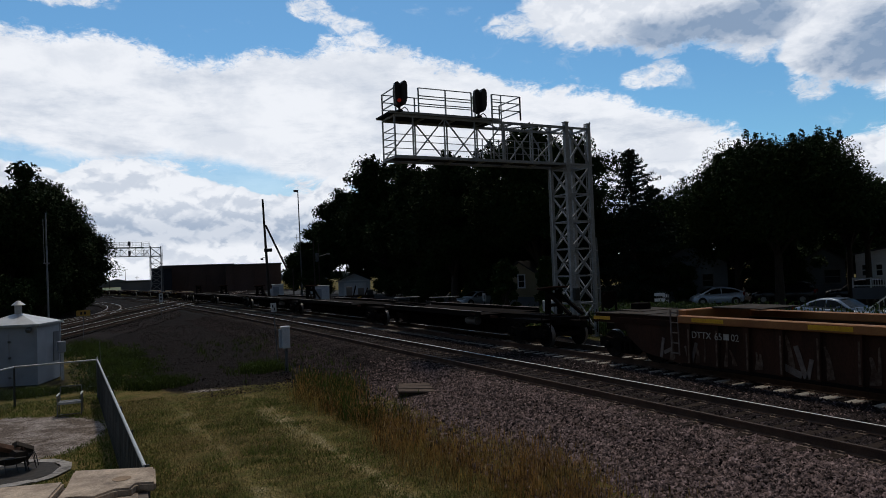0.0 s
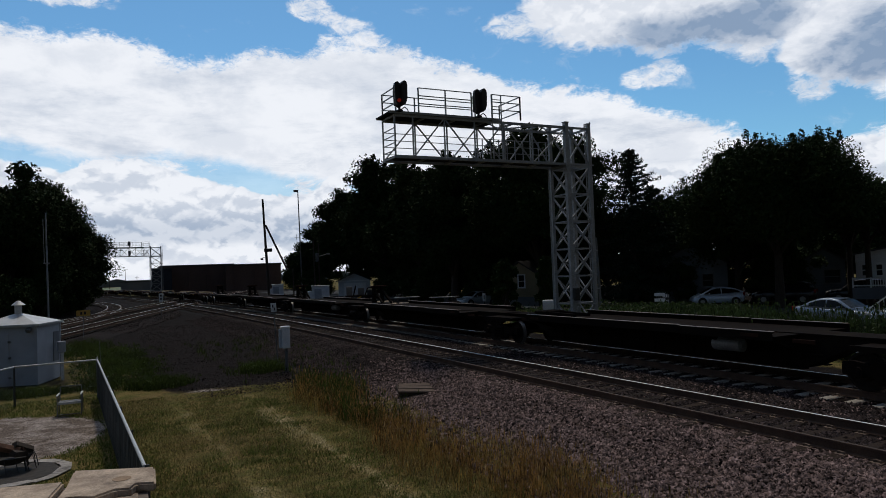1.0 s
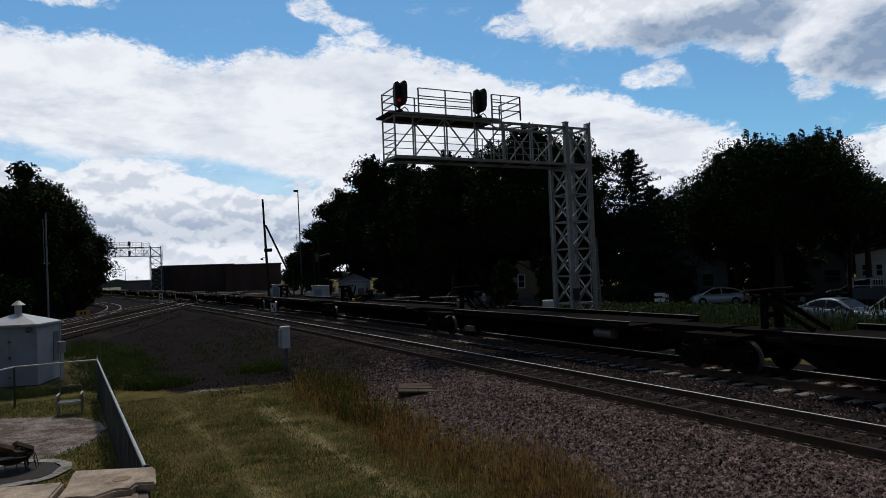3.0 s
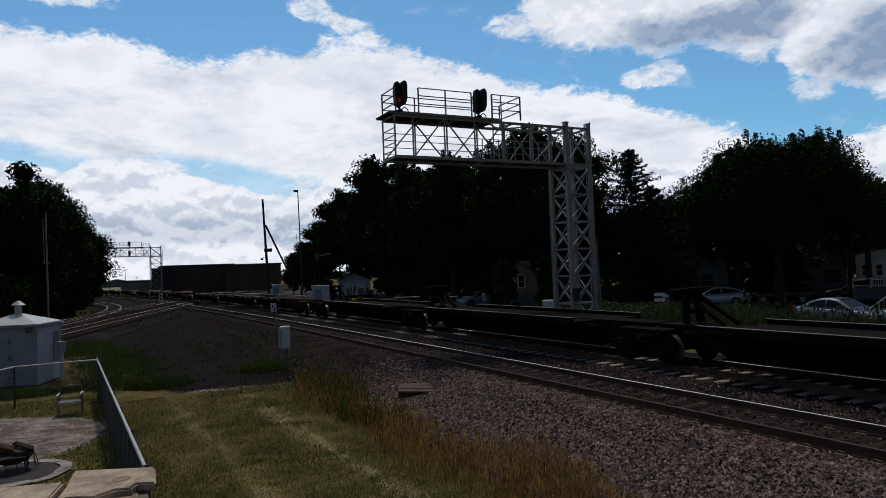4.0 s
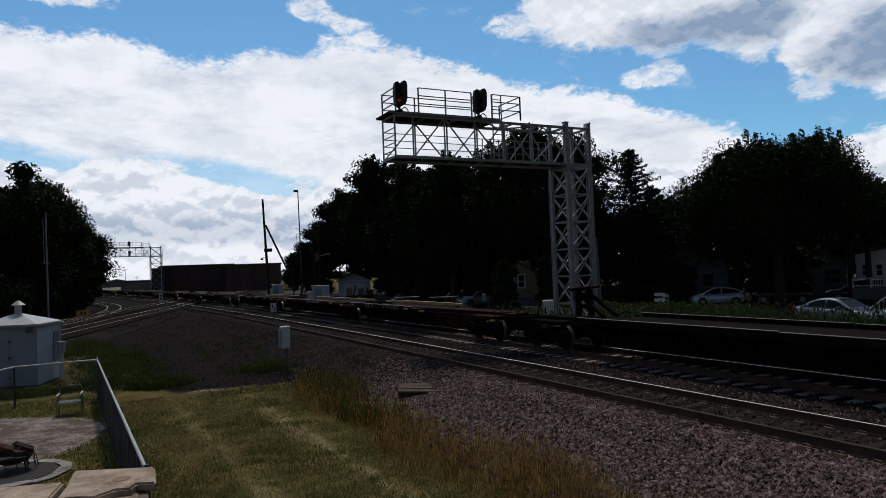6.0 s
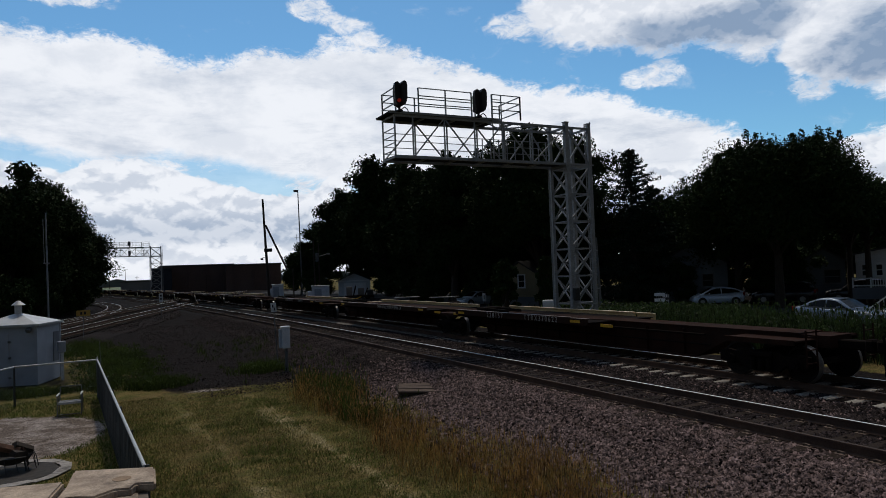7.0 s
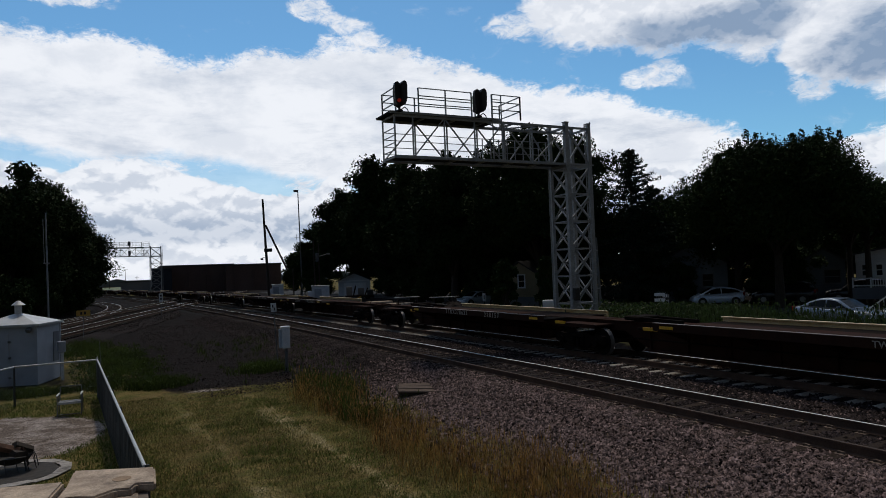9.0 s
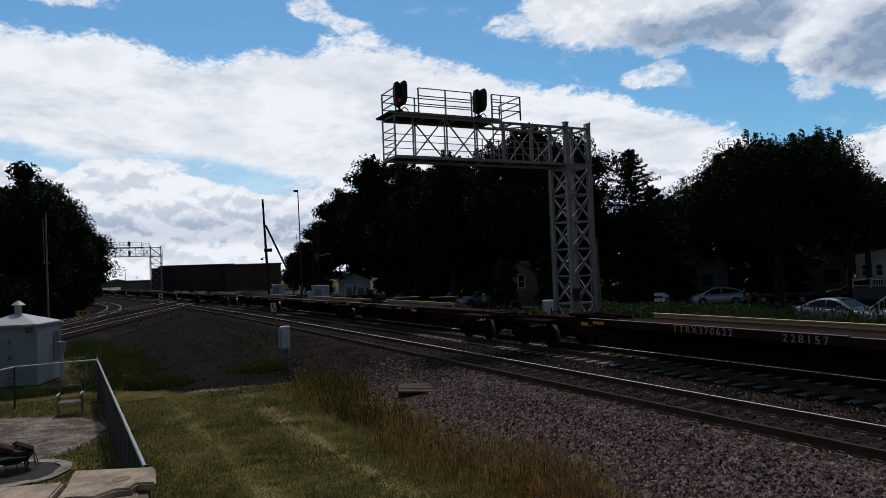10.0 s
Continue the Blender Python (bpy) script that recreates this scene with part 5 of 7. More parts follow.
def broadleaf(x, y, z0, top, radius, seed, label, leaf=0.24, count=24000, skirt=0.12, spiky=0.0, clumps=80, lean=0.0, mat=None, name="tree"):
    """Tapered trunk, forking limbs and a crown of leafy clumps with gaps."""
    rng = np.random.default_rng(seed)
    z0 = min(z0, float(ground_z(x, y)))
    H = top - z0
    t = empty(name, pose(x, y, z0), label, "tree" if name == "tree" else "shrub", "trees and shrubs round the tracks")
    zc, hz = H * (1 + skirt) / 2, H * (1 - skirt) / 2
    # clump centres fill a lumpy ellipsoid, fuller outside
    d = unit(rng.normal(size=(clumps, 3)))
    d[:, 2] = np.where(d[:, 2] < -0.75, -d[:, 2], d[:, 2])
    lump = 0.80 + 0.22 * np.sin(3 * np.arctan2(d[:, 1], d[:, 0]) + seed) * np.cos(2.3 * d[:, 2] + seed) + 0.16 * (rng.random(clumps) - 0.5)
    r = (0.30 + 0.62 * rng.random(clumps) ** 0.45) * lump
    cen = d * r[:, None] * np.array([radius, radius, hz]) + np.array([0, 0, zc])
    cen[:, 0] += lean * cen[:, 2]
    cr = radius * (0.18 + 0.12 * rng.random(clumps))
    count = int(count * 1.45)
    which = rng.integers(0, clumps, count)
    q = unit(rng.normal(size=(count, 3))) * (rng.random((count, 1)) ** 0.55)
    q[:, 2] *= 0.78
    leaf *= 0.8
    pts = cen[which] + q * cr[which][:, None]
    if spiky:
        # upright leafy shoots that stand out of the outline
        ns = 120
        k = np.argsort(-(cen[:, 2] + 0.3 * np.hypot(cen[:, 0], cen[:, 1])))[:max(24, clumps * 2 // 3)]
        w = k[rng.integers(0, len(k), ns)]
        foot = cen[w] + unit(rng.normal(size=(ns, 3)) + np.array([0, 0, 1.2])) * cr[w][:, None] * 0.62
        tall = 0.45 + spiky * rng.random(ns) * 1.3
        each = int(80 * (0.224 / leaf) ** 1.6)
        h = rng.random((ns, each)) ** 1.2
        shoot = np.repeat(foot[:, None], each, 1) + np.stack([0 * h, 0 * h, h * tall[:, None]], -1)
        shoot = shoot + np.clip(rng.normal(size=shoot.shape), -1.4, 1.4) * (0.24 * (1.15 - 0.85 * h))[..., None] * np.array([1, 1, 0.4])
        pts = np.concatenate([pts, shoot.reshape(-1, 3)])
    pts = pts[pts[:, 2] > 0.05]
    inner = cen[rng.integers(0, clumps, count // 3)] * np.array([0.88, 0.88, 1.0]) + unit(rng.normal(size=(count // 3, 3))) * rng.random((count // 3, 1)) * radius * 0.14
    inner = inner[inner[:, 2] > 0.1]
    big = leaf_quads(rng, inner, max(leaf * 1.9, 0.36), 0.2, 0.8)
    quads("crown", np.concatenate([leaf_quads(rng, pts, leaf), big]), mat or M_LEAF, t)
    bm = B()
    fork = H * (0.16 + skirt * 0.6)
    rod(bm, (0, 0, -0.15), (0.05, 0.02, fork), 0.030 * H, 10, 0.020 * H)
    tips = cen[rng.permutation(clumps)[:14]]
    for p in tips:
        p = Vector(p)
        mid = Vector((p.x * 0.4, p.y * 0.4, fork + (p.z - fork) * 0.5))
        rod(bm, (0.05, 0.02, fork * 0.92), mid, 0.013 * H, 7, 0.007 * H)
        rod(bm, mid, p, 0.007 * H, 6, 0.002 * H)
    part("trunk", bm, M_BARK, t, "dark trunk with forking limbs")
    return t


def spruce(x, y, z0, top, radius, seed, label):
    rng = np.random.default_rng(seed)
    z0 = min(z0, float(ground_z(x, y)))
    H = top - z0
    t = empty("spruce_tree", pose(x, y, z0), label, "tree", "trees and shrubs round the tracks")
    part("trunk", rod(B(), (0, 0, -0.1), (0, 0, H * 0.99), 0.02 * H, 9, 0.01), M_BARK, t)
    pts, boughs = [], B()
    for k in range(int(17 * H)):
        h = H * (0.06 + 0.93 * (k + rng.random()) / (17 * H))
        f = 1 - h / H
        ln = radius * min(1.5 * f ** 0.8, 0.85) * (0.40 + 0.80 * rng.random()) + 0.10
        a = k * 2.4 + rng.random()
        rise = (0.20 - 0.55 * f) * ln * (0.6 + 0.8 * rng.random())
        tip = np.array([math.cos(a) * ln, math.sin(a) * ln, h + rise])
        bar(boughs, (0, 0, h), tip, 0.03)
        m = int(30 + 150 * ln / radius)
        s = rng.random((m, 1)) ** 0.75
        p = np.array([0, 0, h]) * (1 - s) + tip * s
        fan = rng.normal(size=(m, 1)) * 0.17 * ln * s * (1.25 - s)
        p = p + fan * np.array([-math.sin(a), math.cos(a), 0.0]) + rng.normal(size=(m, 3)) * np.array([0.05, 0.05, 0.06])
        p[:, 2] += 0.10 * ln * (s[:, 0] ** 2) - 0.18 * np.abs(fan[:, 0]) - 0.10 * rng.random(m)
        pts.append(p)
    pts = np.concatenate(pts)
    pts[:, 2] = np.minimum(pts[:, 2], H + 0.15)
    quads("needles", leaf_quads(rng, pts, 0.24, 0.7, 0.40), M_NEEDLE, t)
    tagged(part("bough", boughs, M_BARK, t), kind="stuff")
    return t


G = -0.42
for args in ((-6.6, 72.0, G, 14.7, 6.8, 11, "dense dark broadleaf tree beyond the side track", 0.32, 26000, 0.02),
             (-4.0, 78.0, G, 14.4, 6.0, 12, "leafy dark tree with ragged overhanging twigs", 0.30, 20000, 0.0),
             (-1.7, 87.0, G, 12.4, 5.2, 13, "small leafy tree at the edge of a wood", 0.28, 13000, -0.02),
             (-13.0, 74.0, G, 13.4, 6.5, 14, "dense dark broadleaf tree beyond the side track", 0.34, 16000, 0.02),
             (-0.9, 95.0, G, 9.2, 3.4, 15, "dense dark broadleaf tree in a row", 0.34, 14000, 0.0)):
    broadleaf(*args)
broadleaf(36.7, 51.8, G, 16.4, 8.0, 21, "huge dense dark maple behind the signal bridge", 0.28, 56000, 0.10, 0.30, 120)
broadleaf(33.6, 63.0, G, 15.4, 6.8, 22, "tall dark broadleaf tree with open gaps in its crown", 0.33, 32000, 0.06, 0.3, 95)
broadleaf(37.6, 90.0, G, 19.2, 8.4, 23, "tall dark broadleaf tree in a row of trees", 0.42, 34000, 0.02, 0.2, 110)
broadleaf(37.0, 104.0, G, 17.6, 7.0, 24, "dark broadleaf tree in a row of trees", 0.44, 24000, 0.0, 0.2, 90)
broadleaf(36.0, 116.0, G, 12.9, 5.4, 25, "dark broadleaf tree beside the tracks", 0.42, 17000, -0.05)
broadleaf(34.0, 122.0, G, 8.2, 3.9, 26, "low dark tree at the end of the row", 0.40, 12000, -0.05)
broadleaf(42.0, 57.5, G, 11.8, 4.2, 27, "dark broadleaf tree behind the signal bridge", 0.30, 16000, 0.06, 0.3)
broadleaf(40.0, 64.0, G, 12.2, 6.0, 28, "dark broadleaf tree behind the houses", 0.34, 14000, 0.04)
broadleaf(40.0, 78.0, G, 12.0, 7.0, 29, "dark broadleaf tree behind a garage", 0.36, 14000, 0.04)
broadleaf(49.6, 58.0, G, 9.6, 5.0, 36, "dark broadleaf tree behind spruces", 0.36, 16000, -0.05)
broadleaf(54.0, 53.0, G, 10.3, 5.2, 37, "dark broadleaf tree behind spruces", 0.36, 16000, -0.05)
broadleaf(36.5, 76.0, G, 16.6, 7.0, 38, "tall dark broadleaf tree in a row of trees", 0.36, 26000, 0.04, 0.2, 90)
broadleaf(41.5, 100.0, G, 13.0, 7.0, 39, "dark broadleaf tree behind a garage", 0.42, 18000, -0.05)
spruce(42.5, 46.2, G, 12.95, 4.9, 31, "tall dark spruce with ragged boughs")
spruce(45.6, 47.0, G, 9.9, 4.3, 32, "shorter dark spruce beside a taller one")
spruce(39.6, 50.2, G, 9.0, 3.2, 33, "shorter dark spruce among broadleaf trees")
broadleaf(44.6, 33.6, G, 11.5, 8.1, 41, "broad dark maple with upright leafy shoots along the street", 0.21, 96000, 0.30, 0.62, 130)
broadleaf(48.0, 40.0, G, 10.4, 5.6, 42, "dark broadleaf tree along the street", 0.28, 18000, 0.16, 0.45)
broadleaf(51.5, 23.0, G, 7.0, 3.0, 44, "dark broadleaf tree at the street corner", 0.28, 10000, 0.2)
broadleaf(52.6, 33.4, G, 8.4, 3.8, 45, "dark broadleaf tree overhanging a white house", 0.24, 20000, 0.55, 0.3, 50)
broadleaf(66.5, 37.0, G, 8.4, 5.0, 48, "dark broadleaf tree behind a white house", 0.34, 12000, 0.0)
broadleaf(65.0, 43.0, G, 8.4, 5.0, 49, "dark broadleaf tree behind a white house", 0.34, 12000, 0.0)
broadleaf(52.0, 31.6, G, 8.0, 3.6, 47, "dark broadleaf tree overhanging a white house", 0.24, 20000, 0.62, 0.3, 55)
broadleaf(51.3, 29.4, G, 7.8, 3.6, 46, "dark broadleaf tree overhanging a white house", 0.24, 22000, 0.60, 0.3, 60)
for i, (x, y, h, r) in enumerate(((51.0, 46.0, 4.2, 3.0), (35.0, 59.5, 4.6, 3.0), (34.5, 68.0, 4.2, 3.4), (36.0, 78.0, 4.4, 4.0), (40.2, 52.0, 4.0, 2.6), (37.6, 86.0, 4.4, 4.5), (34.0, 112.0, 4.4, 4.2), (33.5, 72.5, 4.0, 3.4), (33.4, 53.6, 3.2, 1.5), (37.4, 50.2, 3.4, 1.6), (41.5, 88.0, 5.5, 5.0),
                                  (47.5, 50.0, 4.5, 3.4), (54.0, 41.0, 4.5, 3.6), (-8.0, 82.0, 4.5, 4.5), (-3.2, 88.0, 3.6, 3.0), (-1.6, 100.0, 3.5, 2.6), (-11.0, 66.0, 5.0, 4.5), (-7.0, 66.0, 4.0, 3.0), (-3.6, 68.0, 4.5, 2.2), (-6.0, 61.0, 4.5, 3.0), (-2.6, 76.0, 4.2, 2.0), (-1.6, 88.0, 4.5, 2.2), (-1.0, 96.0, 4.0, 1.8), (-9.5, 58.0, 5.0, 3.5), (-5.0, 74.0, 5.0, 4.0), (-2.2, 84.0, 4.5, 2.6), (-4.5, 95.0, 5.0, 4.0), (51.0, 37.5, 4.0, 3.0), (45.0, 44.0, 3.2, 2.4), (26.9, 42.5, 4.3, 1.35), (28.9, 40.6, 4.2, 1.0), (49.0, 37.0, 4.6, 2.6), (50.5, 42.0, 5.2, 2.8), (36.2, 47.5, 2.2, 1.6), (57.2, 40.2, 6.8, 3.4), (60.5, 41.5, 7.4, 3.6), (39.2, 66.0, 5.2, 2.6), (42.4, 61.6, 5.4, 2.8), (36.6, 86.0, 4.0, 3.2), (44.0, 70.0, 5.0, 3.6), (47.0, 62.0, 5.0, 4.0), (58.0, 52.0, 5.0, 4.0), (55.0, 60.0, 5.0, 4.0), (62.0, 46.0, 6.0, 4.0), (50.0, 72.0, 5.0, 4.5), (59.5, 38.5, 7.0, 3.2), (38.5, 92.0, 5.0, 3.4), (36.6, 67.0, 3.6, 2.0))):
    broadleaf(x, y, G, h, r, 60 + i, "dark leafy shrub under taller trees", 0.28, 4200, -0.15, 0.0, 30, name="shrub")


# ---- grasses and weeds: bent blades in tufts
def blades(name, x, y, z, height, width, mat, label, seed, heads=False, bend=0.35, category="grass", short=False):
    rng = np.random.default_rng(seed)
    n = len(x)
    root = np.stack([x, y, z], -1)
    a = rng.random(n) * 2 * np.pi
    side = np.stack([np.cos(a), np.sin(a), 0 * a], -1)
    b = rng.random(n) * 2 * np.pi
    lean = np.stack([np.cos(b), np.sin(b), 0 * b], -1)
    h = (height * (0.55 + 0.6 * rng.random(n)))[:, None]
    w = (width * (0.6 + 0.8 * rng.random(n)))[:, None]
    k = bend * rng.random((n, 1))
    mid = root + lean * h * k * 0.35 + np.array([0, 0, 1]) * h * 0.55
    tip = root + lean * h * k * 1.1 + np.array([0, 0, 1]) * h
    if short:
        return tagged(quads(name, np.stack([root - side * w, root + side * w, tip], 1), mat), label, category, kind="stuff")
    q = [np.stack([root - side * w, root + side * w, mid + side * w * 0.8, mid - side * w * 0.8], 1),
         np.stack([mid - side * w * 0.8, mid + side * w * 0.8, tip + side * w * 0.12, tip - side * w * 0.12], 1)]
    if heads:
        m = rng.random(n) < 0.4
        up = tip[m] + np.array([0, 0, 0.05])
        s2 = side[m] * w[m] * 2.2
        q.append(np.stack([tip[m] - np.array([0, 0, 0.09]), tip[m] - s2, up, tip[m] + s2], 1))
    return tagged(quads(name, np.concatenate(q), mat), label, category, kind="stuff")


def tufts(rng, n, per, xa, xb, ya, yb, spread, keep=None, power=1.0):
    cx, cy = xa + (xb - xa) * rng.random(n), ya + (yb - ya) * rng.random(n) ** power
    if keep is not None:
        m = keep(cx, cy)
        cx, cy = cx[m], cy[m]
    x = np.repeat(cx, per) + rng.normal(size=len(cx) * per) * spread
    y = np.repeat(cy, per) + rng.normal(size=len(cx) * per) * spread
    return x, y


def build_grass():
    rng = np.random.default_rng(77)

    def edge(cx, cy):
        lo = 5.05 + 0.25 * np.sin(cy * 0.9) + 0.09 * np.clip(cy - 16, 0, 9) + 0.2 * np.clip((10.5 - cy) / 4, 0, 1)
        hi = 7.25 - 0.02 * (cy - 8) + 0.35 * np.sin(cy * 1.3 + 1) - 0.9 * np.exp(-((cy - 16.2) / 1.8) ** 2)
        return (cx > lo) & (cx < hi) & (rng.random(len(cx)) < 0.12 + 0.72 * np.sin((cx - lo) / np.maximum(hi - lo, 0.1) * np.pi).clip(0, 1))
    x, y = tufts(rng, 2700, 12, 4.4, 8.1, 5.5, 22.5, 0.15, edge, 1.15)
    hv = np.repeat(0.22 + 0.34 * rng.random(len(x) // 12) ** 1.3, 12) + 0.12 * np.sin(x * 2.3 + y * 0.8) * np.sin(y * 1.7) + 0.10 * np.clip((y - 11) / 6, 0, 1)
    blades("tall_dry_grass", x, y, ground_z(x, y), hv, 0.0034, M_GRASSDRY, "tall dry brown and green grass beside the ballast", 1, True, bend=0.75)
    x, y = tufts(rng, 700, 3, 4.4, 8.1, 5.5, 22.5, 0.12, edge, 1.15)
    blades("straw_stalks", x, y, ground_z(x, y), 0.42 + 0.22 * rng.random(len(x)), 0.0026, M_STRAW, "pale dry stalks with seed heads", 6, True, bend=0.5)
    x, y = tufts(rng, 900, 8, 5.5, 7.6, 15, 23.0, 0.10, lambda a, b: edge(a, b) & (rng.random(len(a)) < 0.8))
    blades("tall_green_weeds", x, y, ground_z(x, y), 0.30 + 0.45 * rng.random(len(x)), 0.0065, M_GRASSGREEN, "tall green weeds among dry grass", 2, True, bend=0.6)
    # mown lawn
    n = 150000
    x, y = 0.35 + 5.6 * rng.random(n), 5.5 + 17.5 * rng.random(n) ** 1.5
    pale = np.exp(-((x - (4.62 - 0.027 * (y - 6))) / 0.28) ** 2) + np.exp(-((x - (2.75 - 0.04 * (y - 6))) / 0.25) ** 2)
    keep = rng.random(n) > 0.75 * pale
    blades("lawn_grass", x[keep], y[keep], ground_z(x[keep], y[keep]), 0.050, 0.0060, M_LAWN, "short mown grass, half green and half dry", 3, bend=0.9, short=True)
    x, y = tufts(rng, 1500, 22, 0.7, 5.0, 7.0, 21, 0.10, lambda a, b: np.sin(a * 2.1 + 1.3 * np.sin(b * 0.9)) + np.sin(b * 1.7 + a) + 1.2 * rng.normal(size=len(a)) > 0.6, 1.3)
    blades("clover_tufts", x, y, ground_z(x, y), 0.075, 0.0085, M_CLOVER, "low green clover tufts in mown grass", 30, bend=1.0, short=True)
    n = 22000
    x, y = -3.5 + 4.2 * rng.random(n), 13 + 12 * rng.random(n)
    keep = (np.hypot((x + 2.6) / 3.2, (y - 19.2) / 3.4) > 0.9) & (np.hypot(x + 1.35, y - 15.6) > 1.1)
    blades("yard_grass", x[keep], y[keep], ground_z(x[keep], y[keep]), 0.075, 0.009, M_CLOVER, "ragged green grass inside a fenced yard", 4, bend=0.9, short=True)
    # green patches along the dirt
    for i, (cx, cy, sx, sy, n, h) in enumerate(((1.0, 34.0, 1.3, 5.5, 700, 0.24), (2.0, 25.6, 0.9, 0.8, 260, 0.30), (5.9, 27.0, 0.6, 0.8, 200, 0.32), (0.4, 27.2, 0.6, 1.2, 160, 0.22), (-0.4, 41.0, 1.2, 4.0, 240, 0.3), (-2.2, 26.5, 1.6, 0.7, 300, 0.2))):
        tx, ty = cx + sx * rng.normal(size=n) * 0.5, cy + sy * rng.normal(size=n) * 0.5
        x, y = np.repeat(tx, 14) + rng.normal(size=n * 14) * 0.13, np.repeat(ty, 14) + rng.normal(size=n * 14) * 0.13
        hv = np.repeat(h * (0.4 + 1.0 * rng.random(n) ** 1.5), 14)
        blades("weed_patch", x, y, ground_z(x, y), hv, 0.010, M_GRASSGREEN, "patch of green weeds on trodden dirt", 10 + i, bend=0.9, category="weeds")
        lift = np.repeat(h * (0.3 + 0.8 * rng.random(n)), 6) * rng.random(n * 6)
        lx, ly = np.repeat(tx, 6) + rng.normal(size=n * 6) * 0.15, np.repeat(ty, 6) + rng.normal(size=n * 6) * 0.15
        tagged(quads("weed_leaves", leaf_quads(rng, np.stack([lx, ly, ground_z(lx, ly) + lift], -1), 0.10, 0.2, 0.6), M_GRASSGREEN), "broad green leaves of low weeds", "weeds", kind="stuff")
    # weeds in the ballast and before the street
    n = 160
    x, y = tufts(rng, n, 8, 4.5, 9.0, 24, 40, 0.08)
    blades("sparse_weeds", x, y, ground_z(x, y), 0.22, 0.009, M_GRASSGREEN, "sparse weeds on gravel", 20, category="weeds")
    x, y = tufts(rng, 2600, 8, 20.8, 30.5, 8, 38, 0.16, lambda a, b: (rng.random(len(a)) < np.clip((34 - b) / 8, 0.12, 1)) & ((a < 25.3) | (b > 22.5)))
    hv = 0.86 + 0.30 * np.sin(x * 1.1 + 0.7 * y) * np.sin(y * 0.63) + 0.45 * (y < 22)
    blades("verge_weeds", x, y, ground_z(x, y), hv, 0.016, M_WEED, "rank green weeds between the tracks and a street", 21, True, category="weeds")
    rng2 = np.random.default_rng(9)
    n = 70000
    x, y = 21 + 9 * rng2.random(n), 8 + 28 * rng2.random(n)
    keep = (rng2.random(n) < np.clip((34 - y) / 8, 0.1, 1)) & ((x < 25.4) | (y > 22.5))
    x, y = x[keep], y[keep]
    z = ground_z(x, y) + 0.15 + (0.80 + 0.30 * np.sin(x * 1.1 + 0.7 * y) * np.sin(y * 0.63)) * rng2.random(len(x)) ** 1.2
    tagged(quads("weed_leaves", leaf_quads(rng2, np.stack([x, y, z], -1), 0.15, 0.2, 0.6), M_WEED), "broad leaves of rank weeds", "weeds", kind="stuff")


build_grass()

# ---- buildings
def window_unit(parent, c, w, h, nrm, frame_mat, depth=0.10):
    """A window with frame, sill and dark panes on a wall that faces nrm ('-y', '-x')."""
    def q(u, v, d):
        return (c[0] + u, c[1] - d, c[2] + v) if nrm == "-y" else (c[0] - d, c[1] - u, c[2] + v)

    def sz(a, b, d):
        return (a, d, b) if nrm == "-y" else (d, a, b)
    bm = B()
    for u in (-w / 2, w / 2):
        box(bm, q(u, 0, 0.03), sz(0.10, h + 0.10, 0.08))
    for v in (-h / 2, h / 2, 0):
        box(bm, q(0, v, 0.03), sz(w, 0.08 if v else 0.05, 0.075))
    fr = part("window", bm, frame_mat, parent, "framed sash window")
    for v in (-h / 4, h / 4):
        part("pane", box(B(), q(0, v, 0.012), sz(w - 0.1, h / 2 - 0.06, 0.02)), M_DARKWIN, fr)
    part("window_sill", box(B(), q(0, -h / 2 - 0.06, 0.08), sz(w + 0.22, 0.05, 0.16)), frame_mat, fr)


def house(m, w, d, eave, ridge, wall_mat, label, wins_front=(), wins_side=(), clap=True, roof_axis="y"):
    """Gabled house; local front faces -y, side faces -x."""
    hs = empty("house", m, label, "house", "houses along the street")
    bm = B()
    prism(bm, [(-w / 2, 0), (w / 2, 0), (w / 2, eave), (0, ridge), (-w / 2, eave)], -d / 2, d / 2, "y")
    wall = part("wall", bm, wall_mat, hs)
    for s in (-1, 1):
        bm = B()
        sl = (ridge - eave) / (w / 2)
        prism(bm, [(0, ridge + 0.02), (s * (w / 2 + 0.4), eave - sl * 0.4 + 0.02), (s * (w / 2 + 0.4), eave - sl * 0.4 + 0.14), (0, ridge + 0.15)], -d / 2 - 0.35, d / 2 + 0.35, "y")
        part("roof", bm, M_ROOFTAR, hs)
    if clap:
        k, z = 0, 0.25
        while z < eave:
            part("clapboard", box(B(), (0, -d / 2 - 0.012, z), (w, 0.03, 0.16), Matrix.Rotation(radians(5), 3, "X")), wall_mat, wall)
            part("clapboard", box(B(), (-w / 2 - 0.012, 0, z), (0.03, d, 0.16), Matrix.Rotation(radians(5), 3, "Y")), wall_mat, wall)
            z += 0.185
    for u, v, ww, hh in wins_front:
        window_unit(hs, (u, -d / 2 - 0.03, v), ww, hh, "-y", M_SIDING_W if wall_mat is not M_SIDING_G else M_GREYWALL)
    for u, v, ww, hh in wins_side:
        window_unit(hs, (-w / 2 - 0.03, u, v), ww, hh, "-x", M_SIDING_W)
    part("foundation", box(B(), (0, 0, -0.35), (w + 0.06, d + 0.06, 1.1)), M_GREYWALL, hs)
    return hs


def face(x, y):
    """Turn that makes a thing's local -y look back to the camera's side."""
    return math.degrees(math.atan2(-x, y))


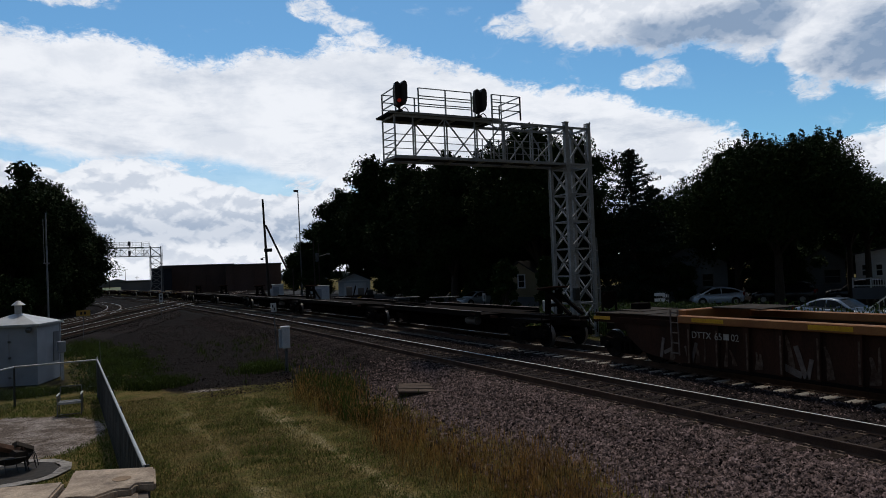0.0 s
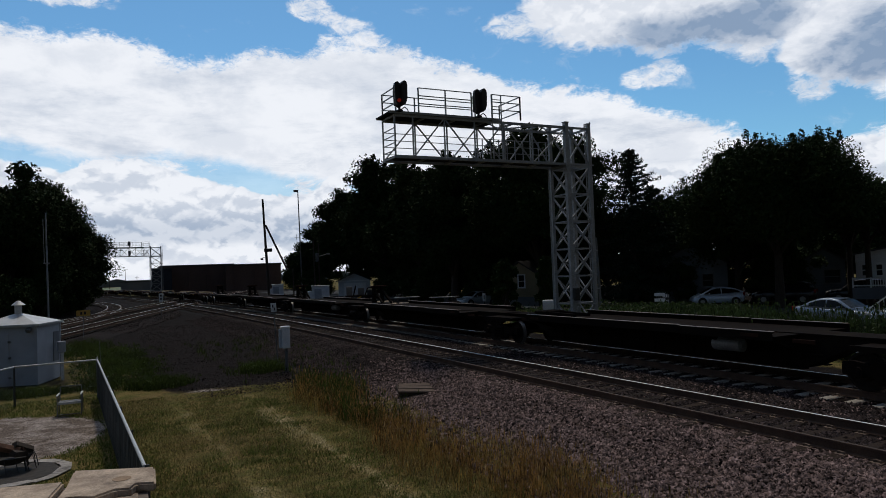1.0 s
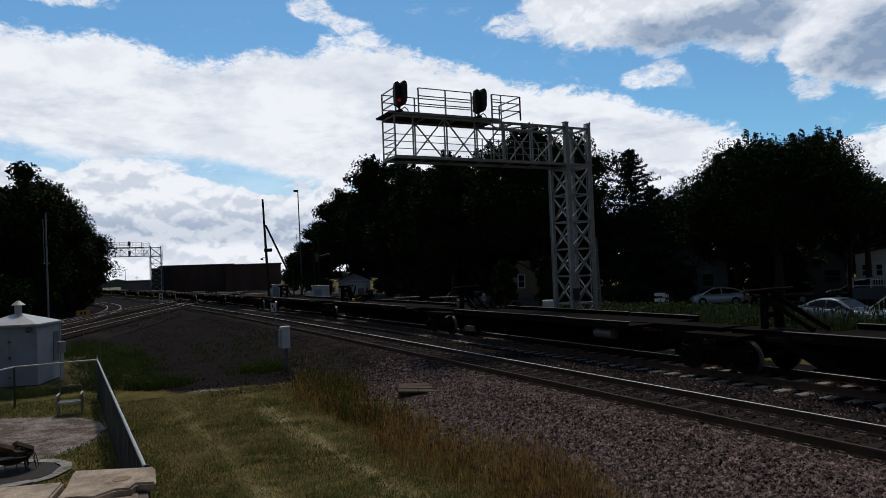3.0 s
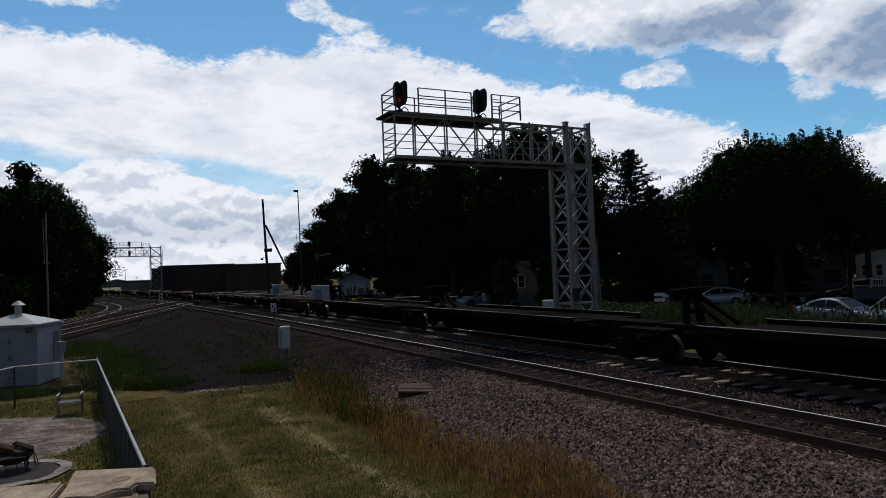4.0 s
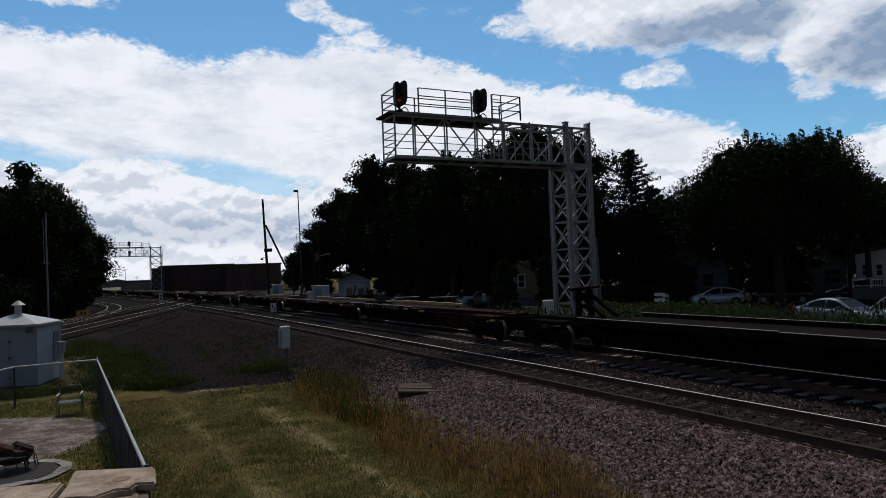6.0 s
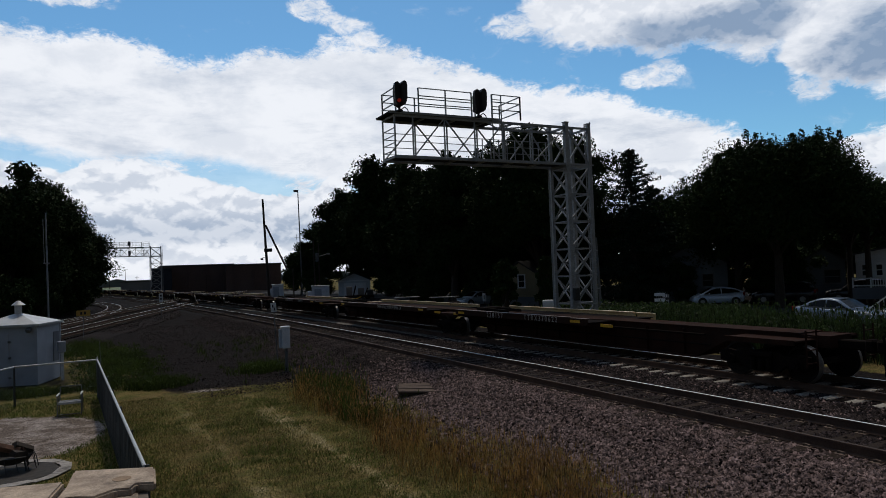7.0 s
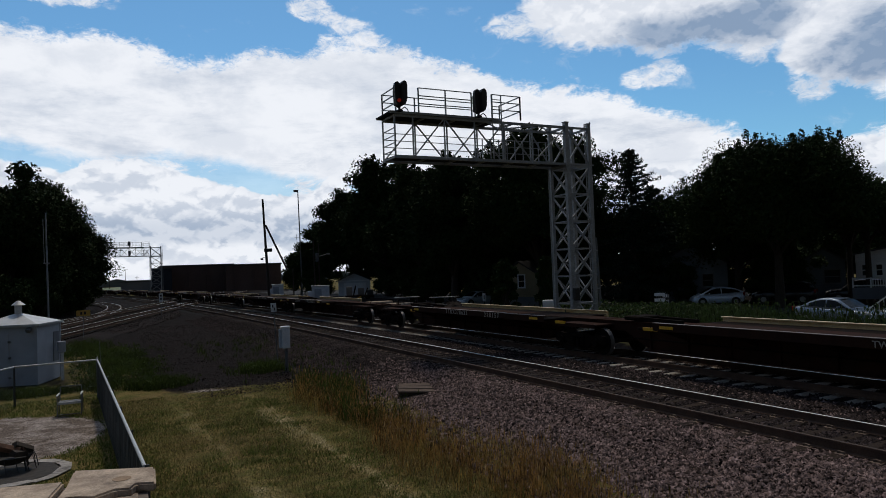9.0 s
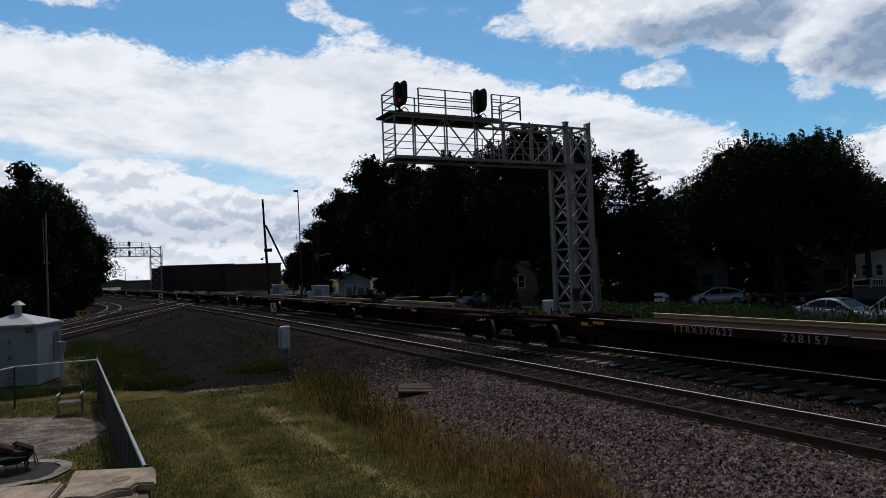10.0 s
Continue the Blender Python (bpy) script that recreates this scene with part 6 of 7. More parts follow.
wh = house(pose(62.6, 34.2, 0.35, rz=face(60, 33)), 8.0, 8.0, 2.5, 3.3, M_SIDING_W, "white clapboard house with a dark shingle roof", [(-3.35, 1.2, 0.50, 0.95), (-2.35, 1.2, 0.50, 0.95), (1.6, 1.35, 0.8, 1.15)])
part("basement_wall", box(B(), (0, 0.1, -0.75), (7.9, 7.8, 1.3)), M_GREYWALL, wh)
house(pose(55.6, 37.6, G - 0.1, rz=face(55.6, 37.6)), 3.1, 5.0, 3.0, 3.9, M_SIDING_G, "grey house in the shade of trees", [(0.6, 1.7, 1.2, 1.1)])
house(pose(39.4, 56.4, G + 0.3, rz=face(38, 54) - 38), 4.2, 5.5, 2.4, 3.5, M_SIDING_Y, "cream clapboard house half hidden by trees", [(0.2, 1.7, 0.8, 1.2)], [(-1.9, 1.6, 0.75, 1.1)])
house(pose(48.6, 45.4, G, rz=face(48, 45)), 5.6, 6.0, 3.0, 4.8, M_SIDING_G, "dim grey house behind a spruce", [(-1.2, 1.6, 0.9, 1.1), (1.2, 1.6, 0.9, 1.1)])
gar = house(pose(36.4, 101.0, -0.50, rz=face(34.5, 97)), 4.7, 7.5, 2.4, 3.45, material("pale_garage_siding", (0.62, 0.64, 0.66), (0.52, 0.54, 0.56), rough=0.7, scale=1.0), "pale gabled garage beside the rail yard", [], [], clap=False)
part("garage_door", box(B(), (0.1, -3.79, 1.05), (3.3, 0.05, 2.0)), M_SIDING_W, gar, "white sectional door")
part("gable_trim", box(B(), (0, -3.78, 2.38), (4.9, 0.08, 0.12)), M_SIDING_W, gar)


def block(name, m, w, d, h, mat, label, bays=0, roof=0.35):
    b = empty(name, m, label, "building")
    wall = part("wall", box(B(), (0, 0, h / 2), (w, d, h)), mat, b)
    part("parapet", box(B(), (0, 0, h + roof / 2), (w + 0.5, d + 0.5, roof)), M_ROOFTAR, b, "dark roof edge")
    for i in range(bays):
        u = -w / 2 + w * (i + 0.5) / bays
        part("pilaster", box(B(), (u, -d / 2 - 0.12, h / 2 - 0.1), (0.45, 0.3, h - 0.2)), mat, wall)
    return b


block("brick_warehouse", pose(27.0, 206.0, -0.5, rz=face(20, 199) + 3), 18.5, 18, 7.2, M_BRICK, "long low red brick warehouse beyond the tracks", 4)
block("brick_warehouse", pose(41.5, 200.0, -0.5, rz=face(38, 190) + 3), 14.5, 18, 6.9, M_BRICK, "red brick warehouse wing with a pale roof edge", 3)
block("metal_shed_building", pose(17.2, 194.0, -0.5, rz=face(16, 184)), 4.6, 16, 6.5, M_NAVY, "dark blue-grey metal shed beside a warehouse", 0, 0.2)
block("low_metal_building", pose(16.0, 238.0, -0.5, rz=face(15, 229)), 13.5, 14, 3.5, M_GREYWALL, "low grey metal building far along the tracks", 0, 0.25)


def shelter(m, w, d, h, label):
    s = empty("equipment_shelter", m, label, "equipment shelter", "equipment shelters")
    part("body", box(B(), (0, 0, h / 2 + 0.1), (w, d, h), bevel=0.03), M_BOX, s)
    part("roof", box(B(), (0, 0, h + 0.14), (w + 0.14, d + 0.14, 0.09), bevel=0.02), M_SHEDROOF, s)
    part("door", box(B(), (-w * 0.15, -d / 2 - 0.02, h * 0.48), (0.85, 0.05, h * 0.84)), M_SHED, s)
    part("base", box(B(), (0, 0, 0.04), (w - 0.1, d - 0.1, 0.12)), M_CONCRETE, s)
    part("vent_box", box(B(), (-w / 2 - 0.25, 0, h * 0.4), (0.5, d * 0.5, h * 0.75), bevel=0.03), M_BOX, s)
    return s


shelter(pose(25.2, 82.0, -0.5, rz=face(25, 82)), 2.1, 1.7, 1.95, "white metal signal equipment shelter")
shelter(pose(25.6, 105.0, -0.5, rz=face(25, 104)), 1.7, 1.5, 2.1, "grey metal equipment shelter by a pole")


# ---- poles
def pole(name, base, top, r, mat, label, category="pole"):
    p = empty(name, Matrix.Translation(base), label, category, "poles along the tracks")
    d = Vector(top) - Vector(base)
    part("shaft", rod(B(), (0, 0, -0.2), d, r, 10, r * 0.65), mat, p)
    return p


gate = pole("guard_pole", (23.9, 103.3, -0.45), (23.35, 103.4, 14.5), 0.22, M_POLE, "leaning black timber pole with a slanting brace")
part("brace", rod(B(), (-0.25, 0, 11.1), (2.55, -0.5, 4.6), 0.14, 8), M_POLE, gate)
part("bracket_box", box(B(), (-0.05, -0.25, 7.35), (1.15, 0.35, 0.5), bevel=0.04), M_BLACK, gate)
part("lamp_hood", box(B(), (-1.0, -0.3, 6.05), (0.35, 0.35, 0.25), bevel=0.05), M_BLACK, gate)
part("lamp_arm", bar(B(), (-0.1, -0.2, 6.4), (-1.0, -0.3, 6.2), 0.05), M_BLACK, gate)
mastp = pole("light_mast", (32.35, 115.6, -0.45), (32.1, 115.6, 17.5), 0.13, M_GREYPOLE, "tall thin grey light mast")
part("lamp_head", box(B(), (-0.62, 0, 17.8), (0.7, 0.4, 0.35), bevel=0.05), M_GREYPOLE, mastp)
part("whip_antenna", rod(B(), (-0.2, 0, 17.6), (-0.2, 0, 18.6), 0.02, 6), M_GREYPOLE, mastp)
part("side_antenna", bar(B(), (-1.1, 0, 9.9), (0.0, 0, 9.9), 0.05), M_GREYPOLE, mastp)
part("antenna_rung", bar(B(), (-0.7, 0, 9.5), (-0.7, 0, 10.4), 0.05), M_GREYPOLE, mastp)
u1 = pole("utility_pole", (28.7, 95.8, -0.45), (28.6, 95.8, 7.9), 0.13, M_POLE, "grey weathered utility pole with a transformer")
part("transformer", rod(B(), (0.35, -0.15, 5.3), (0.35, -0.15, 6.5), 0.24, 12), M_GREYPOLE, u1)
u2 = pole("utility_pole", (29.3, 95.6, -0.45), (29.25, 95.6, 7.5), 0.12, M_POLE, "weathered utility pole with a street lamp arm")
part("lamp_arm", rod(B(), (0, 0, 6.0), (1.1, -0.2, 6.3), 0.04, 6), M_GREYPOLE, u2)
part("lamp_head", box(B(), (1.3, -0.22, 6.33), (0.5, 0.2, 0.12), bevel=0.03), M_GALV, u2)
pole("utility_pole", (28.4, 106.3, -0.45), (28.35, 106.3, 4.1), 0.11, M_POLE, "short weathered pole beside the tracks")
lp = pole("antenna_mast", (-2.62, 58.9, -0.45), (-2.68, 58.9, 8.3), 0.075, M_GALV, "thin pale antenna mast before dark trees")
part("clamp", box(B(), (-0.05, -0.1, 5.0), (0.42, 0.15, 0.10)), M_GALV, lp)
part("whip_antenna", rod(B(), (-0.20, -0.05, 5.0), (-0.24, -0.05, 8.3), 0.025, 6), M_GALV, lp)
sl = pole("street_lamp", (28.9, 34.6, -0.42), (28.75, 34.6, 4.6), 0.09, M_GREYPOLE, "dark street lamp with a curved arm", "street lamp")
part("lamp_arm", rod(B(), (-0.15, 0, 4.95), (-0.7, 0.1, 5.05), 0.035, 6), M_GREYPOLE, sl)
part("lamp_head", box(B(), (-0.85, 0.1, 5.03), (0.4, 0.18, 0.10), bevel=0.03), M_GREYPOLE, sl)
for i, (x, h) in enumerate(((4.5, 11.0), (7.0, 13.0), (16.0, 15.5), (23.0, 9.0))):
    fp = pole("utility_pole", (x + 4, 430 + i * 12, -0.5), (x + 4, 430 + i * 12, h * 0.72), 0.16, M_POLE, "far off utility pole on the plain")
    part("crossarm", bar(B(), (-1.3, 0, h * 0.72), (1.3, 0, h * 0.72), 0.14), M_POLE, fp)


# ---- vehicles
def between(pairs, y):
    ys, zs = zip(*pairs)
    return float(np.interp(y, ys, zs))


def car(m, paint, label, spec):
    """A passenger car lofted from rounded cross-sections; nose towards +y. spec: length, width, deck line, roof line, wheel places."""
    c = empty("car", m, label, "car", "parked cars")
    L2, W2, wheel = spec["length"] / 2, spec["width"] / 2, spec["wheel"]
    deck, roof = spec["deck"], spec["roof"]

    def loft(rows, close):
        bm = B()
        rings = [[bm.verts.new(q) for q in r] for r in rows]
        n = len(rings[0])
        for u, v in zip(rings, rings[1:]):
            for i in range(n if close else n - 1):
                bm.faces.new((u[i], u[(i + 1) % n], v[(i + 1) % n], v[i]))
        bm.faces.new(rings[0][::-1])
        bm.faces.new(rings[-1])
        bmesh.ops.recalc_face_normals(bm, faces=bm.faces)
        return bm
    rows = []
    for i in range(29):
        y = -L2 + 2 * L2 * i / 28
        e = max(0.0, abs(y) / L2)
        w = W2 * (1 - 0.05 * e ** 2 - 0.22 * max(0, e - 0.80) ** 1.2 / 0.145 * 0.20)
        w -= 0.20 * max(0.0, (e - 0.93) / 0.07) ** 2
        top = between(deck, y)
        low = 0.19 + 0.16 * max(0.0, (e - 0.80) / 0.20) ** 1.5
        mid = low + (top - low) * 0.55
        rows.append([(-w + 0.10, y, low), (-w + 0.02, y, low + 0.10), (-w, y, mid), (-w + 0.02, y, top - 0.12), (-w + 0.09, y, top - 0.03), (-w * 0.55, y, top + 0.015), (0, y, top + 0.025),
                     (w * 0.55, y, top + 0.015), (w - 0.09, y, top - 0.03), (w - 0.02, y, top - 0.12), (w, y, mid), (w - 0.02, y, low + 0.10), (w - 0.10, y, low)])
    part("body", loft(rows, True), paint, c, smooth=True)
    # cabin shell with tumblehome
    ya, yb = roof[0][0], roof[-1][0]
    zt = max(z for _, z in roof)

    def half(y, z):
        base = between(deck, y) - 0.02
        return W2 - 0.075 - 0.19 * max(0.0, (z - base)) / (zt - 0.9)
    rows = []
    for i in range(21):
        y = ya + (yb - ya) * i / 20
        z, base = between(roof, y), between(deck, y) - 0.03
        z = max(z, base + 0.02)
        w0, w1 = half(y, base), half(y, z)
        rows.append([(-w0, y, base), (-w1, y, z - 0.05 * min(1, (z - base) / 0.3)), (-w1 * 0.86, y, z), (0, y, z + 0.02), (w1 * 0.86, y, z), (w1, y, z - 0.05 * min(1, (z - base) / 0.3)), (w0, y, base)])
    part("cabin", loft(rows, True), paint, c, smooth=True)
    # side windows: panes that follow the shell, parted by the middle pillar
    wa, wb, pillar = spec["windows"]
    for s in (-1, 1):
        for p, q, nm in ((wa, pillar - 0.04, "rear_window"), (pillar + 0.04, wb, "front_window")):
            bm = B()
            upper, lower = [], []
            for i in range(9):
                y = p + (q - p) * i / 8
                base = between(deck, y) + 0.035
                top = max(between(roof, y) - 0.095, base + 0.01)
                upper.append(bm.verts.new((s * (half(y, top) + 0.012), y, top)))
                lower.append(bm.verts.new((s * (half(y, base) + 0.012), y, base)))
            for i in range(8):
                bm.faces.new((lower[i], lower[i + 1], upper[i + 1], upper[i]))
            bmesh.ops.solidify(bm, geom=list(bm.faces), thickness=0.008)
            part(nm, bm, M_DARKWIN, c, "dark tinted side window")
    for (p, q), nm in zip(spec["screens"], ("rear_screen", "windscreen")):
        bm = B()
        strips = []
        for i in range(7):
            y = p + (q - p) * i / 6
            z = between(roof, y) + 0.026
            w = half(y, z) * 0.84
            strips.append([bm.verts.new((-w, y, z - 0.016)), bm.verts.new((0, y, z)), bm.verts.new((w, y, z - 0.016))])
        for u, v in zip(strips, strips[1:]):
            for i in range(2):
                bm.faces.new((u[i], u[i + 1], v[i + 1], v[i]))
        bmesh.ops.solidify(bm, geom=list(bm.faces), thickness=0.008)
        part(nm, bm, M_DARKWIN, c, "sloping dark glass")
    nose = between(deck, L2 - 0.2)
    for s in (-1, 1):
        part("mirror", box(B(), (s * (W2 + 0.06), spec["windows"][1] - 0.35, between(deck, spec["windows"][1] - 0.35) + 0.08), (0.18, 0.10, 0.12), bevel=0.03), paint, c)
        part("headlight", box(B(), (s * (W2 - 0.24), L2 - 0.30, nose - 0.03), (0.22, 0.42, 0.12), Matrix.Rotation(radians(-24), 3, "X") @ Matrix.Rotation(radians(s * 24), 3, "Z"), bevel=0.03), M_BOX, c, "clear swept headlight")
        part("tail_light", box(B(), (s * (W2 - 0.17), -L2 + 0.10, between(deck, -L2 + 0.1) - 0.12), (0.22, 0.16, 0.26), bevel=0.02), M_TAIL, c, "red tail light")
        for y in spec["axles"]:
            part("wheel_arch", rod(B(), (s * (W2 - 0.26), y, wheel + 0.02), (s * (W2 + 0.002), y, wheel + 0.02), wheel * 1.16, 24), M_BLACK, c)
            w = part("wheel", rod(B(), (s * (W2 - 0.19), y, wheel), (s * (W2 + 0.012), y, wheel), wheel, 24), M_TYRE, c)
            bm = rod(B(), (s * (W2 + 0.0), y, wheel), (s * (W2 + 0.018), y, wheel), wheel * 0.62, 20)
            for k in range(5):
                a = 2 * math.pi * k / 5
                bar(bm, (s * (W2 + 0.02), y, wheel), (s * (W2 + 0.02), y + wheel * 0.58 * math.sin(a), wheel + wheel * 0.58 * math.cos(a)), 0.06, 0.03)
            part("rim", bm, M_RIM, w, "alloy wheel rim")
    part("bumper", box(B(), (0, L2 - 0.05, 0.40), (spec["width"] * 0.72, 0.10, 0.14), bevel=0.04), paint, c)
    part("grille", box(B(), (0, L2 - 0.02, 0.34), (spec["width"] * 0.56, 0.08, 0.14), bevel=0.02), M_BLACK, c)
    return c


HATCH = dict(length=4.1, width=1.70, wheel=0.30, axles=(-1.28, 1.27), windows=(-1.62, 1.10, -0.22), screens=((-1.80, -1.10), (0.35, 1.30)),
             deck=((-2.06, 0.72), (-1.95, 0.98), (-1.4, 0.97), (0.0, 0.90), (1.0, 0.87), (1.45, 0.82), (1.85, 0.70), (2.06, 0.52)),
             roof=((-1.98, 1.02), (-1.75, 1.17), (-1.2, 1.36), (-0.5, 1.455), (0.1, 1.46), (0.5, 1.37), (1.0, 1.12), (1.5, 0.85)))
SEDAN = dict(length=4.6, width=1.76, wheel=0.32, axles=(-1.35, 1.36), windows=(-1.25, 0.95, -0.25), screens=((-1.62, -1.0), (0.35, 1.08)),
             deck=((-2.3, 0.70), (-2.2, 0.96), (-1.6, 1.0), (0.0, 0.93), (1.1, 0.90), (1.7, 0.82), (2.15, 0.70), (2.3, 0.55)),
             roof=((-1.75, 1.0), (-1.2, 1.27), (-0.7, 1.42), (0.0, 1.44), (0.4, 1.36), (0.8, 1.13), (1.2, 0.90)))
SUV = dict(length=4.7, width=1.86, wheel=0.35, axles=(-1.40, 1.40), windows=(-1.9, 1.0, -0.3), screens=((-2.2, -2.0), (0.55, 1.12)),
           deck=((-2.35, 0.80), (-2.25, 1.08), (0.0, 1.04), (1.2, 1.02), (1.9, 0.95), (2.2, 0.85), (2.35, 0.65)),
           roof=((-2.25, 1.10), (-2.05, 1.55), (-1.5, 1.70), (0.0, 1.71), (0.5, 1.62), (1.2, 1.03)))
M_TAIL = material("tail_lens", (0.25, 0.01, 0.01), rough=0.2, bump=0.0)
P_SILVER, P_PALEBLUE, P_DARK, P_BLUE = car_paint("silver_paint", (0.40, 0.42, 0.45)), car_paint("pale_blue_silver_paint", (0.66, 0.77, 0.94)), car_paint("black_car_paint", (0.015, 0.015, 0.018)), car_paint("blue_car_paint", (0.13, 0.185, 0.27))
car(pose(45.6, 40.2, -0.785, rz=54), P_PALEBLUE, "pale blue silver hatchback parked by the street", HATCH)
car(pose(33.6, 58.6, float(ground_z(33.6, 58.6)) - 0.01, rz=98), P_SILVER, "silver sedan parked on a drive", SEDAN)
car(pose(34.9, 22.8, float(ground_z(34.9, 22.8)) - 0.01, rz=176), P_BLUE, "blue-grey sedan behind tall weeds", SEDAN)
car(pose(49.6, 37.0, -0.785, rz=30), P_DARK, "black car in deep tree shade", SUV)
car(pose(53.6, 33.4, -0.785, rz=32), P_DARK, "dark sport utility car in tree shade", SUV)


# ---- street furniture on the town side
def barricade():
    b = empty("road_barricade", pose(37.0, 37.6, -0.785, rz=face(36.5, 37)), "white three-board folding road barricade", "barricade")
    for s, dx, dz in ((0, 0, 0.10), (1, 0.42, -0.02)):
        for k in range(3):
            part("board", box(B(), (dx - 0.12, s * 0.28, 0.42 + k * 0.40 + dz), (0.72 if s == 0 else 0.42, 0.035, 0.22), bevel=0.006), M_BOX, b)
        for x in (-0.34, 0.28):
            part("leg", bar(B(), (dx * 0.4 + x, 0.02 + s * 0.25, 0.0), (dx * 0.4 + x, 0.02 + s * 0.22, 1.36 + dz), 0.05), M_GREYPOLE, b)


barricade()
pv = empty("kerb_strip", pose(0, 0, 0), "pale concrete pavement strip along the street", "pavement", kind="structure")
for k in range(26):
    part("slab", box(B(), (33.0 + 0.02 * (k % 2), 14 + k * 1.52, -0.50), (1.2, 1.50, 0.10), bevel=0.015), M_CONCRETE, pv)
cab = empty("signal_cabinet", pose(21.7, 30.2, -0.42, rz=face(21.7, 30)), "white signal cabinet beside the bridge mast", "cabinet")
part("body", box(B(), (0, 0, 0.85), (0.62, 0.5, 1.35), bevel=0.02), M_BOX, cab)
part("door", box(B(), (0.02, -0.262, 0.85), (0.5, 0.02, 1.2), bevel=0.004), M_BOX, cab)
part("plinth", box(B(), (0, 0, 0.09), (0.7, 0.6, 0.2)), M_CONCRETE, cab)
part("handle", box(B(), (0.17, -0.28, 0.9), (0.03, 0.03, 0.2)), M_BLACK, cab)
bo = empty("post_sign", pose(29.4, 50.0, -0.42, rz=face(29.4, 50)), "narrow white sign with dark mark on a black post", "sign", "signs beside the tracks")
part("post", bar(B(), (0, 0.03, -0.1), (0, 0.03, 1.25), 0.07), M_BLACK, bo)
sp = part("plate", box(B(), (0, -0.015, 0.95), (0.26, 0.02, 0.62), bevel=0.005), M_SIGNW, bo)
part("mark", box(B(), (0.01, -0.028, 0.95), (0.08, 0.008, 0.36)), M_BLACK, sp)


def soil_mound():
    """A low cone of tipped soil with a lumpy skin."""
    bm, n, rows = B(), 22, ((1.9, 0.0), (1.5, 0.22), (1.0, 0.50), (0.5, 0.72), (0.12, 0.82))
    loops = []
    for r, z in rows:
        ring = []
        for i in range(n):
            a = 2 * math.pi * i / n
            k = 1 + 0.22 * noise.noise(Vector((math.cos(a) * 1.7, math.sin(a) * 1.7, z * 3)))
            ring.append(bm.verts.new((r * k * math.cos(a), 0.7 * r * k * math.sin(a), z * (1 + 0.1 * math.sin(i * 2.3)))))
        loops.append(ring)
    for u, v in zip(loops, loops[1:]):
        for i in range(n):
            bm.faces.new((u[i], u[(i + 1) % n], v[(i + 1) % n], v[i]))
    bm.faces.new(loops[-1])
    ob = part("soil_mound", bm, M_SOIL, None)
    ob.matrix_basis = pose(26.6, 50.4, -0.46, rz=face(27, 50))
    tagged(ob, "low mound of dark tipped soil beside the yard", "mound")


soil_mound()
mk = empty("marker_board", pose(27.2, 32.1, -0.42, rz=face(27, 32)), "small white striped marker board", "marker")
part("board", box(B(), (0, 0, 0.56), (0.32, 0.03, 0.34), Matrix.Rotation(radians(16), 3, "Y")), M_SIGNW, mk)
part("stripe", box(B(), (0, -0.02, 0.56), (0.07, 0.012, 0.36), Matrix.Rotation(radians(50), 3, "Y")), M_BLACK, mk)
part("post", bar(B(), (0, 0.03, 0), (0, 0.03, 0.45), 0.05), M_GREYPOLE, mk)


def white_frame():
    f = empty("stair_rail", pose(32.6, 19.4, float(ground_z(32.6, 19.4)) - 0.02, rz=face(34, 20)), "white slanting handrail frame by the street", "handrail")
    part("slope", bar(B(), (-0.55, 0, 0.75), (0.35, 0, 1.45), 0.06), M_BOX, f)
    part("post", bar(B(), (0.36, 0, 0), (0.36, 0, 1.48), 0.07), M_BOX, f)
    for k in range(4):
        part("baluster", bar(B(), (-0.4 + k * 0.19, 0, 0.0), (-0.4 + k * 0.19, 0, 0.85 + k * 0.15), 0.035), M_BOX, f)
    part("lower_slope", bar(B(), (-0.5, 0, 0.35), (0.36, 0, 0.95), 0.04), M_BOX, f)


white_frame()


def picket_fence():
    f = empty("picket_fence", pose(51.6, 30.6, 0.38, rz=face(52, 30)), "white picket porch fence before a house", "fence")
    for x in (-1.7, -0.55, 0.35, 1.7):
        part("post", box(B(), (x, 0, 0.36), (0.10, 0.09, 0.84)), M_SIDING_W, f)
    for z in (0.18, 0.70):
        part("rail", box(B(), (0, 0.03, z), (3.5, 0.05, 0.10)), M_SIDING_W, f)
    for k in range(5):
        part("picket", box(B(), (-0.42 + k * 0.16, -0.03, 0.40), (0.06, 0.03, 0.62)), M_SIDING_W, f)
    part("footing", box(B(), (0, 0.05, -0.4), (3.5, 0.25, 0.85)), M_GREYWALL, f)


picket_fence()


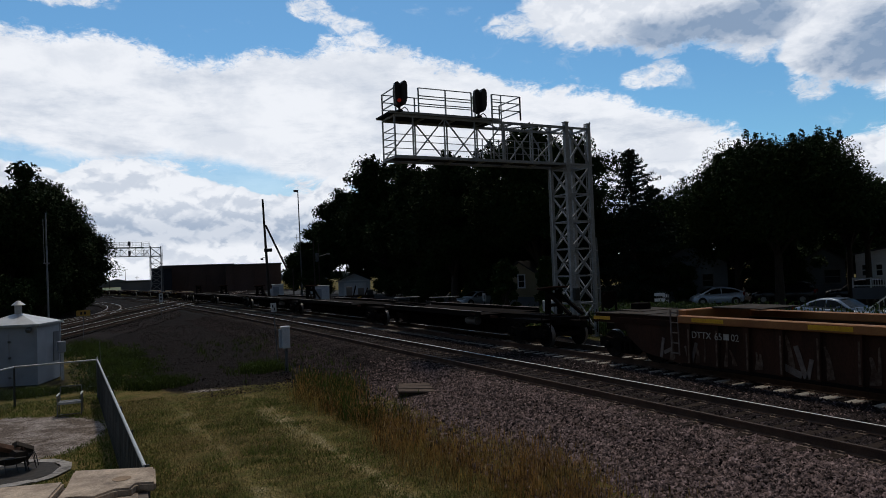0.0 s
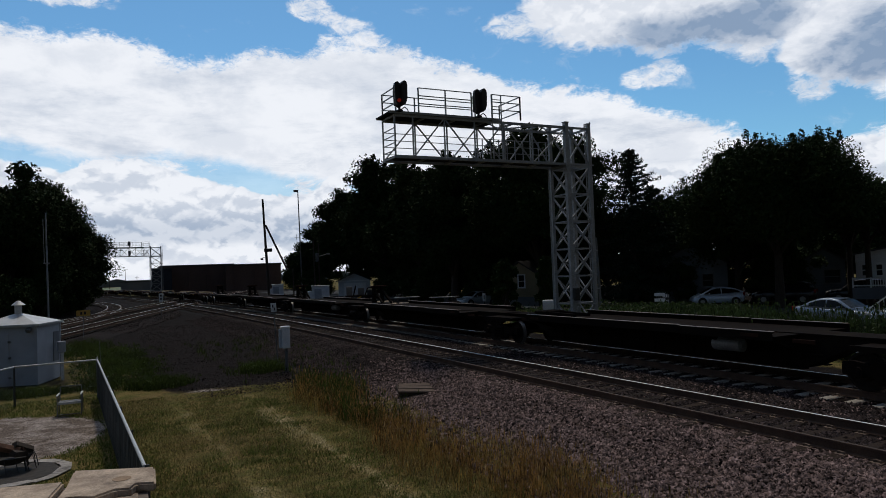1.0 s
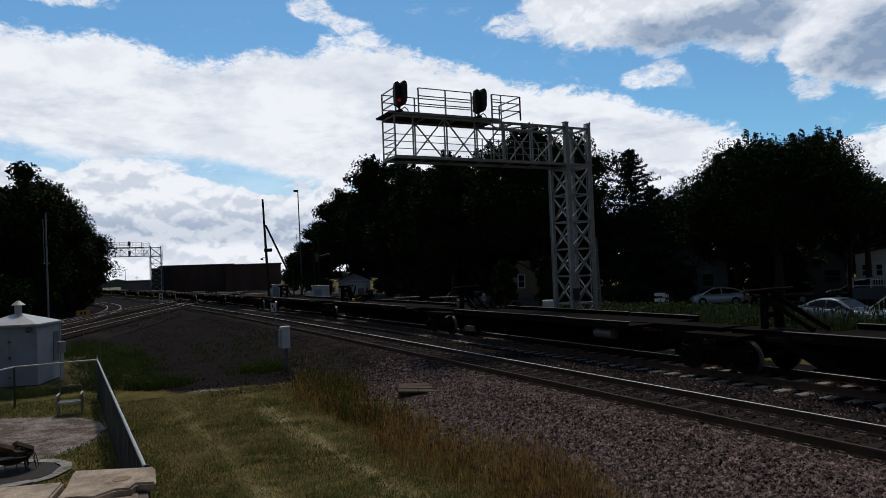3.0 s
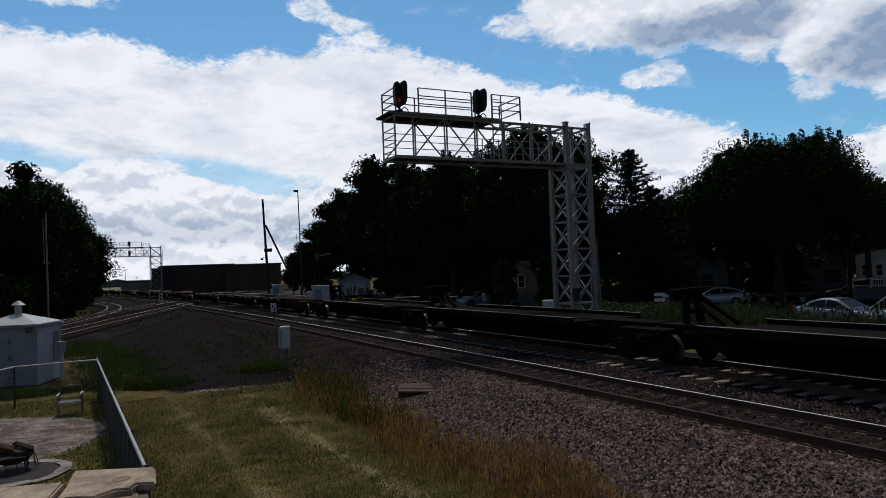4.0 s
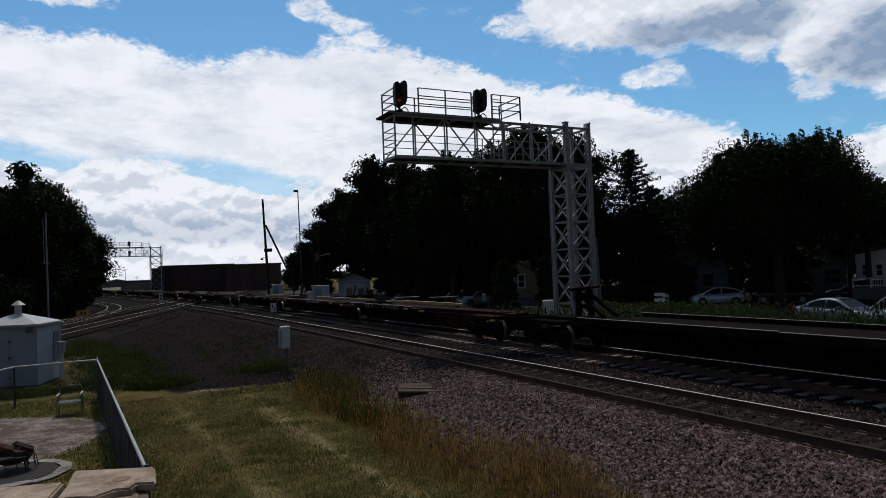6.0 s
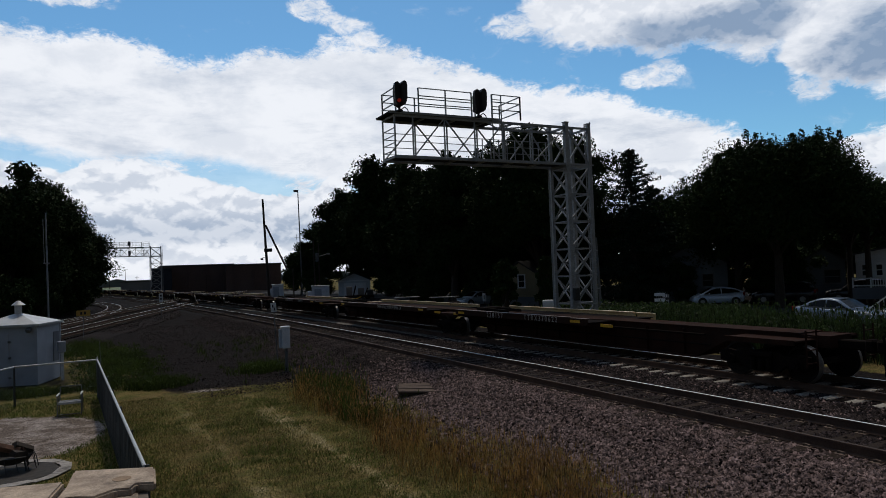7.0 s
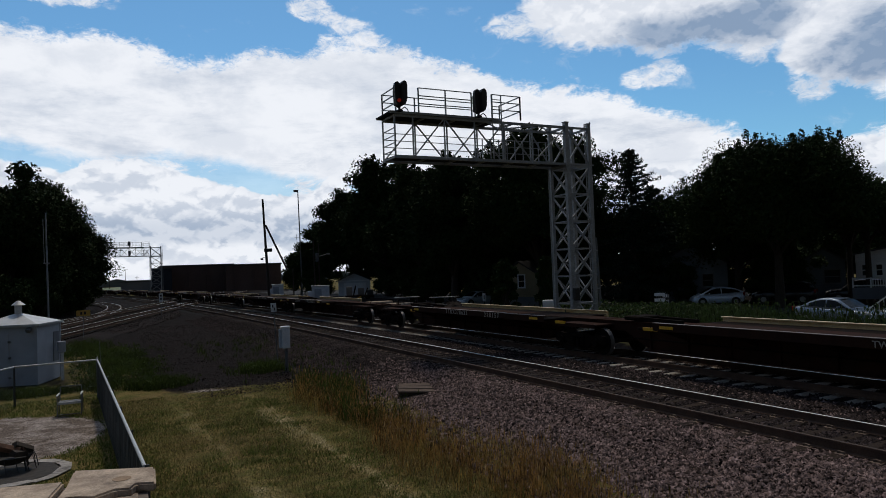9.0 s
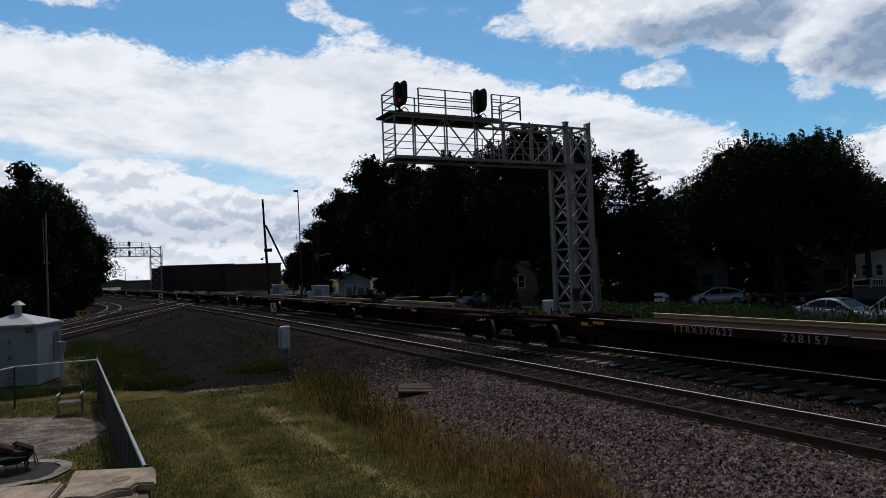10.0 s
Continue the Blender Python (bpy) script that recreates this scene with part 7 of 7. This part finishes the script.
def yard_clutter():
    """Machines and stacks in the far yard beside the garage."""
    ld = empty("loader", pose(29.0, 76.0, -0.46, rz=70), "small yellow loader in the rail yard", "loader")
    part("body", box(B(), (0, 0, 0.62), (0.9, 1.5, 0.5), bevel=0.08), M_SPINE, ld)
    part("arm", bar(B(), (0.3, 0.5, 0.8), (0.3, 1.5, 0.35), 0.12), M_REFLECT, ld)
    part("bucket", box(B(), (0.1, 1.65, 0.28), (1.1, 0.4, 0.4), bevel=0.05), M_REFLECT, ld)
    part("cab", box(B(), (0, -0.3, 1.15), (0.75, 0.7, 0.65), bevel=0.05), M_BLACK, ld)
    for x in (-0.5, 0.5):
        for y in (-0.5, 0.5):
            part("wheel", rod(B(), (x - 0.1, y, 0.3), (x + 0.1, y, 0.3), 0.3, 14), M_TYRE, ld)
    for x, y, w, h, lab in ((29.8, 84.0, 1.5, 1.75, "rust-brown track machine in the rail yard"), (31.6, 84.6, 1.6, 1.4, "stack of rust-brown machine parts in the yard")):
        mc = empty("track_machine", pose(x, y, -0.46, rz=face(x, y)), lab, "track machine")
        part("base", box(B(), (0, 0, 0.45), (w, 1.0, 0.35), bevel=0.04), M_RUST, mc)
        part("cabin", box(B(), (-0.2, 0, 0.62 + h * 0.32), (w * 0.5, 0.9, h * 0.62), bevel=0.04), M_DECK, mc)
        part("boom", bar(B(), (w * 0.2, 0, 0.6), (w * 0.42, -0.2, h + 0.1), 0.12), M_RUST, mc)
        for s in (-1, 1):
            part("wheel", rod(B(), (s * w * 0.35, -0.55, 0.28), (s * w * 0.35, 0.55, 0.28), 0.28, 12), M_TYRE, mc)
    for i, (x, y, w) in enumerate(((24.6, 55.0, 2.2), (26.2, 51.0, 2.4))):
        pt = empty("picnic_table", pose(x, y, -0.46, rz=face(x, y) + 10), "dark picnic table on pale ground", "table", "tables in the yard")
        part("tabletop", box(B(), (0, 0, 1.15), (w, 0.8, 0.06)), M_GREYPOLE, pt)
        for s in (-1, 1):
            part("bench_seat", box(B(), (0, s * 0.75, 0.55), (w, 0.28, 0.05)), M_GREYPOLE, pt)
            for x2 in (-w * 0.38, w * 0.38):
                part("leg", bar(B(), (x2, s * 0.7, 0), (x2, s * 0.15, 1.12), 0.09), M_POLE, pt)
    for x, y, w, d in ((26.5, 62.0, 3.2, 1.6), (27.2, 68.0, 2.6, 1.4), (23.4, 71.0, 3.0, 1.0), (24.2, 46.0, 2.0, 1.0)):
        sl = empty("concrete_panel", pose(x, y, -0.46, rz=face(x, y) + 14), "pale concrete crossing panel lying in the yard", "panel", "panels lying in the yard")
        part("panel", box(B(), (0, 0, 0.2), (w, d, 0.32), bevel=0.03), M_CONCRETE, sl)


yard_clutter()

# ---- signs and boxes on the near side
def sign(name, base, h, w, hh, mat, label, lean=0.0, rz=0.0, marks=()):
    s = empty(name, Matrix.Translation(base) @ pose(0, 0, 0, 0, lean, rz), label, "sign", "signs beside the tracks")
    part("post", bar(B(), (0, 0.03, -0.1), (0, 0.03, h), 0.045), M_GREYPOLE, s)
    plate = part("plate", box(B(), (0, 0, h - hh / 2), (w, 0.012, hh), bevel=0.004), mat, s)
    for u, v, a, b in marks:
        part("mark", box(B(), (u, -0.010, h - hh / 2 + v), (a, 0.006, b)), M_BLACK, plate)
    return s


sign("number_sign", (7.02, 29.2, -0.62), 2.42, 0.23, 0.37, M_SIGNW, "small white sign with dark marks on a leaning thin post", -2.6, face(7, 29), ((-0.03, 0.06, 0.05, 0.12), (0.03, -0.07, 0.05, 0.12)))
sign("track_sign", (5.7, 65.75, -0.45), 2.28, 0.34, 0.78, M_SIGNW, "white track sign with dark marks on a post", 0, face(5.7, 65), ((0.0, 0.2, 0.14, 0.18), (0.0, -0.08, 0.14, 0.18)))
sign("speed_sign", (-0.28, 46.5, -0.55), 1.90, 0.74, 0.33, M_SIGNY, "amber rectangular sign with dark marks on a post", 0, face(-0.28, 46.5), ((-0.1, 0, 0.11, 0.17), (0.09, 0, 0.12, 0.17)))
bx = empty("relay_box", pose(6.62, 26.2, -0.66, rz=face(6.6, 26) + 12), "white metal relay box on a grey post", "relay box")
part("case", box(B(), (0, 0, 1.24), (0.30, 0.24, 0.80), bevel=0.015), M_BOX, bx)
part("lid", box(B(), (0, 0, 1.655), (0.34, 0.28, 0.03), bevel=0.008), M_BOX, bx)
part("side_panel", box(B(), (-0.19, 0.02, 1.22), (0.09, 0.18, 0.72), bevel=0.01), M_SHED, bx)
part("post", bar(B(), (0.02, 0.05, -0.1), (0.02, 0.05, 0.85), 0.09), M_GREYPOLE, bx)


def ballast_box():
    b = empty("switch_cover", pose(8.0, 17.6, -0.425, rx=13, ry=4, rz=-14), "weathered brown plywood cover lying on ballast", "cover")
    for k in range(3):
        part("plank", box(B(), (0.01 * k, -0.21 + 0.21 * k, 0.095 + 0.006 * (k % 2)), (1.0 - 0.05 * k, 0.195, 0.045), Matrix.Rotation(radians(1.5 * k - 1), 3, "Z"), bevel=0.01), M_OLDPLY, b)
    part("loose_plank", box(B(), (0.46, -0.42, 0.03), (0.75, 0.20, 0.05), Matrix.Rotation(radians(12), 3, "Z"), bevel=0.01), M_OLDPLY, b, "loose grey plank")
    part("side_board", box(B(), (0, -0.26, 0.035), (0.92, 0.04, 0.075)), M_POLE, b)
    part("side_board", box(B(), (0, 0.26, 0.035), (0.92, 0.04, 0.075)), M_POLE, b)
    part("end_board", box(B(), (0.46, 0, 0.035), (0.04, 0.48, 0.075)), M_POLE, b)
    part("end_board", box(B(), (-0.46, 0, 0.035), (0.04, 0.48, 0.075)), M_POLE, b)


ballast_box()
st = empty("dry_stick", pose(6.75, 7.95, -0.56, rz=24), "pale dry stick lying in grass", "stick")
part("stick", rod(B(), (-0.16, 0, 0.03), (0.17, 0.02, 0.10), 0.012, 6, 0.007), M_STRAW, st)
sk = empty("thin_stake", pose(0.38, 30.0, LAWN), "thin dark stake among weeds", "stake")
part("stake", rod(B(), (0, 0, -0.1), (-0.02, 0, 1.35), 0.014, 6, 0.008), M_GREYPOLE, sk)


# ---- fenced yard with shed, fire pit and chair
def shed():
    s = empty("metal_shed", pose(-2.30, 29.95, LAWN, rz=-19), "white metal panel shed with a pyramid roof and vent", "shed")
    w, h = 2.05, 2.15
    part("wall", box(B(), (0, 0, h / 2 + 0.06), (w, w, h)), M_SHED, s)
    bm = B()
    e, t = w / 2 + 0.10, 0.28
    vs = [bm.verts.new(p) for p in ((-e, -e, h + 0.05), (e, -e, h + 0.05), (e, e, h + 0.05), (-e, e, h + 0.05), (-0.12, -0.12, h + 0.42), (0.12, -0.12, h + 0.42), (0.12, 0.12, h + 0.42), (-0.12, 0.12, h + 0.42))]
    for f in ((0, 1, 5, 4), (1, 2, 6, 5), (2, 3, 7, 6), (3, 0, 4, 7), (4, 5, 6, 7), (3, 2, 1, 0)):
        bm.faces.new([vs[i] for i in f])
    bmesh.ops.recalc_face_normals(bm, faces=bm.faces)
    roof = part("roof", bm, M_SHEDROOF, s)
    part("drip_edge", box(B(), (0, -e, h + 0.03), (2 * e, 0.025, 0.08)), M_SHEDROOF, roof)
    part("drip_edge", box(B(), (e, 0, h + 0.03), (0.025, 2 * e - 0.06, 0.08)), M_SHEDROOF, roof)
    vent = part("vent_pipe", rod(B(), (0, 0, h + 0.35), (0, 0, h + 0.78), 0.12, 16), M_SHEDROOF, s, "round galvanised roof vent")
    part("vent_cap", rod(B(), (0, 0, h + 0.74), (0, 0, h + 0.90), 0.24, 18, 0.05), M_SHEDROOF, vent)
    for x, dx in ((-0.28, 0.78),):
        door = part("door", box(B(), (x, -w / 2 - 0.012, 1.02), (dx, 0.02, 1.75), bevel=0.004), M_SHED, s, "white sheet metal door")
        for z in (0.35, 1.05, 1.62):
            part("hinge", box(B(), (x + dx / 2 + 0.02, -w / 2 - 0.03, z), (0.09, 0.03, 0.07)), M_GREYPOLE, door)
        part("latch", box(B(), (x - dx / 2 + 0.08, -w / 2 - 0.035, 0.95), (0.07, 0.04, 0.16)), M_GREYPOLE, door)
        part("sign_plate", box(B(), (x + 0.05, -w / 2 - 0.028, 1.62), (0.14, 0.01, 0.09)), M_GREYPOLE, door)
    part("lamp", box(B(), (w / 2 - 0.22, -w / 2 - 0.10, 2.02), (0.16, 0.18, 0.14), Matrix.Rotation(radians(25), 3, "X"), bevel=0.02), M_GREYPOLE, s)
    part("side_hatch", box(B(), (w / 2 + 0.012, 0.62, 1.28), (0.02, 0.5, 1.1), bevel=0.004), M_GREYWALL, s)
    for x in (-w / 2, w / 2):
        for y in (-w / 2, w / 2):
            part("corner_trim", box(B(), (x, y, h / 2 + 0.05), (0.06, 0.06, h)), M_SHED, s)
    part("skid", box(B(), (0, 0, 0.0), (w - 0.1, w - 0.1, 0.16)), M_POLE, s)
    mt = empty("meter_post", pose(-0.92, 29.9, LAWN, rz=10), "grey meter box on a pale post beside a shed", "meter")
    part("post", bar(B(), (0, 0, -0.1), (0, 0, 1.15), 0.11), M_BOX, mt)
    part("meter_box", box(B(), (-0.02, -0.05, 1.25), (0.26, 0.20, 0.42), bevel=0.02), M_SHED, mt)


shed()


def fence():
    """Chain-link fence: a see-through run along the back, a slatted run towards the camera."""
    top = 0.53
    z0 = LAWN
    a, b, c, d = Vector((-2.9, 22.3, 0)), Vector((-1.99, 24.1, 0)), Vector((0.21, 24.24, 0)), Vector((0.60, 9.75, 0))
    f = empty("chain_link_fence", pose(0, 0, 0), "galvanised chain-link fence with dark slats, round a yard", "fence")

    def posts(p, q, n, r=0.03):
        for i in range(n + 1):
            x = p.lerp(q, i / n)
            part("post", rod(B(), (x.x + (0.03 if n > 2 else 0), x.y, z0 - 0.1), (x.x + (0.03 if n > 2 else 0), x.y, top + 0.02), r, 10), M_GREYPOLE if n <= 2 else M_SLAT, f)
    for p, q in ((a, b), (b, c), (c, d)):
        part("top_rail", rod(B(), (p.x, p.y, top), (q.x, q.y, top), 0.024, 10), M_FENCE, f)
    part("corner_cap", rod(B(), (c.x, c.y, top), (c.x, c.y, top + 0.09), 0.042, 12, 0.015), M_FENCE, f)
    posts(a, b, 1)
    posts(b, c, 1)
    posts(c, d, 6)

    def mesh_net(p, q, step=0.10):
        bm = B()
        n = int((q - p).length / step)
        hgt = top - z0 - 0.08
        k = int(hgt / step)
        for i in range(-k, n):
            for s in (0, 1):
                u0, u1 = i, i + k
                z_a, z_b = (0, hgt) if s == 0 else (hgt, 0)
                lo, hi = max(u0, 0), min(u1, n)
                if hi <= lo:
                    continue
                t0, t1 = (lo - u0) / k, (hi - u0) / k
                x0, x1 = p.lerp(q, lo / n), p.lerp(q, hi / n)
                bar(bm, (x0.x, x0.y, z0 + 0.05 + z_a + (z_b - z_a) * t0), (x1.x, x1.y, z0 + 0.05 + z_a + (z_b - z_a) * t1), 0.003)
        tagged(part("wire_mesh", bm, M_GREYPOLE, f, "thin diamond wire mesh"), kind="stuff")
    mesh_net(a, b)
    mesh_net(b, c)
    # slats of the near run
    ln = (d - c).length
    n = int(ln / 0.085)
    dirv = (d - c).normalized()
    bm = box(B(), (0, 0, 0), (0.008, 0.066, top - z0 - 0.10))
    first = part("slat", bm, M_SLAT, f)
    ang = math.atan2(-dirv.x, dirv.y)
    for i in range(n):
        x = c + dirv * (0.06 + i * 0.085)
        m = Matrix.Translation((x.x, x.y, (top + z0) / 2 - 0.02 + 0.01 * math.sin(i * 2.1))) @ Matrix.Rotation(ang + 0.22 * math.sin(i * 1.7), 4, "Z")
        if i == 0:
            first.matrix_basis = m
        else:
            again(first, m)


fence()


def fire_pit():
    bed = empty("ash_ring", pose(-1.35, 15.6, LAWN + 0.01), "pale stone slab ring with ash", "fire ring")
    bm = B()
    for k in range(11):
        a0, a1 = 2 * math.pi * k / 11 + 0.008, 2 * math.pi * (k + 1) / 11 - 0.008
        o = [(0.80 * math.cos(a0), 0.80 * math.sin(a0)), (1.0 * math.cos(a0), 1.0 * math.sin(a0)), (1.03 * math.cos((a0 + a1) / 2), 1.03 * math.sin((a0 + a1) / 2)), (1.0 * math.cos(a1), 1.0 * math.sin(a1)), (0.80 * math.cos(a1), 0.80 * math.sin(a1))]
        part("stone", prism(B(), o, 0.0, 0.012 + 0.008 * (k % 3), "z"), M_ASHPALE, bed)
    part("ash_bed", prism(B(), [(0.82 * math.cos(i * 0.3), 0.82 * math.sin(i * 0.3)) for i in range(21)], 0.0, 0.012, "z"), M_ASH, bed)
    p = empty("fire_bowl", pose(-1.38, 15.9, LAWN + 0.025) @ Matrix.Scale(0.80, 4), "black wire fire bowl with split logs and ash", "fire pit")
    bm = B()
    n, rings = 20, [(0.20, 0.16), (0.36, 0.22), (0.46, 0.34), (0.50, 0.36), (0.45, 0.33), (0.34, 0.25), (0.0, 0.20)]
    loops = [[bm.verts.new((r * math.cos(2 * math.pi * i / n), r * math.sin(2 * math.pi * i / n), z)) for i in range(n)] for r, z in rings[:-1]]
    for u, v in zip(loops, loops[1:]):
        for i in range(n):
            bm.faces.new((u[i], u[(i + 1) % n], v[(i + 1) % n], v[i]))
    bm.faces.new(loops[0])
    bm.faces.new(loops[-1][::-1])
    part("bowl", bm, M_ASH, p)
    for k in range(4):
        a = math.pi / 4 + k * math.pi / 2
        part("leg", bar(B(), (0.46 * math.cos(a), 0.46 * math.sin(a), 0), (0.40 * math.cos(a), 0.40 * math.sin(a), 0.30), 0.03), M_BLACK, p)
    for k in range(14):
        a = 2 * math.pi * k / 14
        part("wire", bar(B(), (0.50 * math.cos(a), 0.50 * math.sin(a), 0.34), (0.56 * math.cos(a + 0.1), 0.56 * math.sin(a + 0.1), 0.02), 0.014), M_BLACK, p)
    part("rim_wire", bar(B(), (-0.5, 0, 0.36), (0.5, 0, 0.36), 0.02), M_BLACK, p)
    for i, (x, y, z, a, tilt) in enumerate(((-0.18, 0.02, 0.40, 20, 6), (0.08, 0.10, 0.43, -30, -8), (0.16, -0.12, 0.40, 60, 10), (-0.05, -0.05, 0.53, -12, 18), (0.24, 0.05, 0.50, 35, 28))):
        bm = prism(B(), [(-0.09, -0.05), (0.10, -0.06), (0.04, 0.09), (-0.07, 0.07)], -0.24, 0.24, "x")
        lg = part("log", bm, M_LOG if i % 2 else M_POLE, p, "charred split log")
        lg.matrix_basis = pose(x, y, z, 10 * i, tilt, a)


fire_pit()


def chair():
    c = empty("lawn_chair", pose(-0.50, 21.8, LAWN, rz=-4), "small pale metal-framed lawn chair", "chair")
    for x in (-0.29, 0.29):
        part("leg", bar(B(), (x, -0.22, 0), (x, -0.20, 0.55), 0.028), M_GREYPOLE, c)
        part("leg", bar(B(), (x, 0.26, 0), (x, 0.22, 0.55), 0.028), M_GREYPOLE, c)
        part("arm", bar(B(), (x, -0.26, 0.57), (x, 0.28, 0.57), 0.04, 0.025), M_FENCE, c)
        part("back_post", bar(B(), (x * 0.95, 0.22, 0.34), (x * 0.9, 0.38, 0.74), 0.022), M_GREYPOLE, c)
    for y in (-0.20, -0.07, 0.06, 0.18):
        part("seat_slat", box(B(), (0, y, 0.36), (0.55, 0.09, 0.02)), M_GREYPOLE, c)
    part("front_bar", box(B(), (0, -0.255, 0.36), (0.56, 0.02, 0.06)), M_FENCE, c)
    part("foot_bar", box(B(), (0, -0.21, 0.05), (0.56, 0.02, 0.02)), M_GREYPOLE, c)
    part("back_bar", box(B(), (0, 0.38, 0.74), (0.52, 0.025, 0.03)), M_GREYPOLE, c)


chair()


def coping():
    """Old wall at the foot of the stand: cracked coping slabs over rubble."""
    w = empty("wall_coping", pose(0, 0, 0), "old wall topped with cracked tan concrete coping slabs", "wall", kind="structure")
    z = 1.69

    def slab(name, pts, zb, zt, mat, label=""):
        bm = prism(B(), pts, zb, zt, "z")
        bmesh.ops.bevel(bm, geom=[e for e in bm.edges], offset=0.012, segments=2, affect="EDGES")
        return part(name, bm, mat, w, label)
    slab("coping_slab", [(-0.105, 5.14), (0.365, 4.92), (0.340, 4.54), (0.235, 4.585), (0.20, 4.50), (0.12, 4.53), (0.0, 4.44), (-0.09, 4.50), (-0.19, 4.52), (-0.14, 4.78)], z - 0.055, z, M_CONCRETE, "tan coping slab with a broken edge and a round stain")
    slab("coping_slab", [(-0.155, 4.94), (-0.50, 5.04), (-1.2, 5.16), (-1.25, 4.6), (-0.55, 4.40), (-0.24, 4.50), (-0.20, 4.72)], z - 0.065, z - 0.012, M_CONCRETE, "grey-tan coping slab with cracks")
    slab("broken_slab", [(0.24, 4.56), (0.19, 4.47), (0.10, 4.49), (0.0, 4.42), (-0.2, 4.49), (-0.24, 4.2), (0.22, 4.16)], z - 0.10, z - 0.035, M_CONCRETE, "broken lower slab")
    part("wall_core", prism(B(), [(-1.2, 5.08), (-0.12, 4.96), (0.31, 4.84), (0.275, 4.15), (-1.2, 4.1)], LAWN - 0.1, z - 0.06, "z"), material("old_wall_stone", (0.20, 0.165, 0.14), (0.12, 0.10, 0.085), rough=0.95, scale=5, bump=0.5), w)
    bm = prism(B(), [(0.16 + 0.055 * math.cos(i * 0.42), 4.74 + 0.055 * math.sin(i * 0.42)) for i in range(15)], z - 0.002, z + 0.0025, "z")
    part("round_stain", bm, material("round_stain", (0.36, 0.25, 0.16), rough=0.9, scale=9), w)


coping()


# ---- far distance
def distance():
    rng = np.random.default_rng(3)
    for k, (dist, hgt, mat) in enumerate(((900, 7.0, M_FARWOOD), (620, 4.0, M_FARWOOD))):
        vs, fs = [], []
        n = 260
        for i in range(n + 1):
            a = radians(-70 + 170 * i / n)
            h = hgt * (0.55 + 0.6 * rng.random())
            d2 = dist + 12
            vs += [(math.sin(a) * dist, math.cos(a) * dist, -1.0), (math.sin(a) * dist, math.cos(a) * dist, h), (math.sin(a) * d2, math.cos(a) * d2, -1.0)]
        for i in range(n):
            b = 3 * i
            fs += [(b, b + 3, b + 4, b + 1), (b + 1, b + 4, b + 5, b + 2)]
        tagged(mesh_part("far_wood", vs, fs, mat), "far off line of woods, haze painted in as blue-grey", "woods", kind="stuff")
    fld = prism(B(), [(-30, 330), (60, 330), (90, 560), (-60, 560)], -0.6, -0.25, "z")
    tagged(part("far_field", fld, M_FIELD), "pale green field beyond the tracks", "field", kind="structure")


distance()

motions()
